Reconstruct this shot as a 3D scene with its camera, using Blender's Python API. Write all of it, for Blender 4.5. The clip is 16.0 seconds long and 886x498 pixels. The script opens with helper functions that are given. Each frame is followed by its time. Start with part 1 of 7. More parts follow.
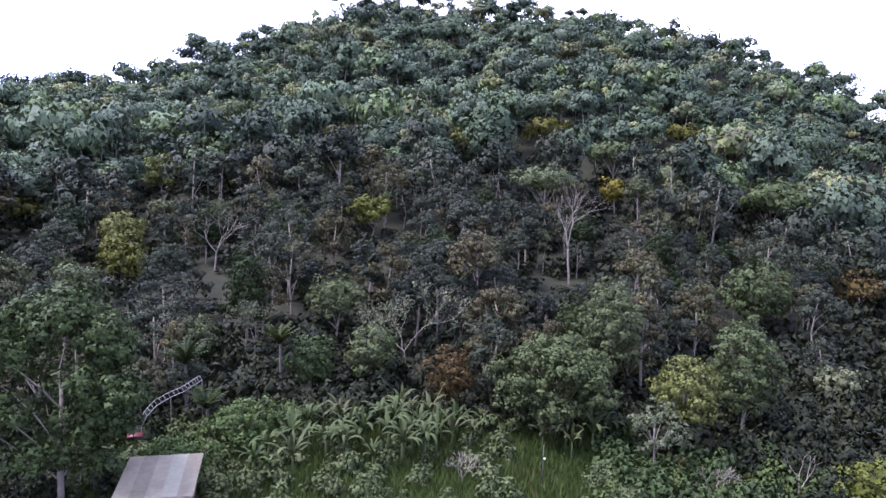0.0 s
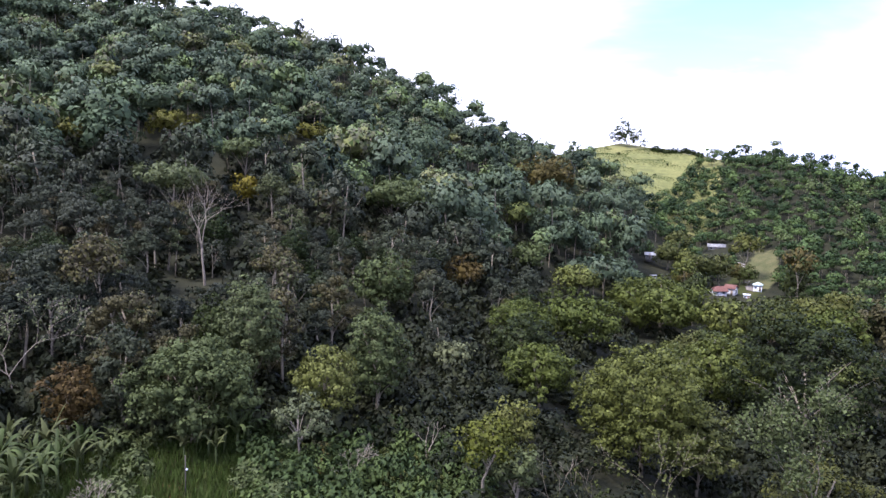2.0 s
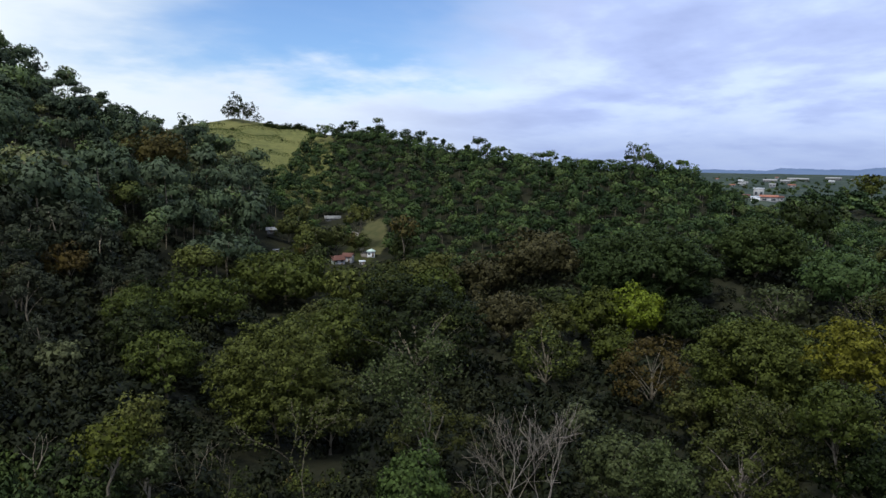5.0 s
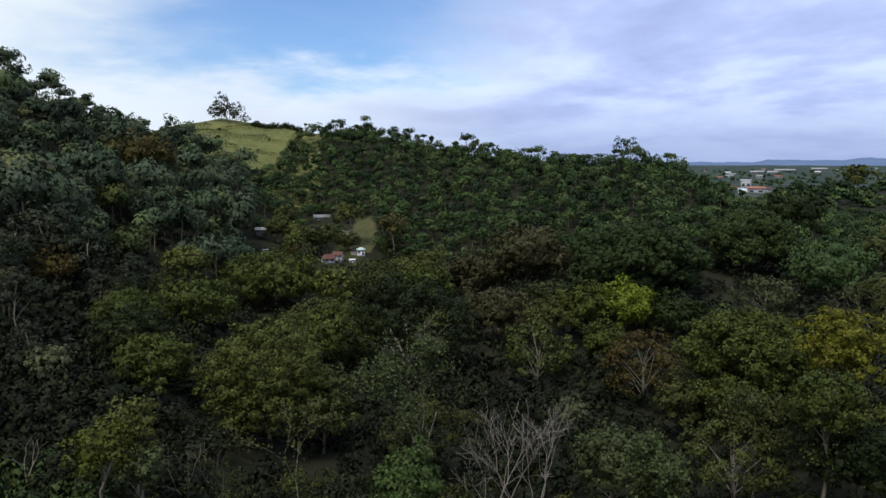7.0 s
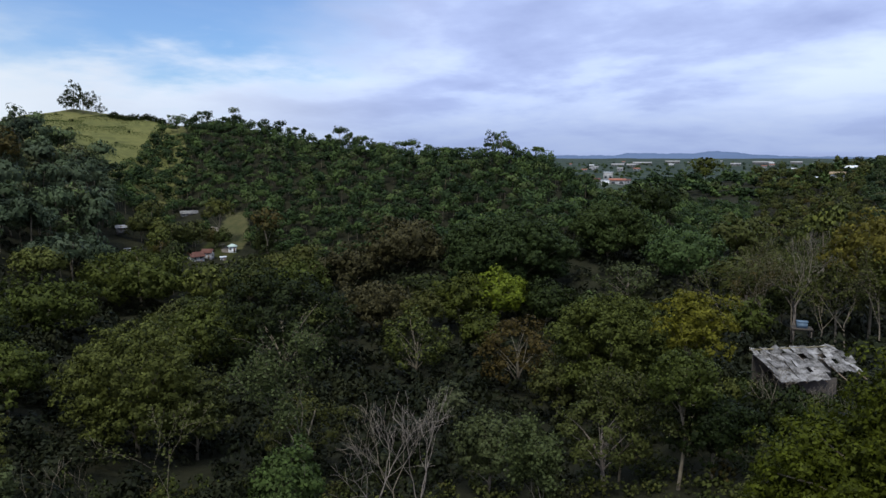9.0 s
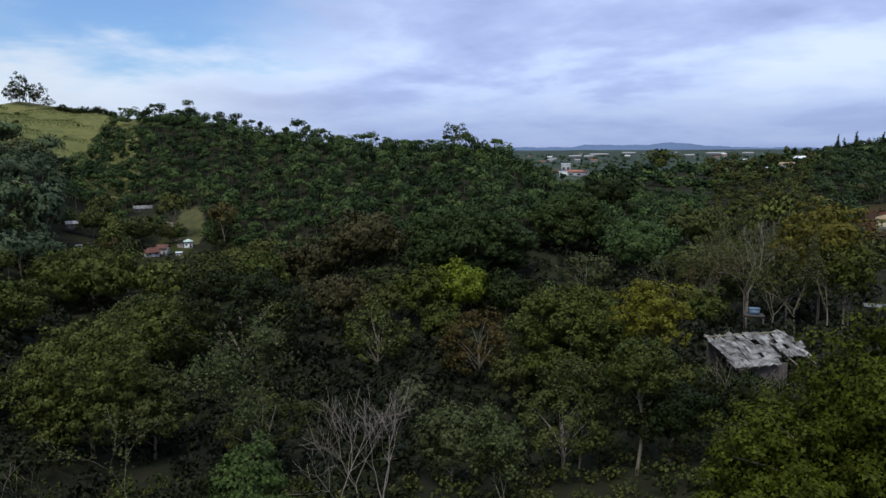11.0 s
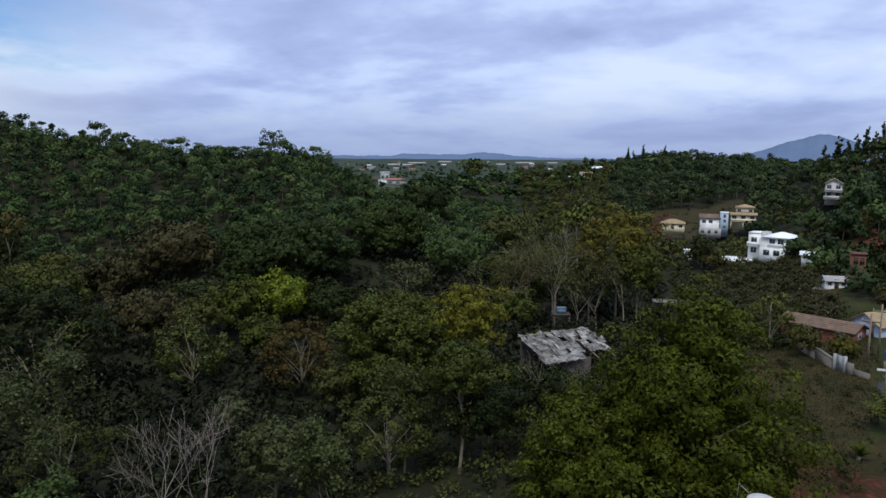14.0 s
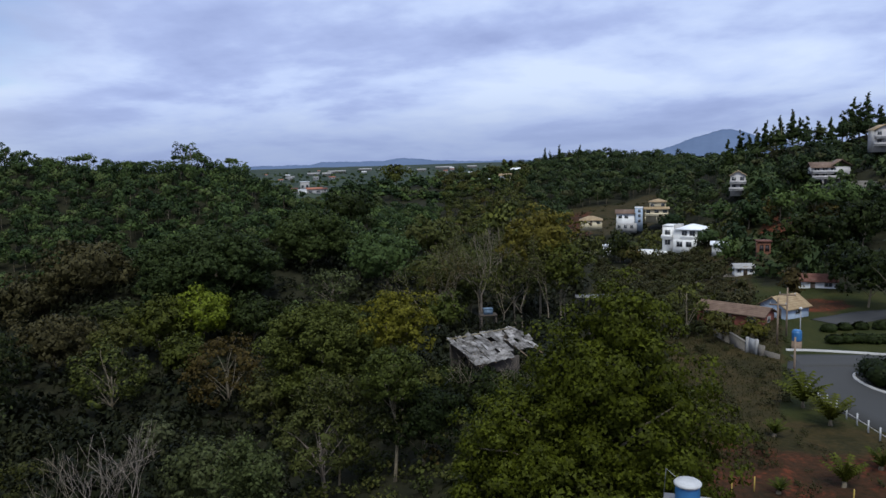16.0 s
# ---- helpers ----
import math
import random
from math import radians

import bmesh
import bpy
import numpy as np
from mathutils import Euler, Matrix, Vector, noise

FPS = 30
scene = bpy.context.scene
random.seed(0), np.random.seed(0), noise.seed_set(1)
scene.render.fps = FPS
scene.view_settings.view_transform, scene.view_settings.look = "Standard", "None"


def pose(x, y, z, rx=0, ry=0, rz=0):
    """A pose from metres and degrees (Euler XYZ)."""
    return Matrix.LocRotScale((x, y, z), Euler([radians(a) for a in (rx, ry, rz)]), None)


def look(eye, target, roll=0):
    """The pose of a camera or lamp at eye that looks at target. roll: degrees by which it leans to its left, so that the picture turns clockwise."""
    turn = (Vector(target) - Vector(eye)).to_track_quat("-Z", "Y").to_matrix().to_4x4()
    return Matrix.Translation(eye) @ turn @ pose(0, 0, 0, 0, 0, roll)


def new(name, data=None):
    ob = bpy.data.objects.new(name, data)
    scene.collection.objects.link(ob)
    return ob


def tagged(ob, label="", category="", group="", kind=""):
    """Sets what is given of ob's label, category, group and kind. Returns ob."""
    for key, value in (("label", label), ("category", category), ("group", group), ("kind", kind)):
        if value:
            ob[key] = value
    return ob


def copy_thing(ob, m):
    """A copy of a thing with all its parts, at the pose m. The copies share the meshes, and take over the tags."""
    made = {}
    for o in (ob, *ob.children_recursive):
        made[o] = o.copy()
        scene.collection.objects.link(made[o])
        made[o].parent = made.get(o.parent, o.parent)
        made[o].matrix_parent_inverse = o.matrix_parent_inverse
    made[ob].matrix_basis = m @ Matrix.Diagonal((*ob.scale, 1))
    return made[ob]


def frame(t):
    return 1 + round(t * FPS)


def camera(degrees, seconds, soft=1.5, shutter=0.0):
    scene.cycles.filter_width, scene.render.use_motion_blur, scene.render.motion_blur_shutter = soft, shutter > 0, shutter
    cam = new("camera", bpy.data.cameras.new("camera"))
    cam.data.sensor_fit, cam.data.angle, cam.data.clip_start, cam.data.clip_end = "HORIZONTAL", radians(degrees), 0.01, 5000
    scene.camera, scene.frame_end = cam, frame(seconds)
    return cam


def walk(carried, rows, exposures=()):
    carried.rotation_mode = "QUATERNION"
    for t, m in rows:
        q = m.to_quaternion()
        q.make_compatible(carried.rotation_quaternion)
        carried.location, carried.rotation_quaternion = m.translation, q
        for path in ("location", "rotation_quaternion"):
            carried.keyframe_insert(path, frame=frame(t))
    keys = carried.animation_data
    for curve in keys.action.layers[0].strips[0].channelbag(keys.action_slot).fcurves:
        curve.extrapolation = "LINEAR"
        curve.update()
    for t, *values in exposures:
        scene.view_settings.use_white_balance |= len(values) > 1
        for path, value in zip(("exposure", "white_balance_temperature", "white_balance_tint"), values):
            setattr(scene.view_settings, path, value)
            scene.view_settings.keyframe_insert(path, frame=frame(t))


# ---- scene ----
EYE_Z = 22.0
# seconds, yaw, pitch, roll of the hovering camera
ROWS = [
    (0.0, -0.00, -6.02, -1.30),
    (0.5, -6.66, -6.20, -0.86),
    (1.0, -14.92, -5.69, -0.85),
    (1.5, -21.81, -5.38, -1.92),
    (2.0, -28.37, -5.55, -1.58),
    (2.5, -34.29, -5.54, -1.07),
    (3.0, -39.31, -6.58, -0.44),
    (3.5, -43.66, -6.33, -0.11),
    (4.0, -47.88, -6.82, -0.98),
    (4.3, -50.39, -6.68, -0.69),
    (4.4, -56.05, -7.35, -0.17),
    (4.5, -56.60, -7.62, -0.16),
    (5.0, -57.93, -6.83, -0.78),
    (7.5, -59.66, -7.29, 0.83),
    (8.0, -62.86, -7.55, 0.55),
    (8.5, -66.11, -7.41, 0.82),
    (9.0, -68.70, -7.61, 0.16),
    (9.5, -70.29, -7.12, 0.60),
    (9.7, -70.54, -7.54, 0.68),
    (11.8, -73.61, -7.25, 0.07),
    (12.0, -74.56, -6.61, 0.13),
    (12.5, -76.79, -7.23, -0.31),
    (13.0, -79.82, -7.62, -0.62),
    (13.5, -84.57, -7.86, -0.55),
    (14.0, -86.05, -7.59, -0.36),
    (14.5, -87.11, -7.55, 0.52),
    (15.0, -89.30, -6.71, 1.36),
    (15.5, -90.42, -7.09, 1.63),
    (16.0, -92.34, -7.22, 1.71),
]
EXPOSURES = [(0.0, 1.92, 5270, 34), (1.5, 1.76, 5400, 28), (2.5, 1.32, 5720, 19), (3.5, 0.5, 5660, 9), (4.3, 0.26, 5720, 7), (4.5, -0.05, 5950, 6), (5.0, 0.0, 5980, 5), (9.0, -0.12, 5950, 6), (12.0, -0.2, 5880, 5), (16.0, -0.28, 5930, 6)]
cam = camera(63.0, 16.0, soft=1.5)
walk(cam, [(t, pose(0, 0, EYE_Z, 90 + p, r, a)) for t, a, p, r in ROWS], EXPOSURES)

# ---- world and sun ----
SUN_ELEV, SUN_AZ = 60.0, 92.0      # SUN_AZ counts to the left from +y


def way(az, el=0.0):
    a, e = radians(az), radians(el)
    return Vector((-math.sin(a) * math.cos(e), math.cos(a) * math.cos(e), math.sin(e)))


class Nodes:
    """Short hand for a node tree."""

    def __init__(self, tree):
        self.t = tree
        tree.nodes.clear()

    def n(self, kind, **props):
        node = self.t.nodes.new(kind)
        for key, value in props.items():
            if key == "operation":
                node.operation = value
            elif key == "blend_type":
                node.blend_type = value
            elif key == "data_type":
                node.data_type = value
            elif key == "attribute_name":
                node.attribute_name = value
        return node

    def put(self, socket, value):
        if hasattr(value, "is_linked"):
            self.t.links.new(value, socket)
        else:
            socket.default_value = value

    def math(self, op, a, b=0.0, clamp=False):
        m = self.n("ShaderNodeMath", operation=op)
        m.use_clamp = clamp
        self.put(m.inputs[0], a)
        self.put(m.inputs[1], b)
        return m.outputs[0]

    def vmath(self, op, a, b):
        m = self.n("ShaderNodeVectorMath", operation=op)
        self.put(m.inputs[0], a)
        self.put(m.inputs[1], b)
        return m.outputs["Value"] if op in ("DOT_PRODUCT", "LENGTH") else m.outputs["Vector"]

    def mix(self, f, a, b, blend="MIX"):
        m = self.n("ShaderNodeMix", data_type="RGBA", blend_type=blend)
        self.put(m.inputs[0], f)
        self.put(m.inputs[6], a)
        self.put(m.inputs[7], b)
        return m.outputs[2]

    def noise(self, vec, scale, detail=4.0, rough=0.55, distortion=0.0):
        m = self.n("ShaderNodeTexNoise")
        if vec is not None:
            self.put(m.inputs["Vector"], vec)
        m.inputs["Scale"].default_value = scale
        m.inputs["Detail"].default_value = detail
        m.inputs["Roughness"].default_value = rough
        m.inputs["Distortion"].default_value = distortion
        return m.outputs["Fac"]

    def ramp(self, f, stops, ease="LINEAR"):
        m = self.n("ShaderNodeValToRGB")
        m.color_ramp.interpolation = ease
        els = m.color_ramp.elements
        while len(els) < len(stops):
            els.new(0.5)
        for e, (p, c) in zip(els, stops):
            e.position = p
            e.color = (*c, 1) if len(c) == 3 else c
        self.put(m.inputs[0], f)
        return m.outputs[0]

    def span(self, f, a, b, smooth=True):
        m = self.n("ShaderNodeMapRange")
        m.interpolation_type = "SMOOTHSTEP" if smooth else "LINEAR"
        self.put(m.inputs[0], f)
        m.inputs[1].default_value, m.inputs[2].default_value = a, b
        return m.outputs[0]


def build_world():
    world = bpy.data.worlds.new("sky")
    world.use_nodes = True
    scene.world = world
    k = Nodes(world.node_tree)
    co = k.n("ShaderNodeTexCoord").outputs["Generated"]
    sky = k.n("ShaderNodeTexSky")
    sky.sky_type = "NISHITA"
    sky.sun_disc = False
    sky.sun_elevation = radians(SUN_ELEV)
    sky.sun_rotation = radians(-SUN_AZ)
    sky.air_density, sky.dust_density, sky.ozone_density = 1.0, 0.6, 2.0
    blue = k.mix(1.0, sky.outputs[0], (0.092, 0.110, 0.142, 1), "MULTIPLY")
    sep = k.n("ShaderNodeSeparateXYZ")
    k.put(sep.inputs[0], co)
    up = k.math("MAXIMUM", k.math("ADD", sep.outputs[2], 0.17), 0.05)
    plane = k.n("ShaderNodeCombineXYZ")
    k.put(plane.inputs[0], k.math("DIVIDE", sep.outputs[0], up))
    k.put(plane.inputs[1], k.math("DIVIDE", sep.outputs[1], up))
    layer = k.noise(plane.outputs[0], 0.75, 6.0, 0.52, 0.3)
    fine = k.noise(plane.outputs[0], 2.6, 5.0, 0.55)
    # a blue opening in the cloud deck
    gap = k.math("MAXIMUM", k.vmath("DOT_PRODUCT", co, tuple(way(-47, 25))), k.vmath("DOT_PRODUCT", co, tuple(way(-52, 34))))
    gap = k.math("ADD", gap, k.math("MULTIPLY", k.math("SUBTRACT", layer, 0.5), 0.16))
    gap = k.math("MULTIPLY", k.span(gap, 0.90, 0.965), k.span(k.math("ADD", sep.outputs[2], k.math("MULTIPLY", k.math("SUBTRACT", fine, 0.5), 0.2)), 0.05, 0.15))
    deck = k.ramp(k.math("ADD", k.math("MULTIPLY", layer, 0.78), k.math("MULTIPLY", fine, 0.22)),
                  [(0.36, (0.44, 0.50, 0.80)), (0.46, (0.57, 0.64, 0.96)), (0.52, (0.72, 0.80, 1.09)), (0.62, (0.88, 0.95, 1.15))])
    low = k.span(sep.outputs[2], 0.10, 0.0)
    deck = k.mix(k.math("MULTIPLY", low, 0.75), deck, (0.39, 0.45, 0.68, 1))
    sun_side = k.span(k.vmath("DOT_PRODUCT", co, tuple(way(-18, 20))), 0.6, 1.0)
    deck = k.mix(sun_side, deck, (0.95, 0.96, 0.97, 1))
    cover = k.math("SUBTRACT", 1.0, k.math("MULTIPLY", gap, 0.93))
    colour = k.mix(cover, blue, deck)
    back = k.n("ShaderNodeBackground")
    k.put(back.inputs[0], colour)
    back.inputs[1].default_value = 1.0
    out = k.n("ShaderNodeOutputWorld")
    k.put(out.inputs[0], back.outputs[0])


build_world()
lamp = bpy.data.lights.new("sun", "SUN")
lamp.energy, lamp.angle, lamp.color = 3.3, radians(22), (1.0, 0.95, 0.86)
sun = new("sun", lamp)
sun.matrix_world = look(way(SUN_AZ, SUN_ELEV) * 100, (0, 0, 0))

# ---- materials ----
MATS = {}


def surface(name, stops, scale=1.0, rough=0.8, bump=0.0, bump_scale=None, metal=0.0, spec=0.3, island=0.0, fine=None, obj_random=0.0, coord="Object"):
    """A plain surface: a colour ramp over two scales of noise, with relief."""
    if name in MATS:
        return MATS[name]
    mat = bpy.data.materials.new(name)
    mat.use_nodes = True
    k = Nodes(mat.node_tree)
    co = k.n("ShaderNodeTexCoord").outputs[coord]
    wide = k.noise(co, scale, 5.0, 0.6)
    small = k.noise(co, fine or scale * 9, 4.0, 0.6)
    f = k.math("ADD", k.math("MULTIPLY", wide, 0.65), k.math("MULTIPLY", small, 0.35))
    f = k.span(f, 0.3, 0.7, False)
    colour = k.ramp(f, stops)
    if island:
        r = k.n("ShaderNodeNewGeometry").outputs["Random Per Island"]
        v = k.math("ADD", k.math("MULTIPLY", r, island), 1.0 - island / 2)
        colour = k.mix(1.0, colour, v, "MULTIPLY")
    if obj_random:
        r = k.n("ShaderNodeObjectInfo").outputs["Random"]
        v = k.math("ADD", k.math("MULTIPLY", r, obj_random), 1.0 - obj_random / 2)
        colour = k.mix(1.0, colour, v, "MULTIPLY")
    b = k.n("ShaderNodeBsdfPrincipled")
    k.put(b.inputs["Base Color"], colour)
    k.put(b.inputs["Roughness"], k.math("ADD", rough - 0.08, k.math("MULTIPLY", small, 0.16), True))
    b.inputs["Metallic"].default_value = metal
    b.inputs["Specular IOR Level"].default_value = spec
    if bump:
        bp = k.n("ShaderNodeBump")
        bp.inputs["Strength"].default_value = bump
        bp.inputs["Distance"].default_value = 0.05
        k.put(bp.inputs["Height"], k.noise(co, bump_scale or scale * 12, 5.0, 0.6))
        k.put(b.inputs["Normal"], bp.outputs[0])
    out = k.n("ShaderNodeOutputMaterial")
    k.put(out.inputs[0], b.outputs[0])
    MATS[name] = mat
    return mat


def foliage(name, stops, thin=0.1, rough=0.6, vary=0.7, spec=0.08):
    """Leaves: hue by tree (attribute tint and object), light by leaf."""
    if name in MATS:
        return MATS[name]
    mat = bpy.data.materials.new(name)
    mat.use_nodes = True
    k = Nodes(mat.node_tree)
    tint = k.n("ShaderNodeAttribute", attribute_name="tint").outputs["Fac"]
    rnd = k.n("ShaderNodeObjectInfo").outputs["Random"]
    geo = k.n("ShaderNodeNewGeometry")
    island = geo.outputs["Random Per Island"]
    f = k.math("FRACT", k.math("ADD", tint, rnd))
    f = k.math("ADD", f, k.math("MULTIPLY", k.math("SUBTRACT", island, 0.5), 0.12), True)
    colour = k.ramp(f, stops)
    patch = k.noise(geo.outputs["Position"], 0.9, 3.0, 0.6)
    v = k.math("ADD", k.math("MULTIPLY", island, vary), 1.0 - vary / 2)
    v = k.math("MULTIPLY", v, k.math("ADD", k.math("MULTIPLY", patch, 0.7), 0.36))
    colour = k.mix(1.0, colour, v, "MULTIPLY")
    b = k.n("ShaderNodeBsdfPrincipled")
    k.put(b.inputs["Base Color"], colour)
    b.inputs["Roughness"].default_value = rough
    b.inputs["Specular IOR Level"].default_value = spec
    tr = k.n("ShaderNodeBsdfTranslucent")
    k.put(tr.inputs[0], colour)
    m = k.n("ShaderNodeMixShader")
    m.inputs[0].default_value = thin
    k.put(m.inputs[1], b.outputs[0])
    k.put(m.inputs[2], tr.outputs[0])
    out = k.n("ShaderNodeOutputMaterial")
    k.put(out.inputs[0], m.outputs[0])
    MATS[name] = mat
    return mat


HILL_LEAF = foliage("hill_leaf", [(0.0, (0.026, 0.037, 0.021)), (0.25, (0.060, 0.082, 0.039)), (0.45, (0.090, 0.112, 0.062)), (0.6, (0.056, 0.080, 0.034)), (0.75, (0.108, 0.139, 0.068)),
                                  (0.86, (0.127, 0.171, 0.050)), (0.93, (0.104, 0.099, 0.058)), (1.0, (0.165, 0.175, 0.051))], vary=0.2)
# Browner copy of HILL_LEAF with the hill foot's shade darkening its colour.
SHADED_EDGE_LEAF = foliage("shaded_edge_leaf", [(0.0, (0.015, 0.018, 0.011)), (0.25, (0.035, 0.041, 0.021)), (0.45, (0.052, 0.056, 0.033)), (0.6, (0.033, 0.039, 0.018)), (0.75, (0.062, 0.070, 0.036)),
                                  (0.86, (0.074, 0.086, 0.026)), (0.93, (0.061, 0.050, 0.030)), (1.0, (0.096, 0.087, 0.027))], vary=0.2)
VALLEY_LEAF = foliage("valley_leaf", [(0.0, (0.020, 0.027, 0.007)), (0.25, (0.045, 0.054, 0.012)), (0.5, (0.084, 0.087, 0.023)), (0.7, (0.044, 0.057, 0.012)),
                                      (0.85, (0.102, 0.109, 0.022)), (0.95, (0.061, 0.059, 0.015)), (1.0, (0.075, 0.056, 0.015))], vary=0.9)
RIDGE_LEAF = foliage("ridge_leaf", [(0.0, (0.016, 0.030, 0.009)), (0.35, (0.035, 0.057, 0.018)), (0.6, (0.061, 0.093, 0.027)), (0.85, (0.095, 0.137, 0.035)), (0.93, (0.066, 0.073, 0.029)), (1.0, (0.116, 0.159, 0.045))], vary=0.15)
DARK_LEAF = foliage("dark_leaf", [(0.0, (0.015, 0.023, 0.005)), (0.5, (0.024, 0.034, 0.007)), (1.0, (0.034, 0.043, 0.008))])
GREEN_LEAF = foliage("green_leaf", [(0.0, (0.058, 0.068, 0.011)), (0.5, (0.080, 0.086, 0.011)), (1.0, (0.095, 0.090, 0.013))])
FRESH_LEAF = foliage("fresh_leaf", [(0.0, (0.148, 0.182, 0.015)), (1.0, (0.210, 0.227, 0.022))], 0.18)
ROUND_LEAF = foliage("round_leaf", [(0.0, (0.059, 0.089, 0.021)), (1.0, (0.075, 0.104, 0.026))], 0.18)
YELLOW_LEAF = foliage("yellow_leaf", [(0.0, (0.119, 0.114, 0.024)), (0.5, (0.109, 0.122, 0.029)), (1.0, (0.079, 0.096, 0.027))], 0.18, vary=0.9)
RUST_LEAF = foliage("rust_leaf", [(0.0, (0.070, 0.045, 0.013)), (0.5, (0.080, 0.065, 0.016)), (1.0, (0.054, 0.038, 0.017))], 0.18)
PALE_LEAF = foliage("pale_leaf", [(0.0, (0.093, 0.106, 0.048)), (1.0, (0.120, 0.127, 0.057))], 0.25)
OLIVE_LEAF = foliage("olive_leaf", [(0.0, (0.067, 0.084, 0.026)), (1.0, (0.078, 0.091, 0.033))], 0.18)
BANANA_LEAF = foliage("banana_leaf", [(0.0, (0.039, 0.055, 0.012)), (0.6, (0.054, 0.068, 0.019)), (1.0, (0.077, 0.080, 0.028))], 0.15, 0.6, 0.6, 0.1)
PALM_LEAF = foliage("palm_leaf", [(0.0, (0.056, 0.074, 0.009)), (1.0, (0.089, 0.095, 0.011))], 0.18)
CONIFER_LEAF = foliage("conifer_leaf", [(0.0, (0.017, 0.030, 0.007)), (1.0, (0.032, 0.048, 0.011))], 0.1)
GRASS_BLADE = foliage("grass_blade", [(0.0, (0.044, 0.071, 0.012)), (0.5, (0.059, 0.087, 0.016)), (1.0, (0.078, 0.087, 0.024))], 0.3)
DULL_LEAF = foliage("dull_leaf", [(0.0, (0.057, 0.071, 0.014)), (0.5, (0.072, 0.088, 0.016)), (1.0, (0.093, 0.099, 0.021))], 0.2, vary=0.9)
BIG_LEAF = foliage("big_leaf", [(0.0, (0.061, 0.074, 0.006)), (0.5, (0.085, 0.096, 0.007)), (1.0, (0.104, 0.102, 0.008))], 0.25, vary=0.9)
SCRUB_LEAF = foliage("scrub_leaf", [(0.0, (0.032, 0.033, 0.012)), (0.4, (0.055, 0.052, 0.020)), (0.7, (0.045, 0.052, 0.014)), (1.0, (0.071, 0.062, 0.026))], 0.2, vary=0.4)
SHADE_LEAF = foliage("shade_leaf", [(0.0, (0.030, 0.046, 0.014)), (0.5, (0.043, 0.061, 0.016)), (1.0, (0.056, 0.076, 0.018))])
BROWN_LEAF = foliage("brown_leaf", [(0.0, (0.056, 0.050, 0.020)), (0.5, (0.066, 0.058, 0.022)), (1.0, (0.078, 0.066, 0.030))])
AMBER_LEAF = foliage("amber_leaf", [(0.0, (0.144, 0.109, 0.015)), (0.5, (0.123, 0.114, 0.018)), (1.0, (0.100, 0.107, 0.020))], 0.18, vary=0.8)
GOLD_LEAF = foliage("gold_leaf", [(0.0, (0.166, 0.133, 0.014)), (0.5, (0.144, 0.125, 0.016)), (1.0, (0.079, 0.087, 0.020))], 0.18, vary=0.9)
LIME_LEAF = foliage("lime_leaf", [(0.0, (0.117, 0.116, 0.012)), (1.0, (0.148, 0.138, 0.014))], 0.18)
LAYER_LEAF = foliage("layer_leaf", [(0.0, (0.022, 0.034, 0.010)), (0.5, (0.032, 0.047, 0.013)), (1.0, (0.046, 0.062, 0.016))], vary=0.9)
EAST_LEAF = foliage("east_leaf", [(0.0, (0.016, 0.027, 0.010)), (0.4, (0.034, 0.052, 0.017)), (0.7, (0.052, 0.074, 0.024)), (0.9, (0.074, 0.094, 0.031)), (1.0, (0.063, 0.060, 0.026))], vary=0.15)
# The near-black colour holds the shade of gaps between and under trees.
SHADED_UNDER_LEAF = foliage("shaded_under_leaf", [(0.0, (0.011, 0.014, 0.005)), (0.5, (0.018, 0.021, 0.008)), (1.0, (0.027, 0.029, 0.011))], 0.05)
BARK = surface("bark", [(0.0, (0.100, 0.081, 0.052)), (1.0, (0.240, 0.199, 0.136))], 1.5, 0.9, 0.5)
PALE_BARK = surface("pale_bark", [(0.0, (0.128, 0.102, 0.071)), (1.0, (0.235, 0.194, 0.142))], 1.5, 0.85, 0.4)
OLD_WOOD = surface("old_wood", [(0.0, (0.035, 0.028, 0.022)), (1.0, (0.085, 0.07, 0.055))], 1.5, 0.9, 0.3)
WHITE_BARK = surface("white_bark", [(0.0, (0.175, 0.143, 0.116)), (1.0, (0.282, 0.234, 0.189))], 1.5, 0.85, 0.4)
WALL_OLD = surface("wall_old", [(0.0, (0.07, 0.066, 0.06)), (0.5, (0.15, 0.145, 0.135)), (1.0, (0.26, 0.25, 0.235))], 0.7, 0.9, 0.3)
WALL_WHITE = surface("wall_white", [(0.0, (0.62, 0.61, 0.58)), (1.0, (0.82, 0.81, 0.79))], 0.6, 0.75, 0.1)
WALL_PALE = surface("wall_pale", [(0.0, (0.30, 0.28, 0.27)), (1.0, (0.50, 0.48, 0.47))], 0.6, 0.8, 0.1)
WALL_DIRTY = surface("wall_dirty", [(0.0, (0.075, 0.066, 0.052)), (0.5, (0.13, 0.115, 0.095)), (1.0, (0.20, 0.18, 0.155))], 0.7, 0.9, 0.2)
WALL_CREAM = surface("wall_cream", [(0.0, (0.52, 0.44, 0.28)), (1.0, (0.68, 0.60, 0.42))], 0.6, 0.8, 0.1)
WALL_BLUE = surface("wall_blue", [(0.0, (0.28, 0.35, 0.44)), (1.0, (0.40, 0.46, 0.55))], 0.6, 0.8, 0.1)
WALL_RED = surface("wall_red", [(0.0, (0.132, 0.042, 0.027)), (1.0, (0.204, 0.072, 0.048))], 0.8, 0.85, 0.2)
WALL_GREY = surface("wall_grey", [(0.0, (0.22, 0.21, 0.20)), (1.0, (0.40, 0.39, 0.37))], 0.5, 0.9, 0.2)
BRICK_WALL = surface("brick_wall", [(0.0, (0.092, 0.037, 0.022)), (1.0, (0.154, 0.071, 0.041))], 1.2, 0.9, 0.2)
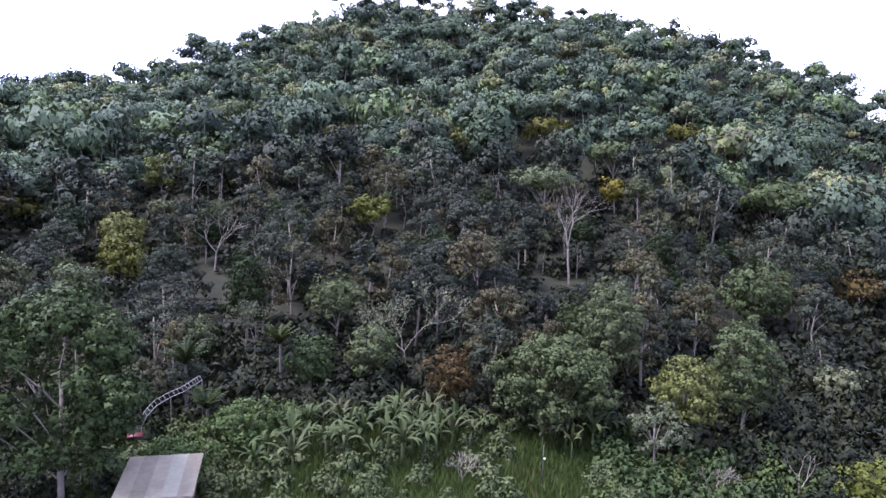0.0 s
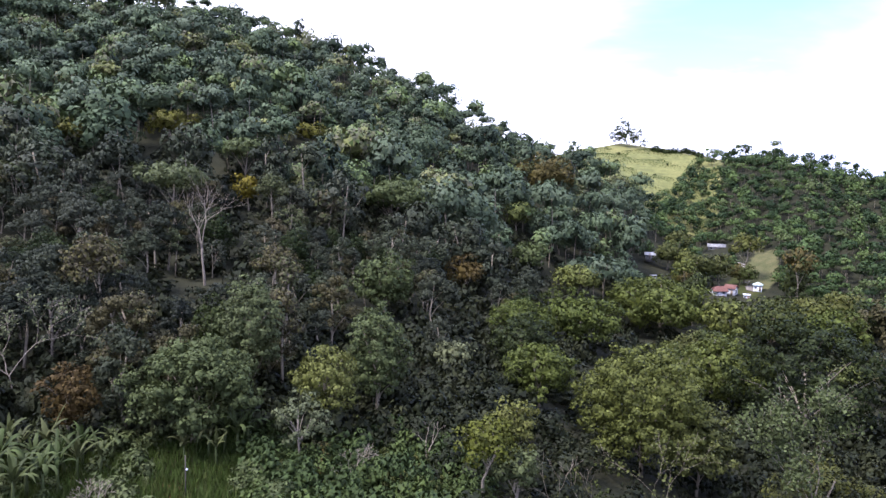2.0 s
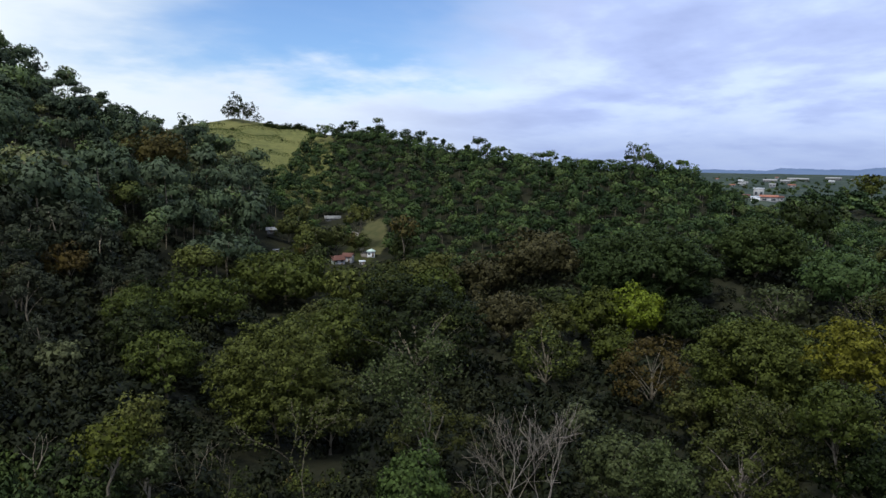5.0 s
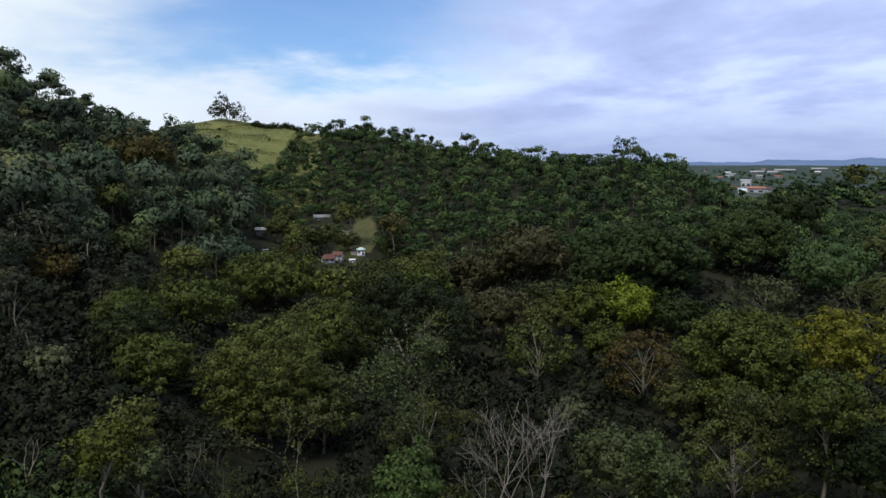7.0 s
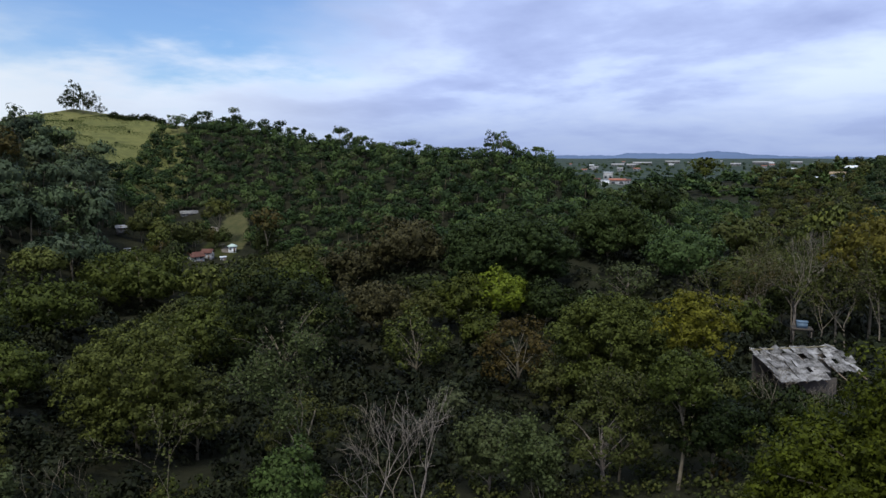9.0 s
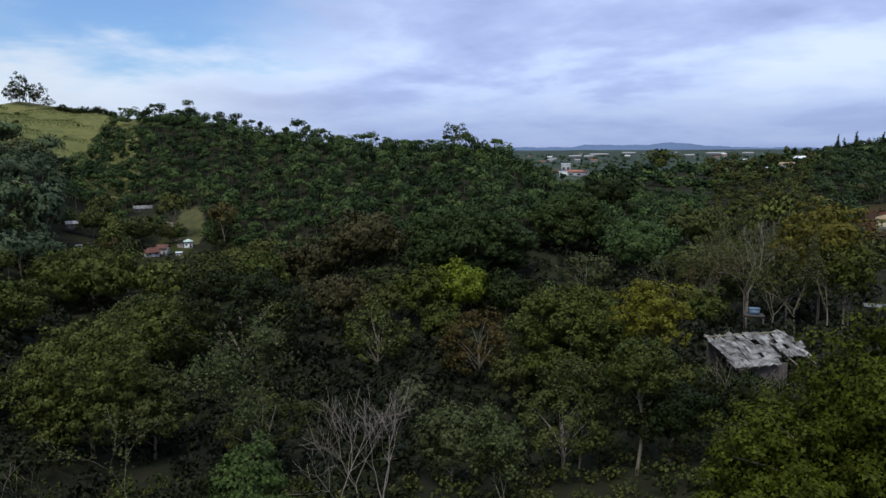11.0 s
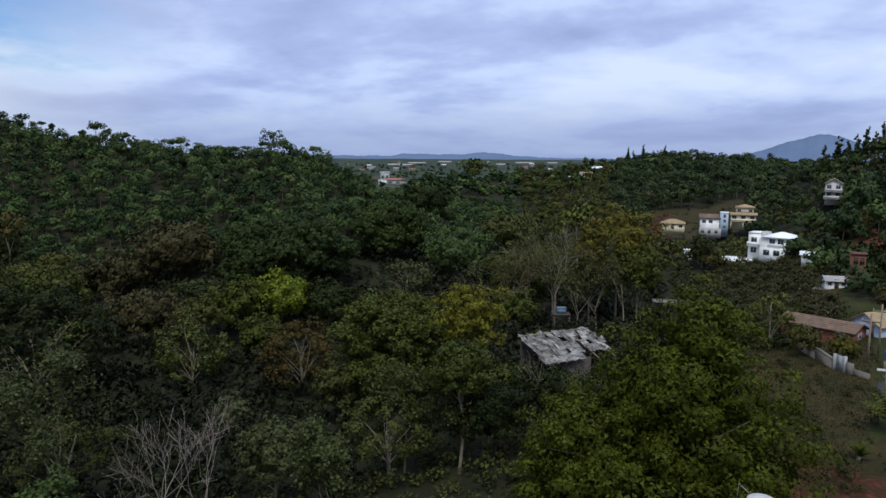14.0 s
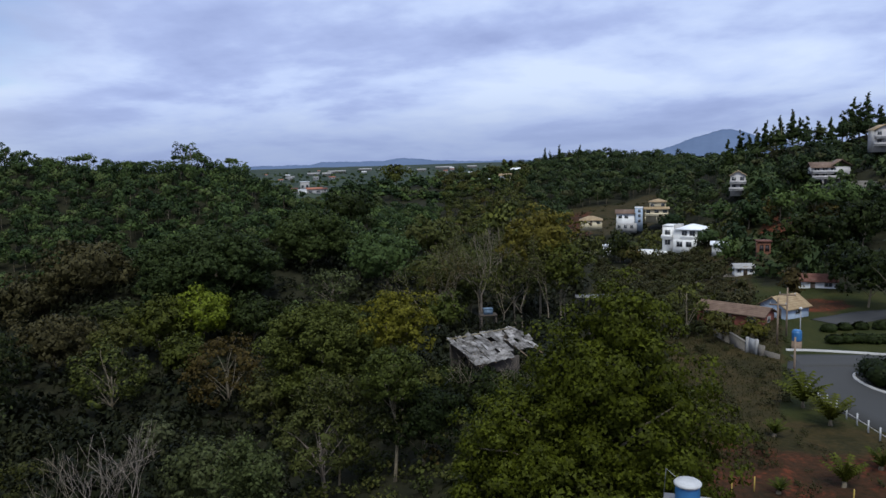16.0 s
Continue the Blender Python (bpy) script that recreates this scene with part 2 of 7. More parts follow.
TILE_RED = surface("tile_red", [(0.0, (0.17, 0.07, 0.045)), (0.5, (0.28, 0.115, 0.07)), (1.0, (0.36, 0.18, 0.12))], 0.8, 0.85, 0.3)
TILE_CREAM = surface("tile_cream", [(0.0, (0.187, 0.124, 0.066)), (0.5, (0.281, 0.207, 0.117)), (1.0, (0.357, 0.274, 0.164))], 0.8, 0.85, 0.3)
TILE_BROWN = surface("tile_brown", [(0.0, (0.085, 0.053, 0.038)), (0.5, (0.136, 0.090, 0.064)), (1.0, (0.221, 0.156, 0.112))], 0.8, 0.85, 0.3)
ROOF_WHITE = surface("roof_white", [(0.0, (0.70, 0.71, 0.73)), (1.0, (0.82, 0.83, 0.84))], 0.5, 0.6)
ROOF_SHEET = surface("roof_sheet", [(0.0, (0.101, 0.086, 0.053)), (0.45, (0.156, 0.132, 0.081)), (1.0, (0.223, 0.190, 0.119))], 0.35, 0.85, 0.1, spec=0.12, obj_random=0.35)
SHEET_LIGHT = surface("sheet_light", [(0.0, (0.146, 0.132, 0.081)), (0.5, (0.206, 0.186, 0.116)), (1.0, (0.254, 0.230, 0.144))], 0.4, 0.8, 0.1, spec=0.12)
OLD_SHEET = surface("old_sheet", [(0.0, (0.025, 0.022, 0.018)), (0.35, (0.071, 0.064, 0.056)), (0.52, (0.168, 0.156, 0.143)), (1.0, (0.370, 0.353, 0.336))], 1.1, 0.85, 0.3, obj_random=0.75, fine=4.0)
GLASS_DARK = surface("window_glass", [(0.0, (0.02, 0.025, 0.03)), (1.0, (0.04, 0.045, 0.05))], 0.4, 0.15, spec=0.6)
FRAME_GREY = surface("frame_grey", [(0.0, (0.20, 0.20, 0.20)), (1.0, (0.32, 0.32, 0.32))], 2.0, 0.5)
CONCRETE = surface("concrete", [(0.0, (0.28, 0.27, 0.26)), (1.0, (0.46, 0.45, 0.43))], 0.6, 0.9, 0.2)
ASPHALT = surface("asphalt", [(0.0, (0.037, 0.037, 0.035)), (1.0, (0.052, 0.051, 0.048))], 0.08, 0.9, 0.03, 30.0, fine=4.0)
WOOD = surface("wood", [(0.0, (0.13, 0.09, 0.06)), (1.0, (0.28, 0.21, 0.15))], 1.5, 0.85, 0.3)
PAINT_WHITE = surface("paint_white", [(0.0, (0.336, 0.336, 0.328)), (1.0, (0.512, 0.512, 0.504))], 2.0, 0.6)
PLASTIC_BLUE = surface("plastic_blue", [(0.0, (0.028, 0.112, 0.272)), (1.0, (0.048, 0.160, 0.352))], 1.0, 0.45, spec=0.5)
PAINT_RED = surface("paint_red", [(0.0, (0.057, 0.007, 0.005)), (1.0, (0.077, 0.013, 0.008))], 1.0, 0.5)
# Blue of distant haze, painted into the hills' own colour.
HILL_HAZE = surface("far_hill_haze", [(0.0, (0.10, 0.135, 0.21)), (1.0, (0.125, 0.165, 0.25))], 0.004, 1.0, spec=0.0)

# ---- the lie of the land ----
AZB = [-130, -118, -108, -95, -75, -50, -28, -10]
DB = [30, 70, 110, 180, 260, 420, 900, 5000]
BASE = np.array([[1, 0.5, 0.5, 1, 0, -4, -10, -14], [1, 0, 0, 0, -2, -6, -12, -14], [0, -1.5, -3, -5, -3.5, -6, -13, -14], [-1, -3.5, -6, -10, -12, -13, -14, -14],
                 [-3, -9, -13, -15, -15, -15, -14, -14], [-3, -9, -13, -15, -13, -13, -14, -14], [-1, -2.5, -4, -6, -8, -8, -14, -14], [0, 0, 0, 0, 0, 0, -14, -14]])
# each rise: azimuths, skyline elevation, crest distance, foot distance, height of its trees, power of the slope
RISES = {
    "hill": ([-58, -48, -45, -41, -38, -35, -31, -27, -22, -15, -9, -3, 4, 9, 13, 17, 21, 25, 31, 60],
             [-12, -4.2, -2.2, 0.9, 2.2, 3.4, 5.3, 7.3, 9.4, 11.4, 12.4, 12.9, 12.8, 11.8, 10.4, 8.9, 7.3, 6.1, 5.1, 3.0],
             [230, 270, 285, 300, 305, 310, 315, 320, 330, 335, 340, 345, 345, 345, 340, 335, 330, 320, 310, 300],
             [200, 190, 180, 160, 140, 120, 100, 85, 72, 64, 62, 62, 62, 62, 62, 62, 62, 62, 62, 62], 9.0, 1.5),
    "ridge": ([-92, -86, -83, -80, -78, -76, -72, -66, -60, -56, -53, -50.5, -48.5, -47.5, -42, -39.5, -36, -28],
              [-9, -5, -3.0, -1.7, -0.5, 0.3, 0.7, 0.9, 1.4, 2.3, 2.8, 2.7, 2.5, 2.3, 1.9, 1.2, 0.4, -3],
              [200, 235, 255, 270, 280, 290, 305, 320, 340, 360, 380, 400, 420, 430, 450, 450, 450, 450],
              [150, 130, 125, 120, 120, 125, 140, 160, 195, 220, 240, 255, 270, 280, 300, 300, 300, 300], 6.2, 1.3),
    "east": ([-175, -150, -135, -124, -121, -118, -114, -112.5, -110, -106],
             [0, 4.5, 5.5, 3.0, 2.3, 1.9, 0.9, -0.1, -1.8, -6],
             [250, 250, 250, 255, 260, 265, 275, 280, 285, 290],
             [90, 100, 115, 125, 128, 132, 140, 150, 160, 180], 9.0, 1.2),
    "low": ([-130, -118, -112, -106, -102, -98, -95, -92, -88, -85, -83.6, -82, -79],
            [0.0, 0.1, 0.1, 0.2, 0.1, -0.5, -0.9, -1.2, -1.35, -1.6, -2.1, -2.9, -4.5],
            [560, 560, 560, 540, 520, 520, 520, 520, 520, 520, 520, 520, 520],
            [330, 330, 320, 300, 290, 290, 300, 320, 320, 320, 320, 320, 320], 8.0, 1.3),
}


def polar(x, y):
    return np.degrees(np.arctan2(-x, y)), np.hypot(x, y)


def base_level(az, d):
    rows = np.stack([np.interp(d, DB, r) for r in BASE])
    i = np.clip(np.searchsorted(AZB, az) - 1, 0, len(AZB) - 2)
    a0, a1 = np.array(AZB)[i], np.array(AZB)[i + 1]
    f = np.clip((az - a0) / (a1 - a0), 0, 1)
    f = f * f * (3 - 2 * f)
    j = np.arange(len(az))
    near = np.clip(d / 30.0, 0, 1)
    near = near * near * (3 - 2 * near)
    back = np.clip((az - 100) / 80, 0, 1)
    level = (rows[i, j] * (1 - f) + rows[i + 1, j] * f) * (1 - back) + rows[0, j] * back
    return level * near - 0.6 * (1 - near)


def slope(d, d0, d1, power):
    u = np.clip((d - d0) / (d1 - d0), 0, 1)
    b = np.clip((d - d1) / 260.0, 0, 1)
    return u ** power * (1 - b * b * (3 - 2 * b))


HEIGHT = {}
for rise_name, (azs, els, d1s, d0s, tree, power) in RISES.items():
    hs = []
    for a, e, d1, d0 in zip(azs, els, d1s, d0s):
        dd = np.linspace(d0 + 5, d1, 60)
        bare = rise_name == "ridge" and -48.2 < a < -38.5
        need = EYE_Z + dd * math.tan(radians(e)) - (0.3 if bare else tree) - base_level(np.full(60, float(a)), dd)
        hs.append(max(0.0, float(np.min(need / np.maximum(slope(dd, d0, d1, power), 1e-3)))))
    HEIGHT[rise_name] = hs


def land(x, y):
    """Height of the ground, for arrays."""
    x, y = np.atleast_1d(np.asarray(x, float)), np.atleast_1d(np.asarray(y, float))
    az, d = polar(x, y)
    z = base_level(az, d)
    for rise_name, (azs, els, d1s, d0s, tree, power) in RISES.items():
        h = np.interp(az, azs, HEIGHT[rise_name], left=0, right=HEIGHT[rise_name][-1] if rise_name == "hill" else 0)
        h = h * np.clip((150 - az) / 70, 0, 1) * np.clip((az + 178) / 28, 0, 1)
        z = z + h * slope(d, np.interp(az, azs, d0s), np.interp(az, azs, d1s), power)
    rough = 0.5 * np.sin(x * 0.11 + 1.3) * np.sin(y * 0.09) + 0.3 * np.sin(x * 0.23 + y * 0.17) + 0.25 * np.sin(x * 0.05 - y * 0.31 + 2)
    return z + rough * np.clip((d - 60) / 60, 0.25, 2.0) * np.where((az < -112) & (d < 125), 0.3, 1.0)


def land1(x, y):
    return float(land(x, y)[0])


def spot(az, d):
    v = way(az) * d
    return v.x, v.y


def sight(az, el, above, near=45.0, far=420.0):
    """The distance at which a point that far above the ground is seen at this elevation."""
    dd = np.arange(near, far, 1.0)
    v = way(az)
    z = land(v.x * dd, v.y * dd) + above
    e = np.degrees(np.arctan2(z - EYE_Z, dd))
    good = np.nonzero(e >= el)[0]
    return float(dd[good[0]]) if len(good) else far


# ---- mesh helpers ----
def mesh_from(name, v, q=None, t=None, mats=(), index=None, tint=None, smooth=False, normals=None):
    v = np.asarray(v, np.float32)
    q = np.zeros((0, 4), np.int32) if q is None else np.asarray(q, np.int32).reshape(-1, 4)
    t = np.zeros((0, 3), np.int32) if t is None else np.asarray(t, np.int32).reshape(-1, 3)
    me = bpy.data.meshes.new(name)
    me.vertices.add(len(v))
    me.vertices.foreach_set("co", v.ravel())
    me.loops.add(q.size + t.size)
    me.loops.foreach_set("vertex_index", np.concatenate([q.ravel(), t.ravel()]).astype(np.int32))
    me.polygons.add(len(q) + len(t))
    me.polygons.foreach_set("loop_start", np.concatenate([np.arange(len(q)) * 4, q.size + np.arange(len(t)) * 3]).astype(np.int32))
    if index is not None:
        me.polygons.foreach_set("material_index", np.asarray(index, np.int32))
    if tint is not None:
        at = me.attributes.new("tint", "FLOAT", "POINT")
        at.data.foreach_set("value", np.asarray(tint, np.float32))
    for m in mats:
        me.materials.append(m)
    me.update(calc_edges=True)
    if smooth:
        me.shade_smooth()
    if normals is not None:
        at = me.attributes.new("custom_normal", "FLOAT_VECTOR", "POINT")
        at.data.foreach_set("vector", np.asarray(normals, np.float32).ravel())
    return me


class Soup:
    """Collects quads and triangles."""

    def __init__(self):
        self.v, self.q, self.t, self.n = [], [], [], 0
        self.soft = []      # rounded normals, for leaves

    def add(self, v, q=None, t=None, soft=None):
        v = np.asarray(v, float).reshape(-1, 3)
        if q is not None and len(q):
            self.q.append(np.asarray(q, np.int64).reshape(-1, 4) + self.n)
        if t is not None and len(t):
            self.t.append(np.asarray(t, np.int64).reshape(-1, 3) + self.n)
        if soft is not None:
            self.soft.append(np.asarray(soft, float).reshape(-1, 3))
        self.v.append(v)
        self.n += len(v)
        return self

    def put(self, other, m, at):
        """Adds another soup, turned and scaled by the 3 x 3 matrix m."""
        v, q, t = other.get()
        soft = np.concatenate(other.soft) @ m.T if other.soft else None
        if soft is not None:
            soft /= np.maximum(np.linalg.norm(soft, axis=1, keepdims=True), 1e-9)
        self.add(v @ m.T + at, q, t, soft)
        return len(v)

    def get(self):
        v = np.concatenate(self.v) if self.v else np.zeros((0, 3))
        q = np.concatenate(self.q) if self.q else np.zeros((0, 4), np.int64)
        t = np.concatenate(self.t) if self.t else np.zeros((0, 3), np.int64)
        return v, q, t

    def box(self, lo, hi, turn=None):
        (a, b, c), (d, e, f) = lo, hi
        v = np.array([(a, b, c), (d, b, c), (d, e, c), (a, e, c), (a, b, f), (d, b, f), (d, e, f), (a, e, f)], float)
        if turn is not None:
            v = np.array([tuple(turn @ Vector(p)) for p in v])
        return self.add(v, [(0, 3, 2, 1), (4, 5, 6, 7), (0, 1, 5, 4), (1, 2, 6, 5), (2, 3, 7, 6), (3, 0, 4, 7)])

    def tube(self, pts, radii, sides=6, cap=True):
        pts = [Vector(p) for p in pts]
        rings = []
        for i, p in enumerate(pts):
            d = (pts[min(i + 1, len(pts) - 1)] - pts[max(i - 1, 0)])
            d = d.normalized() if d.length > 1e-6 else Vector((0, 0, 1))
            s = d.cross(Vector((0.31, 0.95, 0.05)))
            s = s.normalized() if s.length > 1e-3 else Vector((1, 0, 0))
            w = d.cross(s)
            r = radii[i] if hasattr(radii, "__len__") else radii
            rings.append([tuple(p + (s * math.cos(2 * math.pi * k / sides) + w * math.sin(2 * math.pi * k / sides)) * r) for k in range(sides)])
        v = [p for ring in rings for p in ring]
        q = [(i * sides + k, i * sides + (k + 1) % sides, (i + 1) * sides + (k + 1) % sides, (i + 1) * sides + k) for i in range(len(pts) - 1) for k in range(sides)]
        t = []
        if cap:
            for base, flip in ((0, True), ((len(pts) - 1) * sides, False)):
                for k in range(1, sides - 1):
                    t.append((base, base + k + 1, base + k) if flip else (base, base + k, base + k + 1))
        return self.add(v, q, t)

    def mesh(self, name, mats, smooth=False, tint=None):
        v, q, t = self.get()
        return mesh_from(name, v, q, t, mats, tint=tint, smooth=smooth, normals=np.concatenate(self.soft) if self.soft else None)


def part(name, soup, material, parent, label="", smooth=False):
    """One mesh object under a thing or a part."""
    me = soup.mesh(name, [material], smooth) if isinstance(soup, Soup) else soup
    ob = new(name, me)
    ob.parent = parent
    if label:
        tagged(ob, label)
    return ob


def thing(name, label, category, at=(0, 0, 0), turn=0.0, group="", scale=1.0):
    ob = new(name)
    ob.empty_display_size = 0.3
    ob.matrix_world = Matrix.LocRotScale(Vector(at), Euler((0, 0, radians(turn))), Vector((scale, scale, scale)))
    return tagged(ob, label, category, group)


# ---- ground ----
GRASS_HILL = ((-48.2, -38.6), (318, 475))


def zone(az, d, a0, a1, d0, d1, soft_a=0.6, soft_d=6.0):
    fa = np.clip((az - a0) / soft_a + 0.5, 0, 1) * np.clip((a1 - az) / soft_a + 0.5, 0, 1)
    fd = np.clip((d - d0) / soft_d + 0.5, 0, 1) * np.clip((d1 - d) / soft_d + 0.5, 0, 1)
    return fa * fd


def ground_material():
    mat = bpy.data.materials.new("ground")
    mat.use_nodes = True
    k = Nodes(mat.node_tree)
    pos = k.n("ShaderNodeNewGeometry").outputs["Position"]
    wide, mid, fine = k.noise(pos, 0.03, 4), k.noise(pos, 0.25, 5, 0.6), k.noise(pos, 2.2, 5, 0.65)
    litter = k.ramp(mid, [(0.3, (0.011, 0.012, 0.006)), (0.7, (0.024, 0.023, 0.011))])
    meadow = k.ramp(k.math("ADD", k.math("MULTIPLY", wide, 0.5), k.math("MULTIPLY", mid, 0.5)),
                    [(0.35, (0.070, 0.075, 0.024)), (0.5, (0.115, 0.115, 0.036)), (0.68, (0.16, 0.145, 0.05))])
    grass = k.ramp(mid, [(0.3, (0.018, 0.024, 0.006)), (0.55, (0.030, 0.033, 0.008)), (0.75, (0.046, 0.040, 0.013))])
    lawn = k.ramp(mid, [(0.35, (0.046, 0.050, 0.018)), (0.65, (0.084, 0.076, 0.032))])
    scrub = k.ramp(k.math("ADD", k.math("MULTIPLY", mid, 0.6), k.math("MULTIPLY", fine, 0.4)), [(0.35, (0.018, 0.017, 0.006)), (0.5, (0.032, 0.026, 0.009)), (0.65, (0.050, 0.034, 0.013))])
    earth = k.ramp(k.math("ADD", k.math("MULTIPLY", mid, 0.6), k.math("MULTIPLY", fine, 0.4)),
                   [(0.38, (0.022, 0.016, 0.007)), (0.52, (0.044, 0.020, 0.009)), (0.62, (0.115, 0.031, 0.014))])
    # Bluish haze of the distance is mixed into the plain's colours.
    plain = k.ramp(k.noise(pos, 0.011, 6, 0.65), [(0.35, (0.018, 0.028, 0.020)), (0.5, (0.028, 0.039, 0.027)), (0.60, (0.050, 0.062, 0.038)), (0.68, (0.026, 0.036, 0.026))])
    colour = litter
    edge = k.math("MULTIPLY", k.math("SUBTRACT", mid, 0.5), 0.9)
    for name, c in (("plain", plain), ("grass", grass), ("scrub", scrub), ("earth", earth), ("lawn", lawn), ("meadow", meadow)):
        a = k.n("ShaderNodeAttribute", attribute_name=name).outputs["Fac"]
        f = k.span(k.math("ADD", a, edge), 0.35, 0.65)
        colour = k.mix(f, colour, c)
    colour = k.mix(1.0, colour, k.math("ADD", k.math("MULTIPLY", fine, 0.7), 0.65), "MULTIPLY")
    b = k.n("ShaderNodeBsdfPrincipled")
    k.put(b.inputs["Base Color"], colour)
    b.inputs["Roughness"].default_value = 0.95
    b.inputs["Specular IOR Level"].default_value = 0.1
    bp = k.n("ShaderNodeBump")
    bp.inputs["Strength"].default_value = 0.7
    bp.inputs["Distance"].default_value = 0.2
    k.put(bp.inputs["Height"], fine)
    k.put(b.inputs["Normal"], bp.outputs[0])
    out = k.n("ShaderNodeOutputMaterial")
    k.put(out.inputs[0], b.outputs[0])
    return mat


def build_ground():
    na, nd = 360, 130
    az = np.linspace(-180, 180, na, endpoint=False)
    d = np.concatenate([[0.01], np.geomspace(4, 4900, nd - 1)])
    a, r = np.meshgrid(az, d)
    x, y = -np.sin(np.radians(a)) * r, np.cos(np.radians(a)) * r
    z = land(x.ravel(), y.ravel())
    v = np.stack([x.ravel(), y.ravel(), z], -1)
    i, j = np.meshgrid(np.arange(nd - 1), np.arange(na), indexing="ij")
    q = np.stack([i * na + j, i * na + (j + 1) % na, (i + 1) * na + (j + 1) % na, (i + 1) * na + j], -1).reshape(-1, 4)[:, ::-1]
    fan = [(0, j, j + 1) for j in range(1, na - 1)]
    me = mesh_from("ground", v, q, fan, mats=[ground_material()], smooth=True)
    az, d = a.ravel(), r.ravel()
    masks = {
        "meadow": zone(az, d, GRASS_HILL[0][0] - 1, GRASS_HILL[0][1] + 2, GRASS_HILL[1][0], 600, 1.0, 12),
        "plain": np.clip((d - 520) / 80, 0, 1),
        "grass": np.maximum.reduce([np.clip((44 - d) / 6, 0, 1), zone(az, d, -16, 60, 0, 55, 2, 6), zone(az, d, -60, 40, 0, 50, 3, 6), zone(az, d, -52.9, -50.0, 238, 268, 0.4, 6), zone(az, d, -175, -109, 0, 125, 1.5, 8),
                                    zone(az, d, -116, -110, 118, 190, 1, 8)]),
        "lawn": zone(az, d, -53.7, -51.5, 246, 284, 0.8, 10),
        "scrub": np.maximum.reduce([zone(az, d, -117.8, -108.5, 52, 102, 1, 6), zone(az, d, -115.6, -106.5, 98, 178, 1, 8), zone(az, d, -108.9, -101.8, 240, 345, 0.8, 10), zone(az, d, -130, -111, 36, 62, 2, 8)]),
        "earth": np.maximum.reduce([zone(az, d, -130, -111.5, 38, 57, 2.5, 9) * 0.8, zone(az, d, -8.3, -6.0, 47, 54, 0.8, 2), zone(az, d, -122.0, -118.2, 107, 116, 0.8, 3),
                                    zone(az, d, -103.8, -100.5, 238, 330, 1, 6), zone(az, d, -118.2, -116.0, 155, 190, 0.8, 6), zone(az, d, -51.9, -51.2, 266, 272, 0.3, 4)]),
    }
    for name, m in masks.items():
        at = me.attributes.new(name, "FLOAT", "POINT")
        at.data.foreach_set("value", m.astype(np.float32))
    tagged(new("ground", me), "uneven hilly ground with grass, leaf litter and red earth", "ground", kind="structure")


build_ground()


def far_range(name, label, azs, els, d, depth):
    """A range of hills at the end of the plain."""
    rng = np.random.default_rng(5)
    fa = np.linspace(azs[-1], azs[0], 150)
    el = np.interp(fa, azs[::-1], els[::-1]) + 0.02 * np.sin(fa * 3.1) + 0.012 * np.sin(fa * 9.7 + 1) + rng.normal(0, 0.004, 150)
    s = Soup()
    v = []
    for a, e in zip(fa, el):
        w = way(a)
        top = max(EYE_Z + d * math.tan(radians(e)), -13)
        for dist, z in ((d - depth, -30), (d - depth * 0.6, -14 + (top + 14) * 0.35), (d - depth * 0.3, -14 + (top + 14) * 0.75), (d, top), (d + depth * 0.5, -30)):
            v.append((w.x * dist, w.y * dist, z))
    q = [(i * 5 + k, i * 5 + k + 1, (i + 1) * 5 + k + 1, (i + 1) * 5 + k) for i in range(149) for k in range(4)]
    s.add(v, q)
    tagged(new(name, s.mesh(name, [HILL_HAZE], True)), label, "hills", kind="structure")


far_range("backdrop_hills", "low distant hills behind the plain, tinted blue for haze", [-72, -76, -80, -82.2, -83, -85, -87.5, -89.3, -92, -95, -98, -102],
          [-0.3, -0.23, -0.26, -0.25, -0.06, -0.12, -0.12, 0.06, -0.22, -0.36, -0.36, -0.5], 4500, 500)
far_range("backdrop_mountain", "distant mountain with a long slope, tinted blue for haze", [-105, -107.6, -109.6, -111.6, -113.2, -113.8, -114.6, -116, -118, -121],
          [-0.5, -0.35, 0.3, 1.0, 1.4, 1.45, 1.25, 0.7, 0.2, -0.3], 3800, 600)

# ---- trees ----
def ico(level):
    bm = bmesh.new()
    bmesh.ops.create_icosphere(bm, subdivisions=level, radius=1.0)
    v = np.array([tuple(p.co) for p in bm.verts])
    bm.verts.index_update()
    t = np.array([[p.index for p in f.verts] for f in bm.faces])
    bm.free()
    return v, t


ICO1, ICO2 = ico(1), ico(2)
OCTA = (np.array([(1, 0, 0), (-1, 0, 0), (0, 1, 0), (0, -1, 0), (0, 0, 1), (0, 0, -1)], float),
        np.array([(0, 2, 4), (2, 1, 4), (1, 3, 4), (3, 0, 4), (2, 0, 5), (1, 2, 5), (3, 1, 5), (0, 3, 5)]))


def unit(a):
    return a / np.maximum(np.linalg.norm(a, axis=-1, keepdims=True), 1e-9)


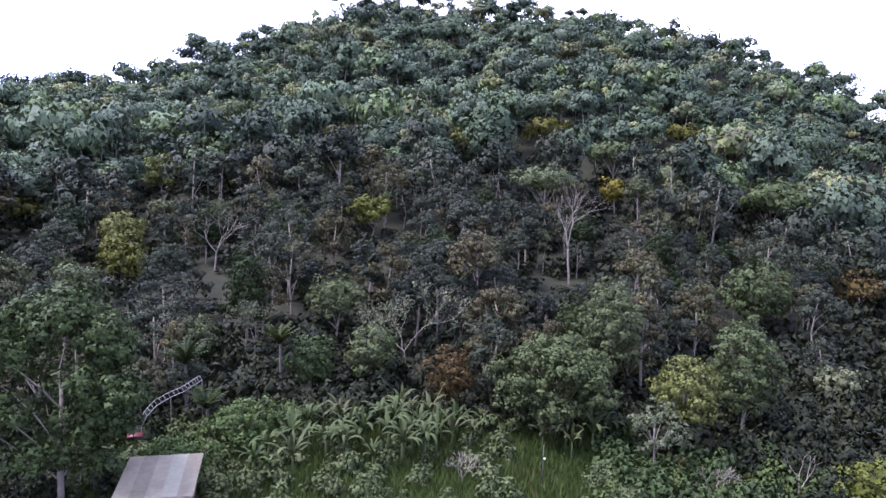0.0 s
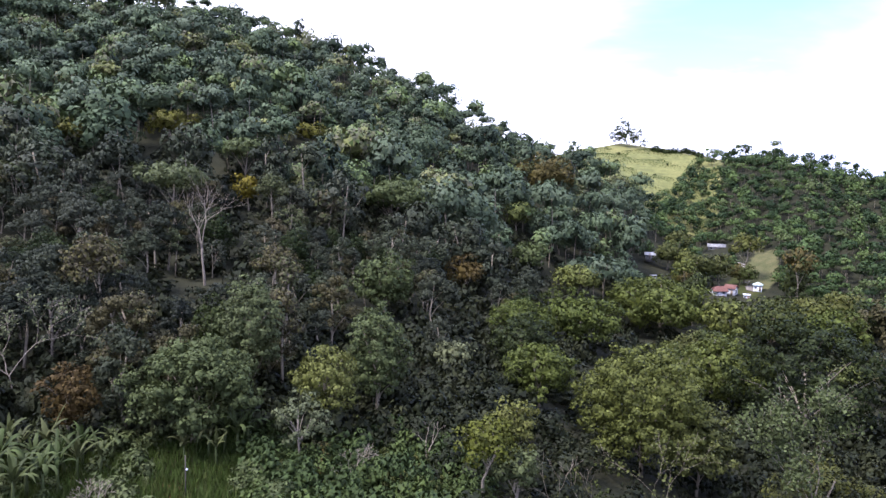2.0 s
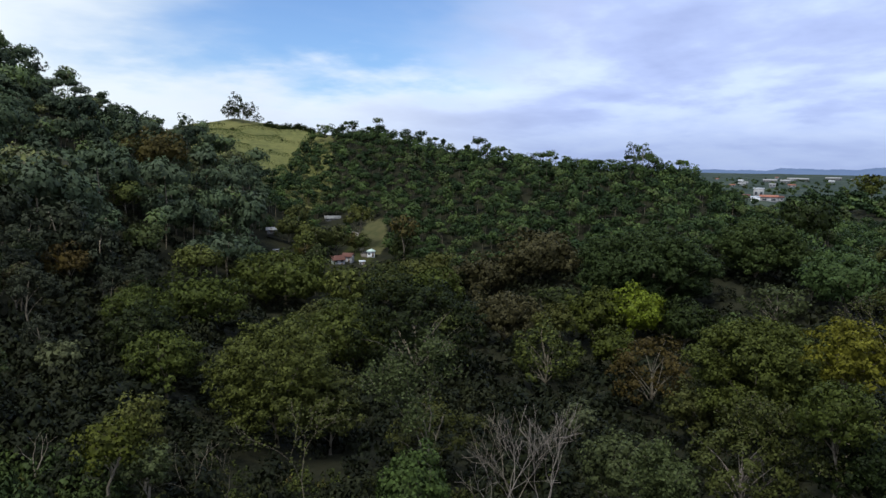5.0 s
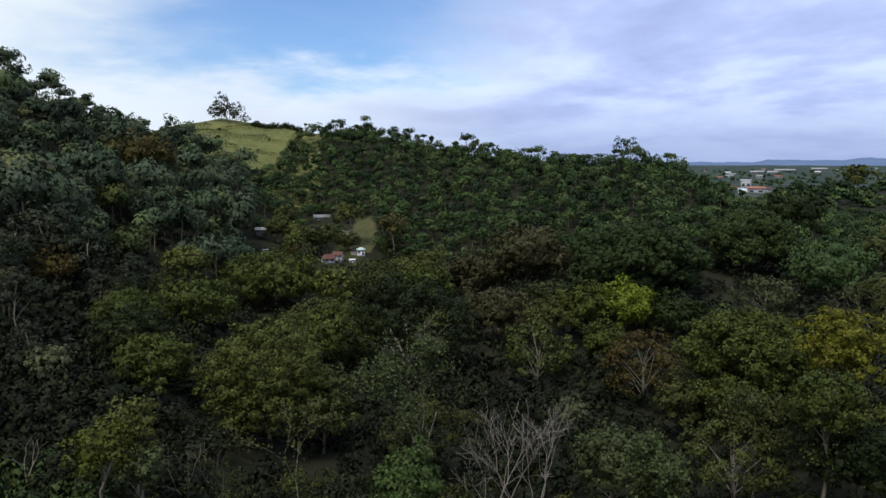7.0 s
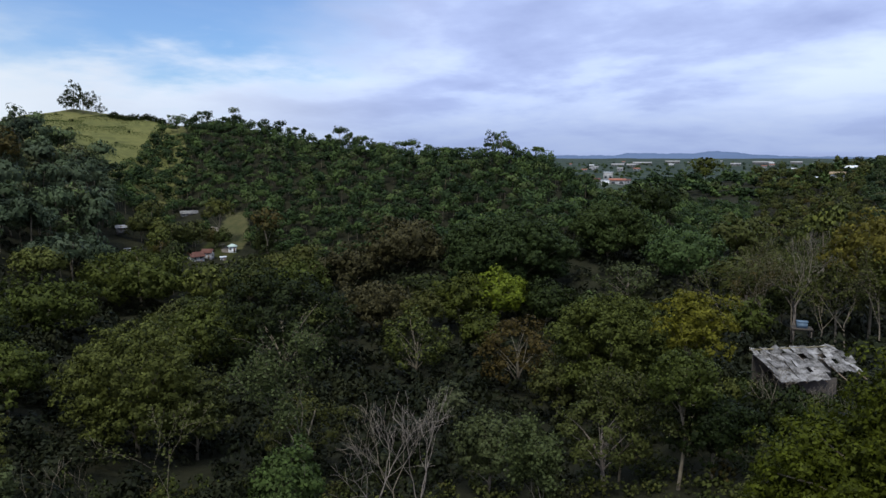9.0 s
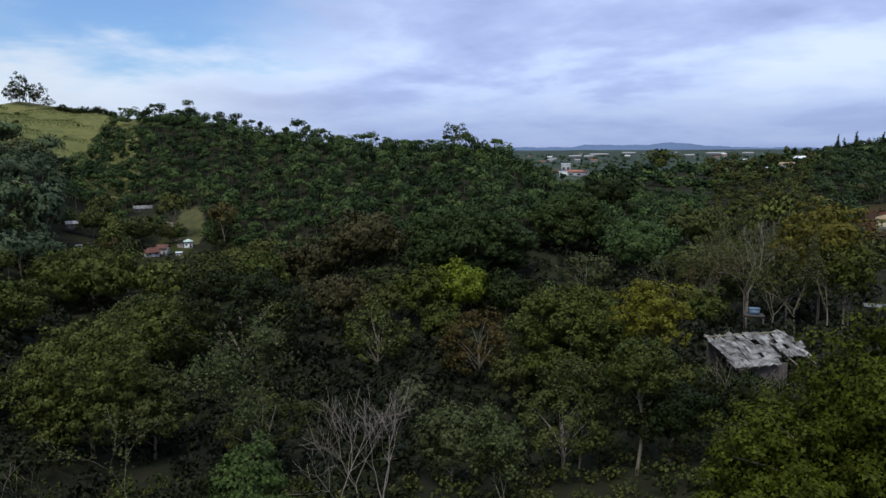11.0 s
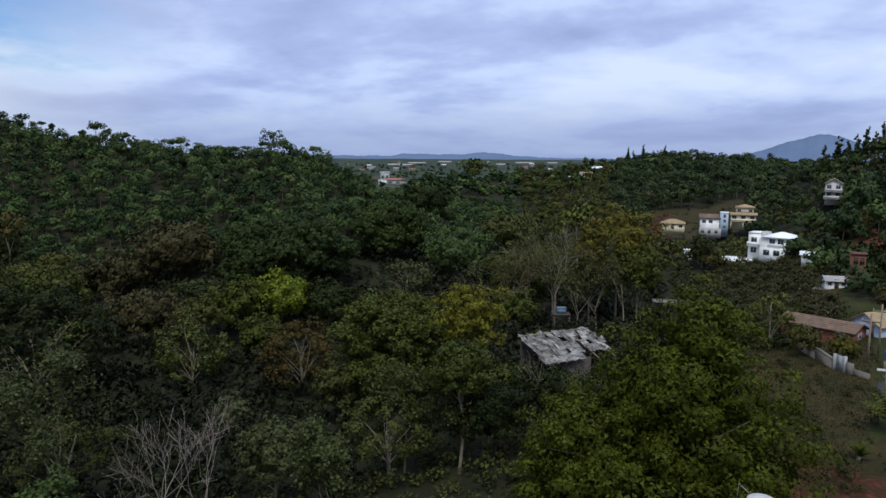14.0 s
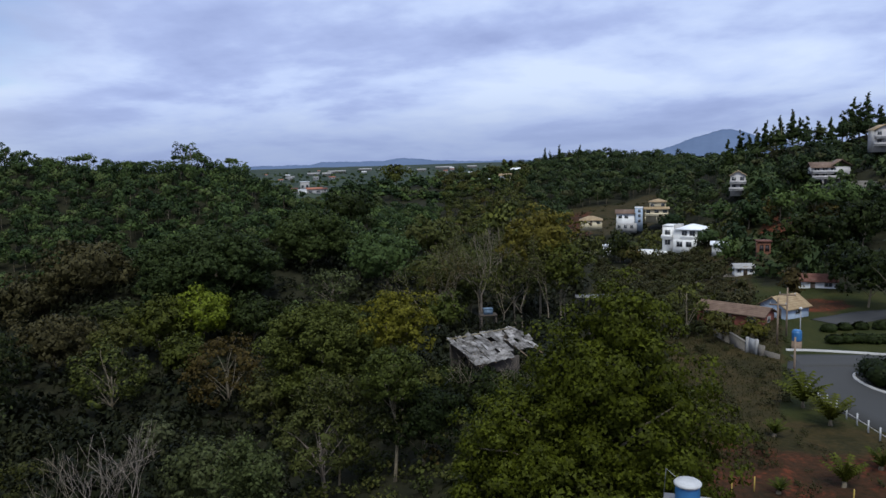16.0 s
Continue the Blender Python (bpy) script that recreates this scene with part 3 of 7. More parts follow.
def leaf_soup(s, rng, p, n, soft, leaf, droop=0.25):
    """Small leaf sprays at p that face n and are shaded by the rounded normals soft."""
    count = len(p)
    tv = unit(np.cross(n, rng.normal(size=(count, 3))))
    bv = np.cross(n, tv)
    sz = leaf * rng.uniform(0.65, 1.35, (count, 1))
    tri = np.stack([p - tv * sz * 0.5 - bv * sz * 0.48, p + tv * sz * 0.62 - n * sz * droop, p - tv * sz * 0.45 + bv * sz * 0.5], 1)
    turned = np.einsum("ij,ij->i", np.cross(tri[:, 1] - tri[:, 0], tri[:, 2] - tri[:, 0]), soft) < 0
    tri[turned] = tri[turned][:, [0, 2, 1]]
    s.add(tri.reshape(-1, 3), None, np.arange(count * 3).reshape(-1, 3), np.repeat(soft, 3, axis=0))
    return s


def crown(rng, lobes, count, leaf, core=0.68, level=1, droop=0.25, low=-0.55):
    """A crown: lobes (x, y, z, rx, ry, rz) covered with leaf sprays round a rough core."""
    lobes = np.asarray(lobes, float)
    s = Soup()
    if core:
        cv, ct = (OCTA, ICO1, ICO2)[level]
        for l in lobes:
            s.add(l[:3] + cv * l[3:] * core * rng.uniform(0.82, 1.1, (len(cv), 1)), None, ct, cv)
    area = (lobes[:, 3] * lobes[:, 4] + lobes[:, 3] * lobes[:, 5])
    pick = rng.choice(len(lobes), count, p=area / area.sum())
    d = unit(rng.normal(size=(count, 3)))
    d[:, 2] = np.where(d[:, 2] < low, -d[:, 2], d[:, 2])
    l = lobes[pick]
    p = l[:, :3] + d * l[:, 3:] * rng.uniform(0.7, 1.16, (count, 1))
    hull = unit((p - lobes[:, :3].mean(0)) / np.maximum(np.ptp(lobes[:, :3], axis=0), 1.0))
    rand = rng.normal(size=(count, 3))
    n = unit(d * 0.5 + hull * 0.6 + rand * 0.4 + np.array([0, 0, 0.2]))
    soft = unit(d * 0.8 + hull * 0.35 + rand * 0.16 + np.array([0, 0, 0.15]))
    return leaf_soup(s, rng, p, n, soft, leaf, droop)


def canopy(rng, rx, rz, h, tuft, leaf, low=-0.6, cover=1.0, core=0.72, uneven=0.3, ry=None, smooth=False):
    """A crown of many leafy tufts over an uneven ellipsoid, its middle at height h."""
    ry = ry or rx
    count = max(10, int(cover * 4.6 * (1 - low) / 2 * (rx * ry + rx * rz + ry * rz) / 3 / tuft ** 2))
    i = np.arange(count)
    c = 1 - (1 - low) * (i + rng.uniform(0.1, 0.9, count)) / count
    a = i * 2.39996 + rng.uniform(-0.6, 0.6, count)
    ring = np.sqrt(np.maximum(0.0, 1 - c * c))
    w1, w2, w3 = rng.uniform(0, 6.28, 3)
    bulge = 1 + uneven * (0.5 * np.sin(2 * a + w1) * ring + 0.35 * np.sin(3 * a + w2 + 2 * c) + 0.3 * np.sin(5 * c + w3 + a)) * 0.6
    q = bulge * rng.uniform(0.68, 1.0, count)
    out = np.stack([np.cos(a) * ring, np.sin(a) * ring, c], -1)
    mid = out * np.array([rx, ry, rz]) * q[:, None] + np.array([0, 0, h])
    k = tuft * rng.uniform(0.7, 1.35, count)
    s = Soup()
    per = max(6, int((3.6 if smooth else 4.4) * (tuft / leaf) ** 2))
    if core:
        inner = int(count * per * (0.16 if leaf > 0.3 else 0.3))
        d = unit(rng.normal(size=(inner, 3)))
        p = d * np.array([rx, ry, rz]) * rng.uniform(core * 0.7, core * 1.3, (inner, 1)) + np.array([0, 0, h])
        leaf_soup(s, rng, p, unit(d + rng.normal(size=(inner, 3)) * 0.5), d, max(leaf * 1.25, min(leaf * 1.9, 0.9 * tuft)) if leaf > 0.3 else leaf * 1.3)
    pick = np.repeat(i, per)
    n = len(pick)
    axis = unit(out[pick] * 0.8 + np.array([0, 0, 0.55]))
    d = unit(rng.normal(size=(n, 3)) + axis * 0.75)
    p = mid[pick] + d * k[pick, None] * np.array([1, 1, 0.62]) * rng.uniform(*((0.78, 1.02) if smooth else (0.62, 1.12)), (n, 1))
    rand = rng.normal(size=(n, 3))
    face = unit(d * 0.7 + out[pick] * 0.3 + rand * (0.2 if smooth else 0.34) + np.array([0, 0, 0.2]))
    soft = unit(d * (0.7 if smooth else 1.0) + out[pick] * (0.7 if smooth else 0.2) + rand * (0.1 if smooth else 0.16) + np.array([0, 0, 0.1]))
    return leaf_soup(s, rng, p, face, soft, leaf), mid, k


def heads(rng, rx, rz, h, n, tuft, leaf, low=-0.35, ry=None, smooth=False):
    """A crown of several rounded heads with dark gaps between them."""
    s, mids = Soup(), []
    ry = ry or rx
    for i in range(n):
        c = 1 - (1 - low) * (i + rng.uniform(0.1, 0.9)) / n
        a = i * 2.39996 + rng.uniform(-0.5, 0.5)
        q = math.sqrt(max(0.0, 1 - c * c)) * rng.uniform(0.5, 0.85)
        p = np.array([math.cos(a) * rx * q, math.sin(a) * ry * q, h + c * rz * 0.75])
        r = rng.uniform(0.36, 0.56) * rx * (1.25 if i == 0 else 1.0) * (4.5 / n) ** 0.3
        cr, mid, k = canopy(rng, r, r * rng.uniform(0.6, 0.85), 0, tuft, leaf, -0.4, 0.95, 0.55, 0.3, smooth=smooth)
        s.put(cr, np.eye(3), p)
        mids.append(p)
    return s, np.array(mids)


def lobes_round(rng, r, h, n, flat=0.75, spread=0.6):
    """Lobes of a broad crown, its middle at height h."""
    out = [(0, 0, h, r * 0.68, r * 0.68, r * 0.62 * flat)]
    for i in range(n):
        a = 2 * math.pi * (i + rng.uniform(0, 0.8)) / n
        q = r * spread * rng.uniform(0.75, 1.15)
        k = rng.uniform(0.30, 0.48) * r
        out.append((math.cos(a) * q, math.sin(a) * q, h + rng.uniform(-0.45, 0.5) * r * flat, k * 1.1, k * 1.1, k * rng.uniform(0.65, 0.9)))
    return out


def trunk(rng, h, r, lobes, sides=6, limbs=5, bend=0.5):
    s = Soup()
    top = Vector((rng.normal() * bend, rng.normal() * bend, h))
    mid = Vector((rng.normal() * bend * 0.5, rng.normal() * bend * 0.5, h * 0.5))
    s.tube([(0, 0, -0.6), (0, 0, 0.4), mid, top], [r * 1.5, r, r * 0.75, r * 0.45], sides)
    lobes = list(lobes)
    for i in range(min(limbs, len(lobes))):
        l = lobes[i]
        en = Vector(l[:3])
        reach = math.hypot(en.x, en.y)
        at = min(max((en.z - reach * 1.1) / h, 0.25), 0.92)
        st = mid.lerp(top, (at - 0.5) * 2) if at > 0.5 else Vector((0, 0, 0)).lerp(mid, at * 2)
        bow = Vector((rng.normal(), rng.normal(), 0)) * reach * 0.06 + Vector((0, 0, reach * 0.1))
        s.tube([st, st.lerp(en, 0.35) + bow, st.lerp(en, 0.7) + bow, en], [r * 0.4, r * 0.28, r * 0.18, r * 0.08], max(3, sides - 2), False)
    return s


def bare_tree(rng, h, r, depth=4, spread=0.55, sides=5, kids=3, first=0.35, least=0.011):
    """A leafless tree: forking limbs down to twigs."""
    s = Soup()

    def limb(p, d, length, rad, level):
        n = 3
        pts, rads = [p], [rad]
        for i in range(n):
            d = (d + Vector((rng.normal(), rng.normal(), rng.normal() * 0.6)) * (0.05 if level == depth else 0.14) + Vector((0, 0, 0.05))).normalized()
            p = p + d * length / n
            pts.append(p)
            rads.append(max(rad * (1 - 0.4 * (i + 1) / n), least))
        s.tube(pts, rads, max(3, sides - (depth - level)), False)
        if level == 0:
            return
        for i in range(kids):
            a = 2 * math.pi * (i + rng.uniform(0, 0.8)) / kids
            side = d.orthogonal().normalized()
            side.rotate(Matrix.Rotation(a, 3, d))
            nd = (d + side * rng.uniform(spread * 0.7, spread * 1.5)).normalized()
            k = pts[-1] if i else pts[-2].lerp(pts[-1], rng.uniform(0.2, 0.8))
            limb(k, nd, length * rng.uniform(0.62, 0.85), rads[-1] * rng.uniform(0.65, 0.9), level - 1)

    limb(Vector((0, 0, -0.5)), Vector((0, 0, 1)), h * first, r, depth)
    return s


SEED = np.random.default_rng(11)


def clumps(rng, rx, rz, h, n, size=0.27, flat=0.62, bottom=-0.75):
    """Leaf clumps over an uneven ellipsoid, its middle at height h."""
    out = []
    warp = rng.uniform(0.75, 1.2, 5)
    for i in range(n):
        c = 1 - (1 - bottom) * (i + rng.uniform(0.1, 0.9)) / n
        a = i * 2.39996 + rng.uniform(-0.5, 0.5)
        q = math.sqrt(max(0.0, 1 - c * c)) * rng.uniform(0.62, 0.95) * warp[int((a % 6.2832) / 6.2833 * 5)]
        k = rx * size * rng.uniform(0.75, 1.35)
        out.append((math.cos(a) * rx * q, math.sin(a) * rx * q, h + c * rz * rng.uniform(0.72, 1.0), k, k, k * flat * rng.uniform(0.8, 1.2)))
    return out


SHAPES = {"round": (3.9, 2.6, 6.8, -0.5), "dome": (3.9, 3.7, 5.4, -0.75), "umbrella": (4.5, 1.9, 8.2, -0.5), "tall": (2.6, 4.0, 6.2, -0.8),
          "loose": (3.8, 3.3, 6.4, -0.6), "full": (3.3, 4.6, 4.5, -0.95), "shrub": (2.4, 1.6, 1.5, -0.6),
          "heads": (3.4, 2.6, 7.2, -0.3), "high": (2.7, 1.9, 8.6, -0.2), "hung": (2.8, 4.2, 5.2, -0.9), "plume": (2.0, 3.0, 7.0, -0.7)}
HEADED = {"heads": 6, "high": 4, "hung": 9, "plume": 5}


def stock(kind, rng, tuft, leaf, sides, cover=1.0, smooth=False):
    """Crown and trunk of one tree of about ten metres."""
    rx, rz, h, low = SHAPES[kind]
    loose = kind == "loose"
    if kind in HEADED:
        cr, mid = heads(rng, rx, rz, h, HEADED[kind], tuft * 0.72, leaf, low, smooth=smooth)
    else:
        cr, mid, k = canopy(rng, rx, rz, h, tuft, leaf, low, cover * (0.62 if loose else 1.0), 0.0 if loose else 0.58, 0.45, smooth=smooth)
    th = (h + rz * 0.5) if kind != "shrub" else 1.2
    ends = mid[rng.permutation(len(mid))[:6]]
    return cr, trunk(rng, th, 0.17, ends, sides, 6 if sides > 4 else 3 if kind in HEADED and sides > 3 else sides - 3)


CLEAR = []     # azimuth, distance, half width and elevation of what must stay in view


def tree(name, label, kind, rng, tuft, leaf, leaf_mat, bark=BARK, sides=6, cover=1.0):
    ob = thing(name, label, "tree")
    cr, st = stock(kind, rng, tuft, leaf, sides, cover)
    part("trunk", st, bark, ob)
    part("crown", cr, leaf_mat, ob)
    return ob


# ---- single trees that stand out ----
LOW_TREES = [(-100.3, 17), (-100.7, 13), (-101.4, 16), (-102.2, 11), (-103.0, 14), (-104.1, 10), (-105.3, 13), (-106.0, 9), (-98.6, 10)]
def place(ob, az, d, sc=1.0, turn=0.0, stretch=1.0, sink=0.15):
    x, y = spot(az, d)
    ob.matrix_world = Matrix.LocRotScale(Vector((x, y, land1(x, y) - sink)), Euler((0, 0, radians(turn))), Vector((sc, sc, sc * stretch)))
    return ob


def lone(label, kind, mat, az, el, sc, stretch=1.0, bark=BARK, far=420.0, seed=1, near=45.0, name="tree", d=None):
    """A tree whose crown's middle is seen at az, el."""
    rng = np.random.default_rng(seed + int(abs(az) * 10))
    mid = (6.5 if kind != "umbrella" else 8.5) * sc * stretch
    if kind == "shrub":
        mid = 1.8 * sc * stretch
    d = d or sight(az, el, mid, near, far)
    x, y = spot(az, d)
    wide = {"umbrella": 4.8, "tall": 2.6, "shrub": 2.0}.get(kind, 3.8) * sc
    CLEAR.append((az, d, math.degrees(wide / d), math.degrees(math.atan2(land1(x, y) + mid - EYE_Z, d))))
    ob = tree(name, label, kind, rng, max(0.6, 0.0095 * d) / sc, max(0.22, 0.0034 * d) / sc, mat, bark)
    return place(ob, az, d, sc, rng.uniform(0, 360), stretch)


def spreading(label, mat, az, el, half_az, half_el, kind="dome", bark=BARK, tuft=None, leaf=None, d=None, cover=1.0, gap=0.6, name="tree", lift=2.2, many=0):
    """A single tree of known outline: the middle of its crown, its half width and half height, all in degrees."""
    rng = np.random.default_rng(int(abs(az) * 10) + 7)
    dd = np.arange(41.0, 420.0, 1.0)
    v = way(az)
    up = EYE_Z + dd * math.tan(radians(el)) - land(v.x * dd, v.y * dd)
    tall = dd * math.tan(radians(half_el)) * 0.95 + lift
    good = np.nonzero(up <= tall)[0]
    d = d or float(dd[good[0]]) if len(good) else d or 200.0
    x, y = spot(az, d)
    ground = land1(x, y)
    rx, rz = d * math.tan(radians(half_az)), d * math.tan(radians(half_el))
    h = max(EYE_Z + d * math.tan(radians(el)) - ground, rz * 0.8)
    tuft, leaf = tuft or max(0.7, 0.0105 * d), leaf or max(0.22, 0.0034 * d)
    loose = kind == "loose"
    ob = thing(name, label, "tree", (x, y, ground - 0.1))
    if many:
        cr, mid = heads(rng, rx, rz, h, many, tuft, leaf, -0.85)
    else:
        cr, mid, k = canopy(rng, rx, rz, h, tuft, leaf, -0.55 if kind == "umbrella" else -0.85, cover * (0.6 if loose else 1.0), 0.0 if loose else gap, 0.5)
    part("crown", cr, mat, ob)
    part("trunk", trunk(rng, max(h, 1.5), 0.1 + 0.02 * rx, mid[rng.permutation(len(mid))[:16]], 6, 16 if loose else 9), bark, ob)
    CLEAR.append((az, d, half_az, el - half_el * 0.45))
    return ob


# on the steep hill
spreading("golden yellow crown among the hill's grey-green trees", GOLD_LEAF, -7.9, 3.6, 1.5, 0.8, "umbrella")
spreading("small orange-yellow tree on the hill slope", GOLD_LEAF, -13.4, -1.1, 0.9, 0.9)
spreading("yellow narrow tree on the hill slope", YELLOW_LEAF, 21.2, -0.3, 1.2, 1.2)
spreading("yellow-green tree lower on the hill slope", YELLOW_LEAF, 24.0, -4.6, 1.6, 1.2)
spreading("fresh green crown on a tall trunk on the hill", GREEN_LEAF, 5.5, -2.9, 1.5, 1.1, lift=3.0)
spreading("wide olive crown of layered branches on the hill", OLIVE_LEAF, -24.6, -1.4, 3.2, 1.3, "umbrella", lift=5.0)
spreading("grey-green broad tree with hanging leaves", OLIVE_LEAF, 8.3, -9.8, 2.3, 1.6, lift=3.5)
spreading("vine-hung green tree at the forest edge", OLIVE_LEAF, 5.4, -14.2, 2.0, 2.4)
spreading("dark green bushy tree at the forest edge", SHADE_LEAF, 10.2, -14.6, 2.0, 2.0)
lone("dull yellow crown on the hill slope", "round", YELLOW_LEAF, -1.0, 2.5, 0.75, far=300)
lone("small yellow tree at the hill's edge", "round", YELLOW_LEAF, 30.0, -3.2, 0.6, far=300)
lone("yellow-green broad tree on the lower hill", "dome", GREEN_LEAF, 24.0, -6.2, 0.85)
lone("broad olive tree standing above the forest", "umbrella", OLIVE_LEAF, 16.0, 4.2, 1.75)
lone("light green wide crown on the hill", "umbrella", OLIVE_LEAF, -8.0, -0.2, 1.25)
lone("light green crown on the hill slope", "umbrella", OLIVE_LEAF, -13.2, 1.9, 1.2)
lone("yellow-green crown high on the hill", "round", GREEN_LEAF, -18.0, 3.2, 0.9)
lone("yellowish crown on the hill slope", "round", GREEN_LEAF, 8.0, 2.6, 0.8)
spreading("rust brown crown at the hill's eastern shoulder", RUST_LEAF, -36.6, 0.6, 1.8, 1.3, lift=5.0)
spreading("orange-brown low crown on the hill foot", RUST_LEAF, -30.4, -7.2, 1.3, 0.9, lift=4.0)
spreading("golden crown in the hill's flank", YELLOW_LEAF, -34.3, -2.6, 0.9, 0.8, lift=4.0)
spreading("olive spreading tree with dense small leaves at the forest edge", OLIVE_LEAF, -9.3, -15.9, 5.2, 3.9, d=60, tuft=0.6, leaf=0.24, many=30)
lone("tall olive tree behind the spreading tree", "tall", OLIVE_LEAF, -13.5, -12.3, 1.25, near=68)
spreading("yellow-leaved tree at the forest edge", YELLOW_LEAF, -19.4, -15.7, 2.6, 2.6, d=61)
lone("green tree with drooping twigs at the forest edge", "tall", OLIVE_LEAF, -23.5, -13.5, 1.2, near=60)
lone("slender rust-leaved tree at the forest edge", "tall", RUST_LEAF, -0.9, -15.7, 0.72, near=62)
lone("pale grey-leaved young tree in the clearing", "loose", PALE_LEAF, -17.5, -18.7, 0.6, bark=PALE_BARK, near=52)
spreading("big dark green tree with layered branches beside the shed", LAYER_LEAF, 28.4, -15.4, 6.8, 8.0, d=50, tuft=0.6, leaf=0.24, many=27)
spreading("light green young tree above the dark tree", OLIVE_LEAF, 27.0, -9.2, 1.7, 2.3, d=53, lift=9.0)
# in the valley
spreading("yellow-green low tree in the valley", GREEN_LEAF, -32.4, -20.2, 2.2, 1.7, d=50)
spreading("golden brown tree in the valley", YELLOW_LEAF, -34.6, -19.0, 1.8, 2.2, d=53)
spreading("low olive bush below the golden brown tree", OLIVE_LEAF, -34.8, -22.0, 1.8, 1.6, d=50)
spreading("dense olive-green spreading tree filling the valley's near side", DULL_LEAF, -44.8, -16.4, 5.5, 4.7)
spreading("thin-leaved olive brown tree with visible limbs", VALLEY_LEAF, -56.0, -12.9, 5.2, 4.0, "loose", BARK, cover=1.5)
spreading("broad flat olive crown in the valley", DULL_LEAF, -45.6, -8.9, 4.4, 1.7)
spreading("olive crown below the red-roofed house", VALLEY_LEAF, -53.4, -9.6, 2.6, 1.5)
spreading("yellowish olive crown in the valley", DULL_LEAF, -57.4, -9.8, 2.2, 1.5)
spreading("dull brown-leaved crown in the valley", BROWN_LEAF, -63.0, -11.8, 3.0, 1.8)
spreading("golden brown crown behind the thin-leaved tree", YELLOW_LEAF, -58.6, -12.6, 1.1, 0.9)
spreading("light green leafy crown catching the light", FRESH_LEAF, -73.1, -11.1, 2.6, 2.0)
spreading("yellowish green tufted crown beside the light one", GREEN_LEAF, -70.2, -11.5, 2.6, 2.1)
spreading("yellow-green lower crown below the light one", GREEN_LEAF, -71.6, -13.9, 1.8, 1.4)
spreading("broad dark green tree with layered tufts", SHADE_LEAF, -74.4, -7.8, 5.9, 2.8, many=40, tuft=1.0, leaf=0.42)
spreading("dark green spreading tree behind the layered one", SHADE_LEAF, -81.6, -6.0, 3.6, 2.0, many=20, tuft=1.1, leaf=0.45)
# The dark leaf colour of this crown stands in for deep shade.
spreading("dark green tree with deep shade in its leaf colour", DARK_LEAF, -76.9, -11.6, 2.4, 1.6)
spreading("pale sparse crown before the dark trees", OLIVE_LEAF, -83.3, -9.7, 2.0, 1.3, "loose", PALE_BARK)
spreading("large olive-green tree with dense small leaves", DULL_LEAF, -82.2, -14.9, 5.6, 4.2, many=44, tuft=0.7, leaf=0.26)
spreading("yellow-green crown leaning on the large olive tree", LIME_LEAF, -88.3, -12.7, 2.9, 2.6, d=64)
spreading("olive bushy tree below the yellow-green crown", DULL_LEAF, -87.6, -16.8, 2.8, 2.4, d=56)
spreading("rusty olive tree with thin foliage", RUST_LEAF, -74.6, -15.4, 3.2, 2.5, "loose", cover=1.3)
spreading("thin-leaved olive tree with pale slender limbs", VALLEY_LEAF, -81.8, -21.2, 3.9, 3.0, "loose", WHITE_BARK, cover=1.5)
spreading("pale olive young tree below the slope", OLIVE_LEAF, -72.4, -22.6, 2.7, 2.8, "dome", PALE_BARK)
spreading("tuft of pale leaves on a slender tree", PALE_LEAF, -69.3, -19.4, 1.3, 1.1, lift=4.0)
spreading("dark bluish green shrub-like tree", DARK_LEAF, -90.0, -20.0, 3.2, 2.8)
spreading("fuzzy brownish green round crown at the ridge's foot", BROWN_LEAF, -65.8, -7.0, 3.3, 1.8)
spreading("brownish crown at the ridge's foot", BROWN_LEAF, -61.7, -8.6, 2.6, 1.3)
spreading("green crown on the valley's far side", RIDGE_LEAF, -87.6, -7.6, 3.2, 1.8)
spreading("olive green crown beside the bare tall tree", VALLEY_LEAF, -91.0, -6.1, 2.4, 1.3)
spreading("dark domed tree where the ridge ends", DARK_LEAF, -84.8, -3.5, 2.1, 1.1)
spreading("olive green low crown near the derelict shed", DULL_LEAF, -92.0, -12.0, 1.7, 1.4)
spreading("olive tree on the hill's foot", DULL_LEAF, -36.6, -14.6, 3.0, 2.1)
spreading("olive-yellow broad crown in the valley", DULL_LEAF, -39.4, -10.4, 3.2, 2.0)
spreading("flat yellowish crown at the hill's foot", YELLOW_LEAF, -39.3, -7.3, 1.9, 0.8)
spreading("pale green crown at the hill's foot", OLIVE_LEAF, -35.4, -5.8, 1.5, 0.9)
spreading("pale grey-green crown on the hill's foot", PALE_LEAF, -29.4, -13.8, 1.6, 1.0)
spreading("dull green crown on the hill's lower slope", OLIVE_LEAF, -24.0, -8.2, 2.3, 2.2)
spreading("broad olive crown in the valley's middle", DULL_LEAF, -50.6, -13.4, 3.6, 2.4)
spreading("olive crown with a gold tint in the valley", VALLEY_LEAF, -49.0, -18.8, 3.0, 2.8)
spreading("dark olive crown low in the valley", VALLEY_LEAF, -66.4, -14.8, 3.0, 2.2, "loose", cover=1.2)
spreading("grey-brown twiggy crown low in the valley", VALLEY_LEAF, -78.0, -17.8, 2.4, 2.0, "dome")
spreading("tall yellow-orange tree near the derelict shed", AMBER_LEAF, -99.8, -6.5, 2.9, 2.5, d=118)
spreading("yellow-green tree beside the tall yellow one", GREEN_LEAF, -101.4, -8.6, 2.0, 1.8, d=114)
spreading("rust brown leafy tree below the hillside houses", RUST_LEAF, -116.8, -5.9, 0.9, 0.7, d=190)
spreading("reddish brown tree on the eastern hillside", RUST_LEAF, -119.9, -4.7, 0.8, 0.6, d=170)
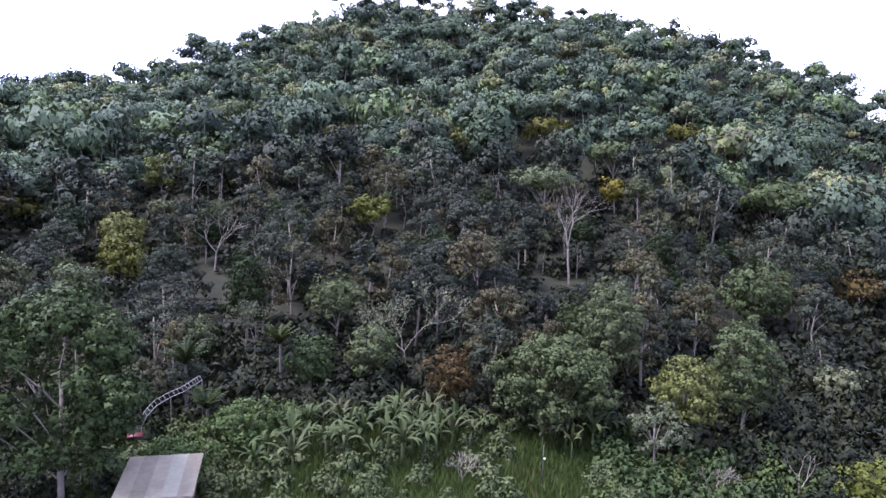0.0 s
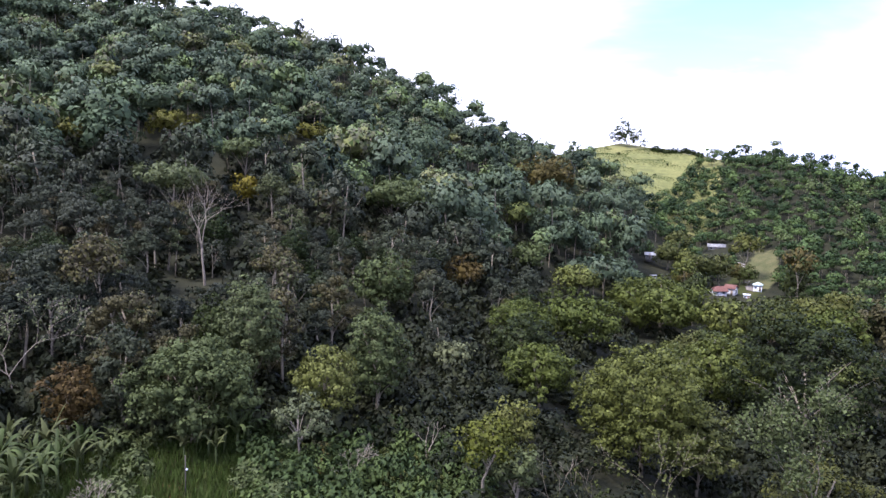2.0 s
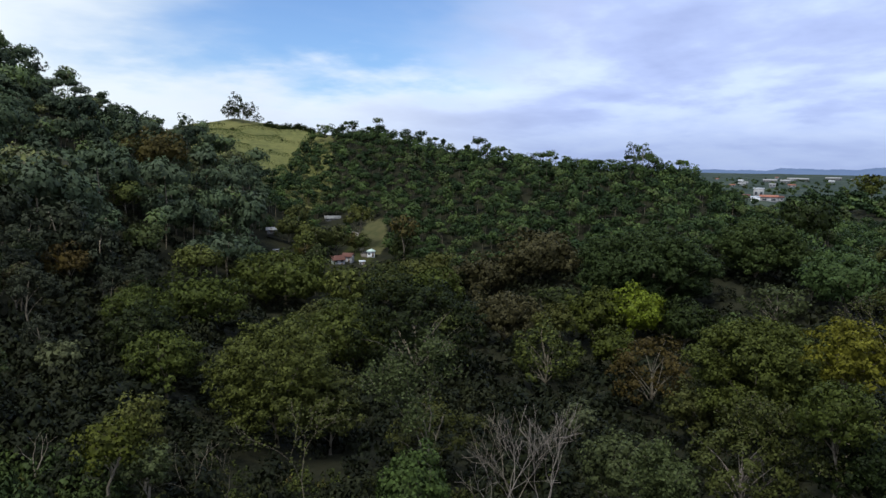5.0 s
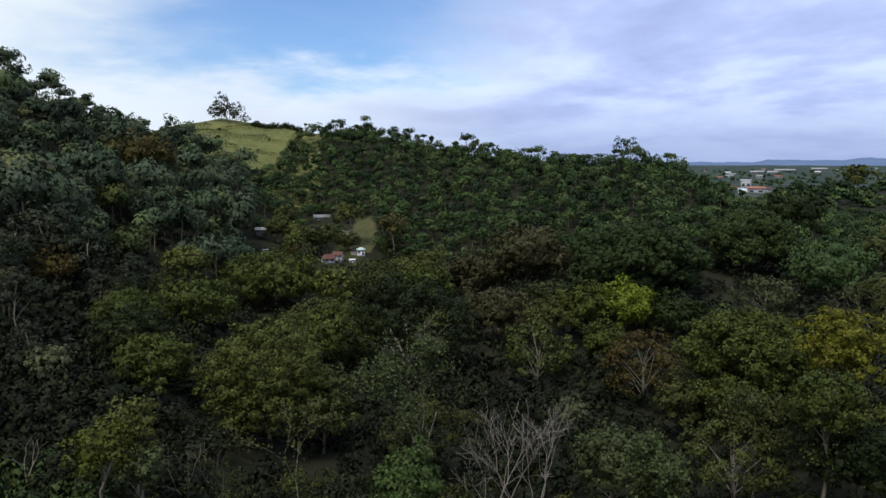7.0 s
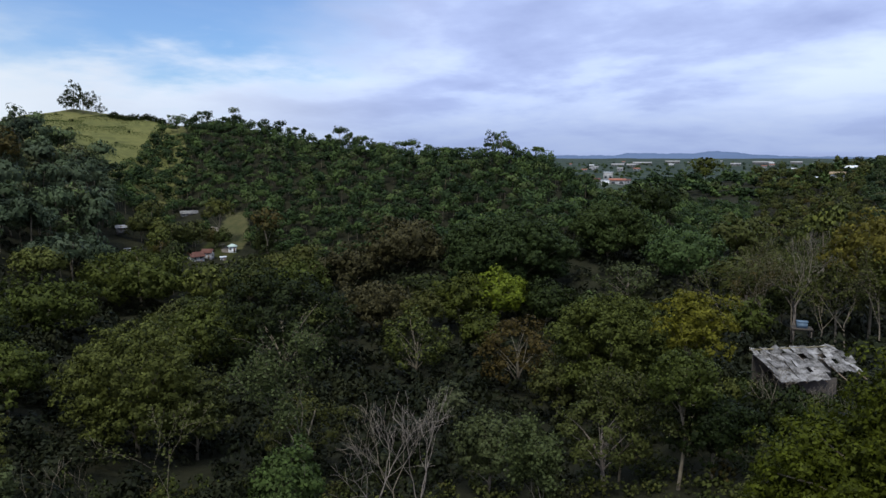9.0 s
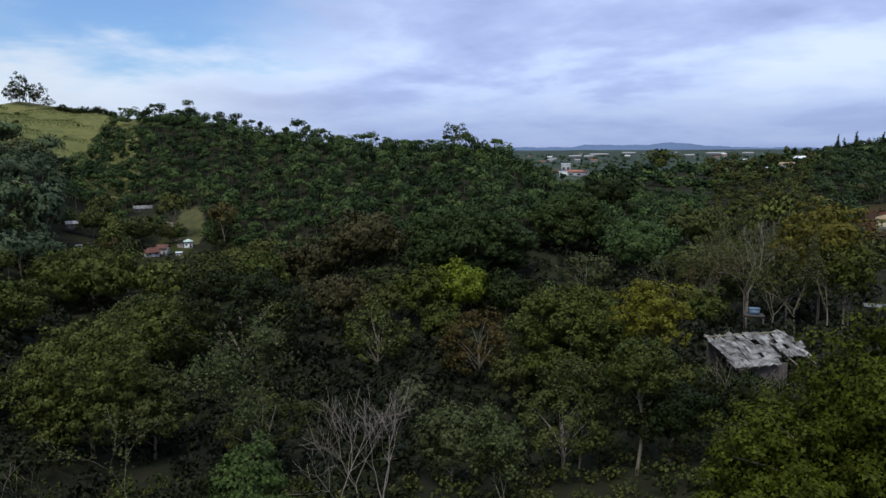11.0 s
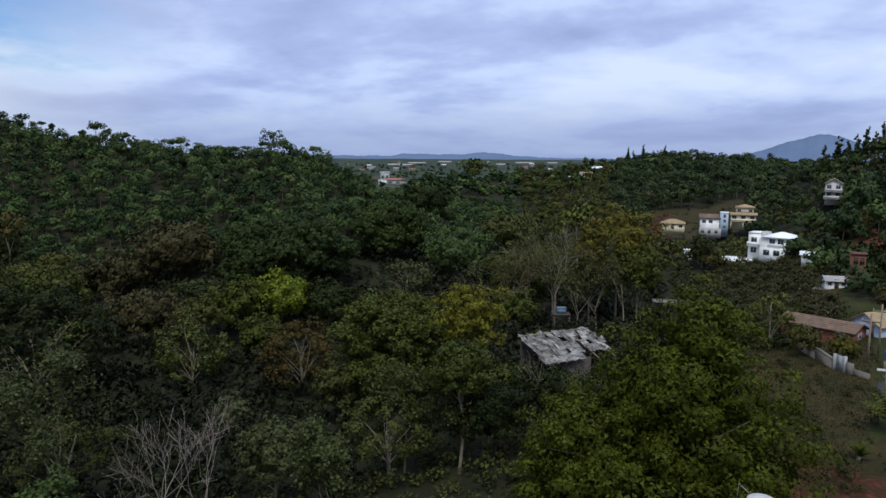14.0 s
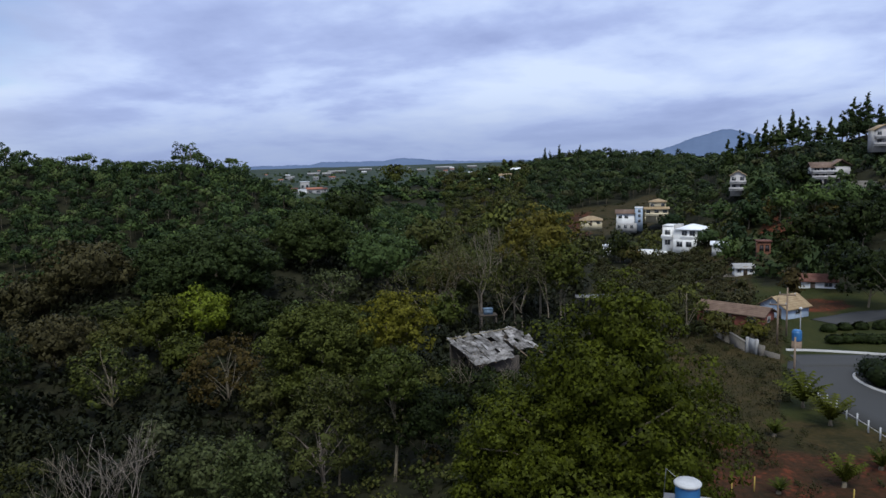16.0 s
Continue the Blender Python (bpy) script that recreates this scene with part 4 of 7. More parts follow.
spreading("green tree behind the blue box", VALLEY_LEAF, -97.8, -9.4, 1.9, 1.8, "loose", PALE_BARK, d=118, cover=1.3)


def big_tree():
    """The large leafy tree close to the camera's turning point."""
    rng = np.random.default_rng(77)
    ob = thing("broadleaf_tree", "large yellowish green broadleaf tree with a dense crown to the ground", "tree")
    cr, mids = Soup(), []
    right = np.array([math.cos(radians(-103.7)), math.sin(radians(-103.7)), 0.0])
    for aside, h, rx, rz, low in ((-0.9, 4.2, 7.6, 4.4, -0.7), (-2.6, 6.6, 4.6, 3.4, -0.4), (2.2, 7.0, 5.4, 4.6, -0.6), (1.0, 10.2, 4.6, 3.6, -0.5), (1.9, 13.2, 2.4, 2.6, -0.5)):
        piece, mid, k = canopy(rng, rx, rz, 0.0, 0.75, 0.175, low, 1.1, 0.66, 0.45)
        at = right * aside + np.array([0, 0, h])
        cr.put(piece, np.eye(3), at)
        mids.append(mid + at)
    mids = np.concatenate(mids)
    part("crown", cr, BIG_LEAF, ob)
    part("trunk", trunk(rng, 13.0, 0.36, mids[rng.permutation(len(mids))[:24]], 8, 24), BARK, ob)
    place(ob, -103.7, 39.5)
    CLEAR.append((-103.6, 39.0, 10.0, -40.0))


big_tree()


def round_bush():
    rng = np.random.default_rng(78)
    ob = thing("round_tree", "dense rounded light green tree below the slope", "tree")
    lobes = clumps(rng, 2.9, 3.3, 4.6, 34, 0.3) + [(0, 0, 4.6, 2.0, 2.0, 2.4)]
    part("crown", canopy(rng, 2.7, 3.5, 4.8, 0.55, 0.2, -0.8, 1.2)[0], ROUND_LEAF, ob)
    part("trunk", trunk(rng, 3.5, 0.2, lobes, 6, 5), BARK, ob)
    place(ob, -55.8, 46.0, 1.0, 0, 1.05)
    CLEAR.append((-55.8, 46.0, 4.0, -24.0))


round_bush()


def bare(label, az, d, h, r=0.16, seed=1, depth=4, spread=0.5, kids=3, mat=PALE_BARK, first=0.3, name="bare_tree", leaves=0, leaf_mat=None):
    rng = np.random.default_rng(seed)
    ob = thing(name, label, "tree")
    s = bare_tree(rng, h, r, depth, spread, 6, kids, first)
    part("bare_crown", s, mat, ob)
    if leaves:
        v, q, t = s.get()
        high = v[v[:, 2] > h * 0.45]
        pts = high[rng.integers(len(high), size=leaves)] + rng.normal(0, 0.25, (leaves, 3))
        n = unit(rng.normal(size=(leaves, 3)) + np.array([0, 0, 0.4]))
        tv = unit(np.cross(n, rng.normal(size=(leaves, 3))))
        bv = np.cross(n, tv)
        sz = 0.3 * rng.uniform(0.6, 1.3, (leaves, 1))
        ls = Soup().add(np.stack([pts - tv * sz * 0.5, pts + bv * sz * 0.35, pts + tv * sz * 0.5, pts - bv * sz * 0.35], 1).reshape(-1, 3), np.arange(leaves * 4).reshape(-1, 4))
        part("crown", ls, leaf_mat, ob)
    x, y = spot(az, d)
    CLEAR.append((az, d, math.degrees(h * 0.3 / d), math.degrees(math.atan2(land1(x, y) + h * 0.4 - EYE_Z, d))))
    return place(ob, az, d)


bare("leafless whitish tree with forked spreading limbs", -63.0, 48.0, 11.6, 0.1, 5, 4, 0.5, 3, WHITE_BARK, first=0.32)
bare("leafless pinkish grey tree with upright forked limbs", -66.4, 49.0, 12.0, 0.1, 26, 4, 0.5, 3, WHITE_BARK, first=0.33)
bare("leafless pale tree with thin crowded twigs", -64.8, 52.0, 11.2, 0.08, 6, 4, 0.55, 3, PALE_BARK, first=0.3)
bare("tall thin half-bare tree with a straight pale trunk", -57.2, 60.0, 14.0, 0.15, 7, 4, 0.5, 3, first=0.42, leaves=4000, leaf_mat=OLIVE_LEAF)
bare("half-bare grey tree with thin foliage", -77.0, 50.0, 10.0, 0.1, 9, 4, 0.5, 3, leaves=6000, leaf_mat=OLIVE_LEAF)
bare("half-bare brownish tree with sparse leaves", -83.0, 60.0, 11.5, 0.13, 33, 5, 0.52, 3, BARK, 0.3, leaves=5000, leaf_mat=VALLEY_LEAF)
bare("bare grey tree with thin upright twigs", -47.0, 58.0, 10.0, 0.06, 35, 5, 0.45, 2, BARK, 0.35, leaves=500, leaf_mat=VALLEY_LEAF)
bare("tall bare whitish tree near the ruined roof", -95.0, 122.0, 16.5, 0.3, 10, 5, 0.42, 3, WHITE_BARK, first=0.36)
bare("bare purplish grey tree behind the roof", -92.6, 112.0, 11.0, 0.16, 12, 4, 0.5, 3)
bare("bare twiggy tree in front of the ruined roof", -93.6, 69.0, 8.5, 0.13, 13, 4, 0.6, 3)
bare("bare twiggy tree beside the ruined roof", -97.4, 68.0, 7.5, 0.12, 14, 4, 0.6, 3)
bare("tall pale tree with bare forked limbs in the forest edge", 2.5, 72.0, 9.0, 0.1, 15, 4, 0.5, 3, first=0.45, leaves=900, leaf_mat=PALE_LEAF)
bare("whitish forked tree in the forest edge", 14.6, 80.0, 8.5, 0.1, 16, 4, 0.55, 3, leaves=900, leaf_mat=PALE_LEAF)
bare("white dead tree leaning in the green slope", -27.6, 58.0, 6.0, 0.12, 17, 3, 0.5, 2)
bare("grey dry shrub at the clearing's edge", -22.0, 53.0, 4.5, 0.07, 18, 4, 0.65, 3)
bare("bare twisted thin tree in the valley", -38.5, 52.0, 8.0, 0.05, 19, 4, 0.4, 2, BARK)
bare("bare thin grey tree in the valley", -41.0, 54.0, 8.5, 0.05, 20, 4, 0.4, 2, BARK)
bare("pale bare tree high on the hill", 17.5, 118.0, 12.0, 0.2, 21, 4, 0.55, 3)
bare("pale bare tree on the hill slope", -10.2, 108.0, 12.0, 0.2, 22, 4, 0.45, 3, first=0.5)
bare("small bare tree with white branches in the clearing", -2.2, 49.5, 4.0, 0.06, 23, 4, 0.65, 3)


for i, (az, d, h) in enumerate(((-91.6, 118, 10), (-92.9, 126, 12), (-96.7, 114, 10), (-98.4, 112, 11), (-100.4, 110, 11), (-101.8, 116, 10), (-90.2, 122, 10), (-94.9, 128, 12))):
    tagged(bare("slender pale-trunked tree with a thin crown near the shed", az, d, h, 0.13, 400 + i, 4, 0.4, 3, PALE_BARK, 0.45, "slender_tree", 1200, VALLEY_LEAF), group="slender trees near the derelict shed")


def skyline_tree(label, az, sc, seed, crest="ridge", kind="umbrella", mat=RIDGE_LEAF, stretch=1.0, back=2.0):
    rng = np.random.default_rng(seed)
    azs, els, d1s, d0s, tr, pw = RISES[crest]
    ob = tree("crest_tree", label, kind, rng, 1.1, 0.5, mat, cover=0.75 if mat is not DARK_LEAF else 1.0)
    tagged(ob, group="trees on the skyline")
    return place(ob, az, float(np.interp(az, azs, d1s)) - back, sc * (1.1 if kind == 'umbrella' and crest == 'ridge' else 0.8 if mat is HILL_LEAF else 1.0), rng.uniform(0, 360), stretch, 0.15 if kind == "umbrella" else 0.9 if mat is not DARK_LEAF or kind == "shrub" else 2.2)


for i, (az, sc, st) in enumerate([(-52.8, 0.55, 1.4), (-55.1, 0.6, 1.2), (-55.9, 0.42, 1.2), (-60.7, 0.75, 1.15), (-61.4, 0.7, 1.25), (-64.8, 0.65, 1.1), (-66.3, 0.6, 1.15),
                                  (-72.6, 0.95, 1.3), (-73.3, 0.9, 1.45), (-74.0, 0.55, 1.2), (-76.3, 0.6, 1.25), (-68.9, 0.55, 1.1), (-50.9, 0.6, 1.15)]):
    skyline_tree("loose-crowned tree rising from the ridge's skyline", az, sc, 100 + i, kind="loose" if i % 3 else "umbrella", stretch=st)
for i, (az, sc) in enumerate([(23.9, 0.7), (17.4, 0.6), (10.6, 0.65), (3.9, 0.75), (-1.5, 0.6), (-8.3, 0.7), (-12.9, 0.75), (-15.6, 0.7), (-18.8, 0.7), (-22.6, 0.65), (-26.5, 0.7), (-33.4, 0.6), (-39.4, 0.6)]):
    skyline_tree("loose-crowned tree on the hill's skyline", az, sc, 130 + i, "hill", "loose" if i % 2 else "umbrella", HILL_LEAF, 1.25, 4.0)
for i, (az, sc, st) in enumerate([(-41.6, 1.15, 1.15), (-42.1, 1.3, 1.2), (-42.6, 1.15, 1.15), (-43.1, 1.2, 1.05), (-43.7, 0.8, 1.0), (-41.9, 1.0, 1.0), (-40.9, 0.35, 1.0)]):
    skyline_tree("dark tree in the clump on the grassy hilltop", az, sc, 160 + i, "ridge", "loose", DARK_LEAF, st * (1.25 if i % 2 else 1.0), 6.0)
for i in range(18):
    az = -44.2 - 0.21 * i
    skyline_tree("small dark bush along the grassy hilltop", az, 0.5 + 0.5 * ((i * 7) % 5) / 4, 180 + i, "ridge", "shrub", DARK_LEAF, 1.2, 5.0)


def conifer(label, az, d, h, seed, group="conifers on the eastern hill", wide=1.0):
    rng = np.random.default_rng(seed)
    ob = tagged(thing("conifer", label, "tree"), group=group)
    n = 12
    lobes = []
    for i in range(n):
        f = i / (n - 1)
        k = h * (0.2 - 0.165 * f) * wide
        k *= rng.uniform(0.85, 1.15)
        lobes.append((rng.normal() * 0.4, rng.normal() * 0.4, h * (0.22 + 0.75 * f), k, k, h * 0.055))
    part("trunk", Soup().tube([(0, 0, -0.5), (0, 0, h * 0.95)], [0.28, 0.05], 5), BARK, ob)
    part("crown", crown(rng, lobes, 620, 0.6, 0.75), CONIFER_LEAF, ob)
    place(ob, az, d)


for i, (az, el) in enumerate([(-113.7, 0.7), (-114.5, 1.3), (-115.1, 1.0), (-115.6, 1.4), (-116.15, 1.9), (-116.7, 1.6), (-117.2, 2.2), (-117.9, 2.6), (-118.3, 2.0), (-118.8, 2.1), (-119.6, 1.8),
                              (-120.3, 2.0), (-121.0, 2.4), (-121.6, 3.2), (-122.0, 2.8), (-122.4, 3.5), (-123.2, 2.7), (-124.0, 2.9), (-124.8, 3.2)]):
    d = 258.0 + 4 * (i % 3) - (6 if az < -121 else 0)
    x, y = spot(az, d)
    conifer("tall dark conifer on the hillside's skyline", az, d, EYE_Z + d * math.tan(radians(el)) - land1(x, y), 300 + i, wide=0.8)

for i, (az, h) in enumerate(LOW_TREES):
    conifer("slender pale green tree on the low hill's skyline", az, 512 + 3 * (i % 3), h * 0.95, 340 + i, "slender trees on the low hill", 0.8)


# ---- banana plants, palms, grass ----
def banana(rng, h, n):
    leaves, stem = Soup(), Soup()
    stem.tube([(0, 0, -0.3), (0.05, 0, h * 0.35), (0.1, 0.05, h * 0.62)], [0.16, 0.13, 0.08], 6)
    for i in range(n):
        a = 2 * math.pi * i / n * 1.9 + rng.uniform(-0.3, 0.3)
        up = rng.uniform(0.75, 1.5)
        length = h * rng.uniform(0.4, 0.72)
        p = np.array([0.08, 0.02, h * rng.uniform(0.5, 0.66)])
        seg, bow = 7, rng.uniform(0.0, 0.16)
        mid = []
        ang = up
        for k in range(seg + 1):
            mid.append(p.copy())
            p = p + np.array([math.cos(a) * math.cos(ang), math.sin(a) * math.cos(ang), math.sin(ang)]) * length / seg
            ang -= bow * (k + 0.6)
        mid = np.array(mid)
        side = np.array([-math.sin(a), math.cos(a), 0])
        v = []
        for k in range(seg + 1):
            f = k / seg
            w = 0.19 * h / 4 * rng.uniform(0.6, 1.15) * math.sin(math.pi * min(1, f * 0.88 + 0.1)) ** 0.6 * (0.3 if k == 0 else 1)
            drop = np.array([0, 0, -w * 0.45])
            v += [mid[k] + side * w + drop, mid[k], mid[k] - side * w + drop]
        q = []
        for k in range(seg):
            b = k * 3
            q += [(b, b + 1, b + 4, b + 3), (b + 1, b + 2, b + 5, b + 4)]
        leaves.add(v, q)
    return leaves, stem


def build_bananas():
    rng = np.random.default_rng(41)
    molds = []
    for i in range(5):
        ob = thing("banana_plant", "banana plant with arching pale green leaves", "plant", group="banana plants in the clearing")
        lv, st = banana(rng, 4.0, 9 + i)
        part("stem", st, OLIVE_LEAF, ob)
        part("leaf_fan", lv, BANANA_LEAF, ob)
        molds.append(ob)
    spots = [(13.8, 57), (12.2, 58), (10.6, 57), (9.2, 59), (8.0, 58), (7.2, 56), (4.6, 58), (3.4, 56), (2.4, 58), (1.4, 56), (0.6, 58), (-0.4, 57), (2.0, 54), (0.0, 54), (-1.6, 58), (11.8, 54), (9.0, 53),
             (13.6, 53), (15.2, 55), (6.0, 54), (-2.8, 56), (-10.4, 57), (-11.6, 58), (-12.6, 57), (-9.6, 59), (-11.0, 55), (16.5, 58), (14.6, 50.5), (11.6, 50), (-3.6, 59), (4.0, 53.5), (10.4, 55.2), (7.6, 52.4), (5.2, 51.2), (2.8, 52.0), (12.8, 56.0), (8.4, 55.0), (1.0, 52.4), (-1.2, 55.5), (3.0, 59.5), (6.6, 58.6), (-8.6, 56.5), (-13.4, 58.2)]
    for i, (az, d) in enumerate(spots):
        x, y = spot(az, d)
        sc = rng.uniform(0.62, 0.95) if not 0 < az < 4.8 else rng.uniform(0.85, 1.12)
        m = Matrix.LocRotScale(Vector((x, y, land1(x, y) - 0.05)), Euler((0, 0, rng.uniform(0, 6.28))), Vector((sc, sc, sc)))
        if i >= 5:
            copy_thing(molds[i % 5], m)
        spots[i] = m
    for ob, m in zip(molds, spots):
        ob.matrix_world = m


build_bananas()


def palm(rng, h, n, frond=2.0):
    lv, st = Soup(), Soup()
    st.tube([(0, 0, -0.3), (0.1, 0, h * 0.5), (0.15, 0.05, h)], [0.2, 0.15, 0.11], 7)
    for i in range(n):
        a = 2 * math.pi * i / n + rng.uniform(-0.2, 0.2)
        ang = rng.uniform(0.9, 1.52)
        p = np.array([0.15, 0.05, h])
        out = np.array([math.cos(a), math.sin(a), 0])
        side = np.array([-math.sin(a), math.cos(a), 0])
        seg = 9
        for k in range(seg):
            q = p + (out * math.cos(ang) + np.array([0, 0, math.sin(ang)])) * frond / seg
            w = frond * 0.2 * math.sin(math.pi * (0.15 + 0.8 * k / seg))
            for sd in (-1, 1):
                tip = (p + q) / 2 + side * sd * w + out * w * 0.6 + np.array([0, 0, -w * 0.25])
                lv.add([p, q, tip], None, [(0, 1, 2)])
            p = q
            ang -= 0.1
    return lv, st


def build_palms():
    rng = np.random.default_rng(43)
    for az, d, h, fr_len, words in ((-119.2, 66, 1.6, 2.9, "young coconut palm by the fence"), (-121.0, 62, 1.4, 2.6, "young coconut palm by the fence"), (-117.2, 58, 0.7, 1.3, "small yellow-green palm in the dirt"),
                                    (-121.9, 50, 1.0, 1.9, "yellowish young palm on the red earth"), (-117.6, 47.5, 0.5, 1.0, "tiny palm seedling on the red earth"), (-124.2, 54, 0.8, 1.6, "young palm near the fence"),
                                    (19.6, 63, 5.5, 2.6, "slender palm at the forest edge"), (18.2, 58.5, 3.0, 2.2, "small dark palm beside the shed"), (12.6, 66, 6.0, 2.4, "slender palm at the forest edge")):
        ob = thing("palm", words, "palm")
        lv, st = palm(rng, h if az > 0 else h * 0.4, 15, fr_len)
        part("stem", st, BARK if az < 0 else OLD_WOOD, ob)
        part("leaf_fan", lv, PALM_LEAF if az < 0 else DARK_LEAF, ob)
        place(ob, az, d, 1.0, rng.uniform(0, 360), 1.0, 0.05)


build_palms()


def tufts(name, label, rng, n, pick, h, mat, width=0.06):
    """Grass or weeds: many blades in one mesh."""
    x, y = pick(rng, n)
    z = land(x, y)
    a = rng.uniform(0, 6.28, n)
    hh = h * rng.uniform(0.5, 1.4, n)
    lean = rng.normal(0, 0.35, (n, 2)) * hh[:, None]
    wx, wy = np.cos(a) * width, np.sin(a) * width
    p0 = np.stack([x - wx, y - wy, z - 0.05], -1)
    p1 = np.stack([x + wx, y + wy, z - 0.05], -1)
    p2 = np.stack([x + lean[:, 0], y + lean[:, 1], z + hh], -1)
    v = np.stack([p0, p1, p2], 1).reshape(-1, 3)
    tint = np.repeat(rng.uniform(size=n), 3)
    ob = new(name, mesh_from(name, v, None, np.arange(n * 3).reshape(-1, 3), [mat], tint=tint))
    return tagged(ob, label, "grass", kind="stuff")


def in_sector(a0, a1, d0, d1):
    def pick(rng, n):
        az = np.radians(rng.uniform(a0, a1, n))
        d = np.sqrt(rng.uniform(d0 * d0, d1 * d1, n))
        return -np.sin(az) * d, np.cos(az) * d
    return pick


gr = np.random.default_rng(51)
tufts("clearing_grass", "tall green grass and weeds in the clearing", gr, 42000, in_sector(-17, 30, 44, 63), 0.7, GRASS_BLADE)
tufts("slope_grass", "short rough brown-green grass on the bare slope", gr, 11000, in_sector(-117.6, -109, 52, 118), 0.17, SCRUB_LEAF)
tufts("hilltop_grass", "dry yellow-green pasture grass on the hilltop", gr, 16000, in_sector(-48, -38.8, 330, 440), 0.45, GRASS_BLADE, 0.15)


def weeds(name, label, rng, spots_n, pick, size, mat, leaf, count, spare=True):
    """Low undergrowth: many small leafy mounds, joined."""
    x, y = pick(rng, spots_n)
    wa, wd = polar(x, y)
    ok = np.ones(spots_n, bool)
    for a, dist, half, el in CLEAR if spare else ():
        ok &= ~((np.abs(wa - a) < half * 0.6) & (wd < dist) & (wd > dist - 14))
    x, y = x[ok], y[ok]
    spots_n = len(x)
    z = land(x, y)
    s, tints = Soup(), []
    mold = [crown(rng, clumps(rng, 1.0, 0.8, 0.5, 6, 0.45, 0.8, -0.3), count, leaf, 0.46, 0) for _ in range(4)]
    for i in range(spots_n):
        k = size * rng.uniform(0.5, 1.4)
        m = np.diag([k, k, k * rng.uniform(0.7, 1.4)])
        tints.append(np.full(s.put(mold[i % 4], m, np.array([x[i], y[i], z[i] - 0.05])), rng.uniform()))
    ob = new(name, s.mesh(name, [mat], tint=np.concatenate(tints)))
    return tagged(ob, label, "undergrowth", kind="stuff")


weeds("clearing_undergrowth", "leafy green undergrowth below the banana plants", gr, 420, in_sector(-16, 31, 46, 64), 0.9, OLIVE_LEAF, 0.22, 130)
weeds("thicket_undergrowth", "dense green bushes and vines beside the clearing", gr, 230, in_sector(-33, -13.5, 44, 64), 1.15, SHADE_LEAF, 0.2, 150, False)
weeds("tree_undergrowth", "weeds below the layered tree, with shade in their colour", gr, 240, in_sector(25.5, 40, 38, 58), 0.9, SHADED_UNDER_LEAF, 0.2, 90)
weeds("edge_undergrowth", "dense undergrowth along the forest edge with shade in its colour", gr, 420, in_sector(-32, 36, 60, 86), 1.8, SHADED_UNDER_LEAF, 0.2, 150, False)
weeds("valley_undergrowth", "dense olive undergrowth between the valley trees", gr, 520, in_sector(-101, -16, 40, 100), 1.8, SHADED_UNDER_LEAF, 0.18, 190)
weeds("forest_undergrowth", "thick green undergrowth on the valley floor", gr, 1100, in_sector(-103, -30, 88, 215), 1.9, SHADED_UNDER_LEAF, 0.34, 46, False)
weeds("hill_undergrowth", "thick undergrowth on the hill slope with shade in its colour", gr, 1100, in_sector(-36, 36, 80, 185), 1.7, SHADED_UNDER_LEAF, 0.34, 50, False)
weeds("low_undergrowth", "low olive weeds and bushes on the valley floor", gr, 800, in_sector(-104, -15.5, 41, 66), 0.75, VALLEY_LEAF, 0.26, 40, False)
weeds("gap_undergrowth", "low bushes in the gaps between the valley trees", gr, 900, in_sector(-104, -30, 64, 130), 1.0, SHADED_UNDER_LEAF, 0.3, 40, False)
weeds("dirt_weeds", "low dry weeds on the red earth", gr, 70, in_sector(-125, -111, 44, 60), 0.32, SCRUB_LEAF, 0.2, 50)
weeds("slope_undergrowth", "brown and green scrub on the dirt slope", gr, 120, in_sector(-118.2, -109, 52, 96), 0.5, SCRUB_LEAF, 0.2, 80)


# ---- buildings ----
def gable(s, w, d, z, rise, over=0.5, thick=0.16, along_x=True):
    """A gable roof with thickness; its ridge runs along x or along y."""
    if not along_x:
        w, d = d, w
    a, b = w / 2 + over, d / 2 + over
    drop = rise * over / (d / 2)
    top = [(-a, -b, z - drop), (a, -b, z - drop), (a, 0, z + rise), (-a, 0, z + rise), (a, b, z - drop), (-a, b, z - drop)]
    v = top + [(x, y, q - thick) for x, y, q in top]
    if not along_x:
        v = [(-y, x, q) for x, y, q in v]
    q = [(0, 1, 2, 3), (3, 2, 4, 5), (6, 9, 8, 7), (9, 11, 10, 8), (0, 6, 7, 1), (4, 10, 11, 5), (1, 7, 8, 2), (2, 8, 10, 4), (0, 3, 9, 6), (3, 5, 11, 9)]
    return s.add(v, q)


def hip(s, w, d, z, rise, over=0.5, thick=0.16):
    a, b = w / 2 + over, d / 2 + over
    r = max(a - b, 0.2)
    v = [(-a, -b, z), (a, -b, z), (a, b, z), (-a, b, z), (-r, 0, z + rise), (r, 0, z + rise)] + [(-a, -b, z - thick), (a, -b, z - thick), (a, b, z - thick), (-a, b, z - thick)]
    return s.add(v, [(0, 1, 5, 4), (2, 3, 4, 5), (6, 9, 8, 7), (0, 6, 7, 1), (1, 7, 8, 2), (2, 8, 9, 3), (3, 9, 6, 0)], [(1, 2, 5), (3, 0, 4)])


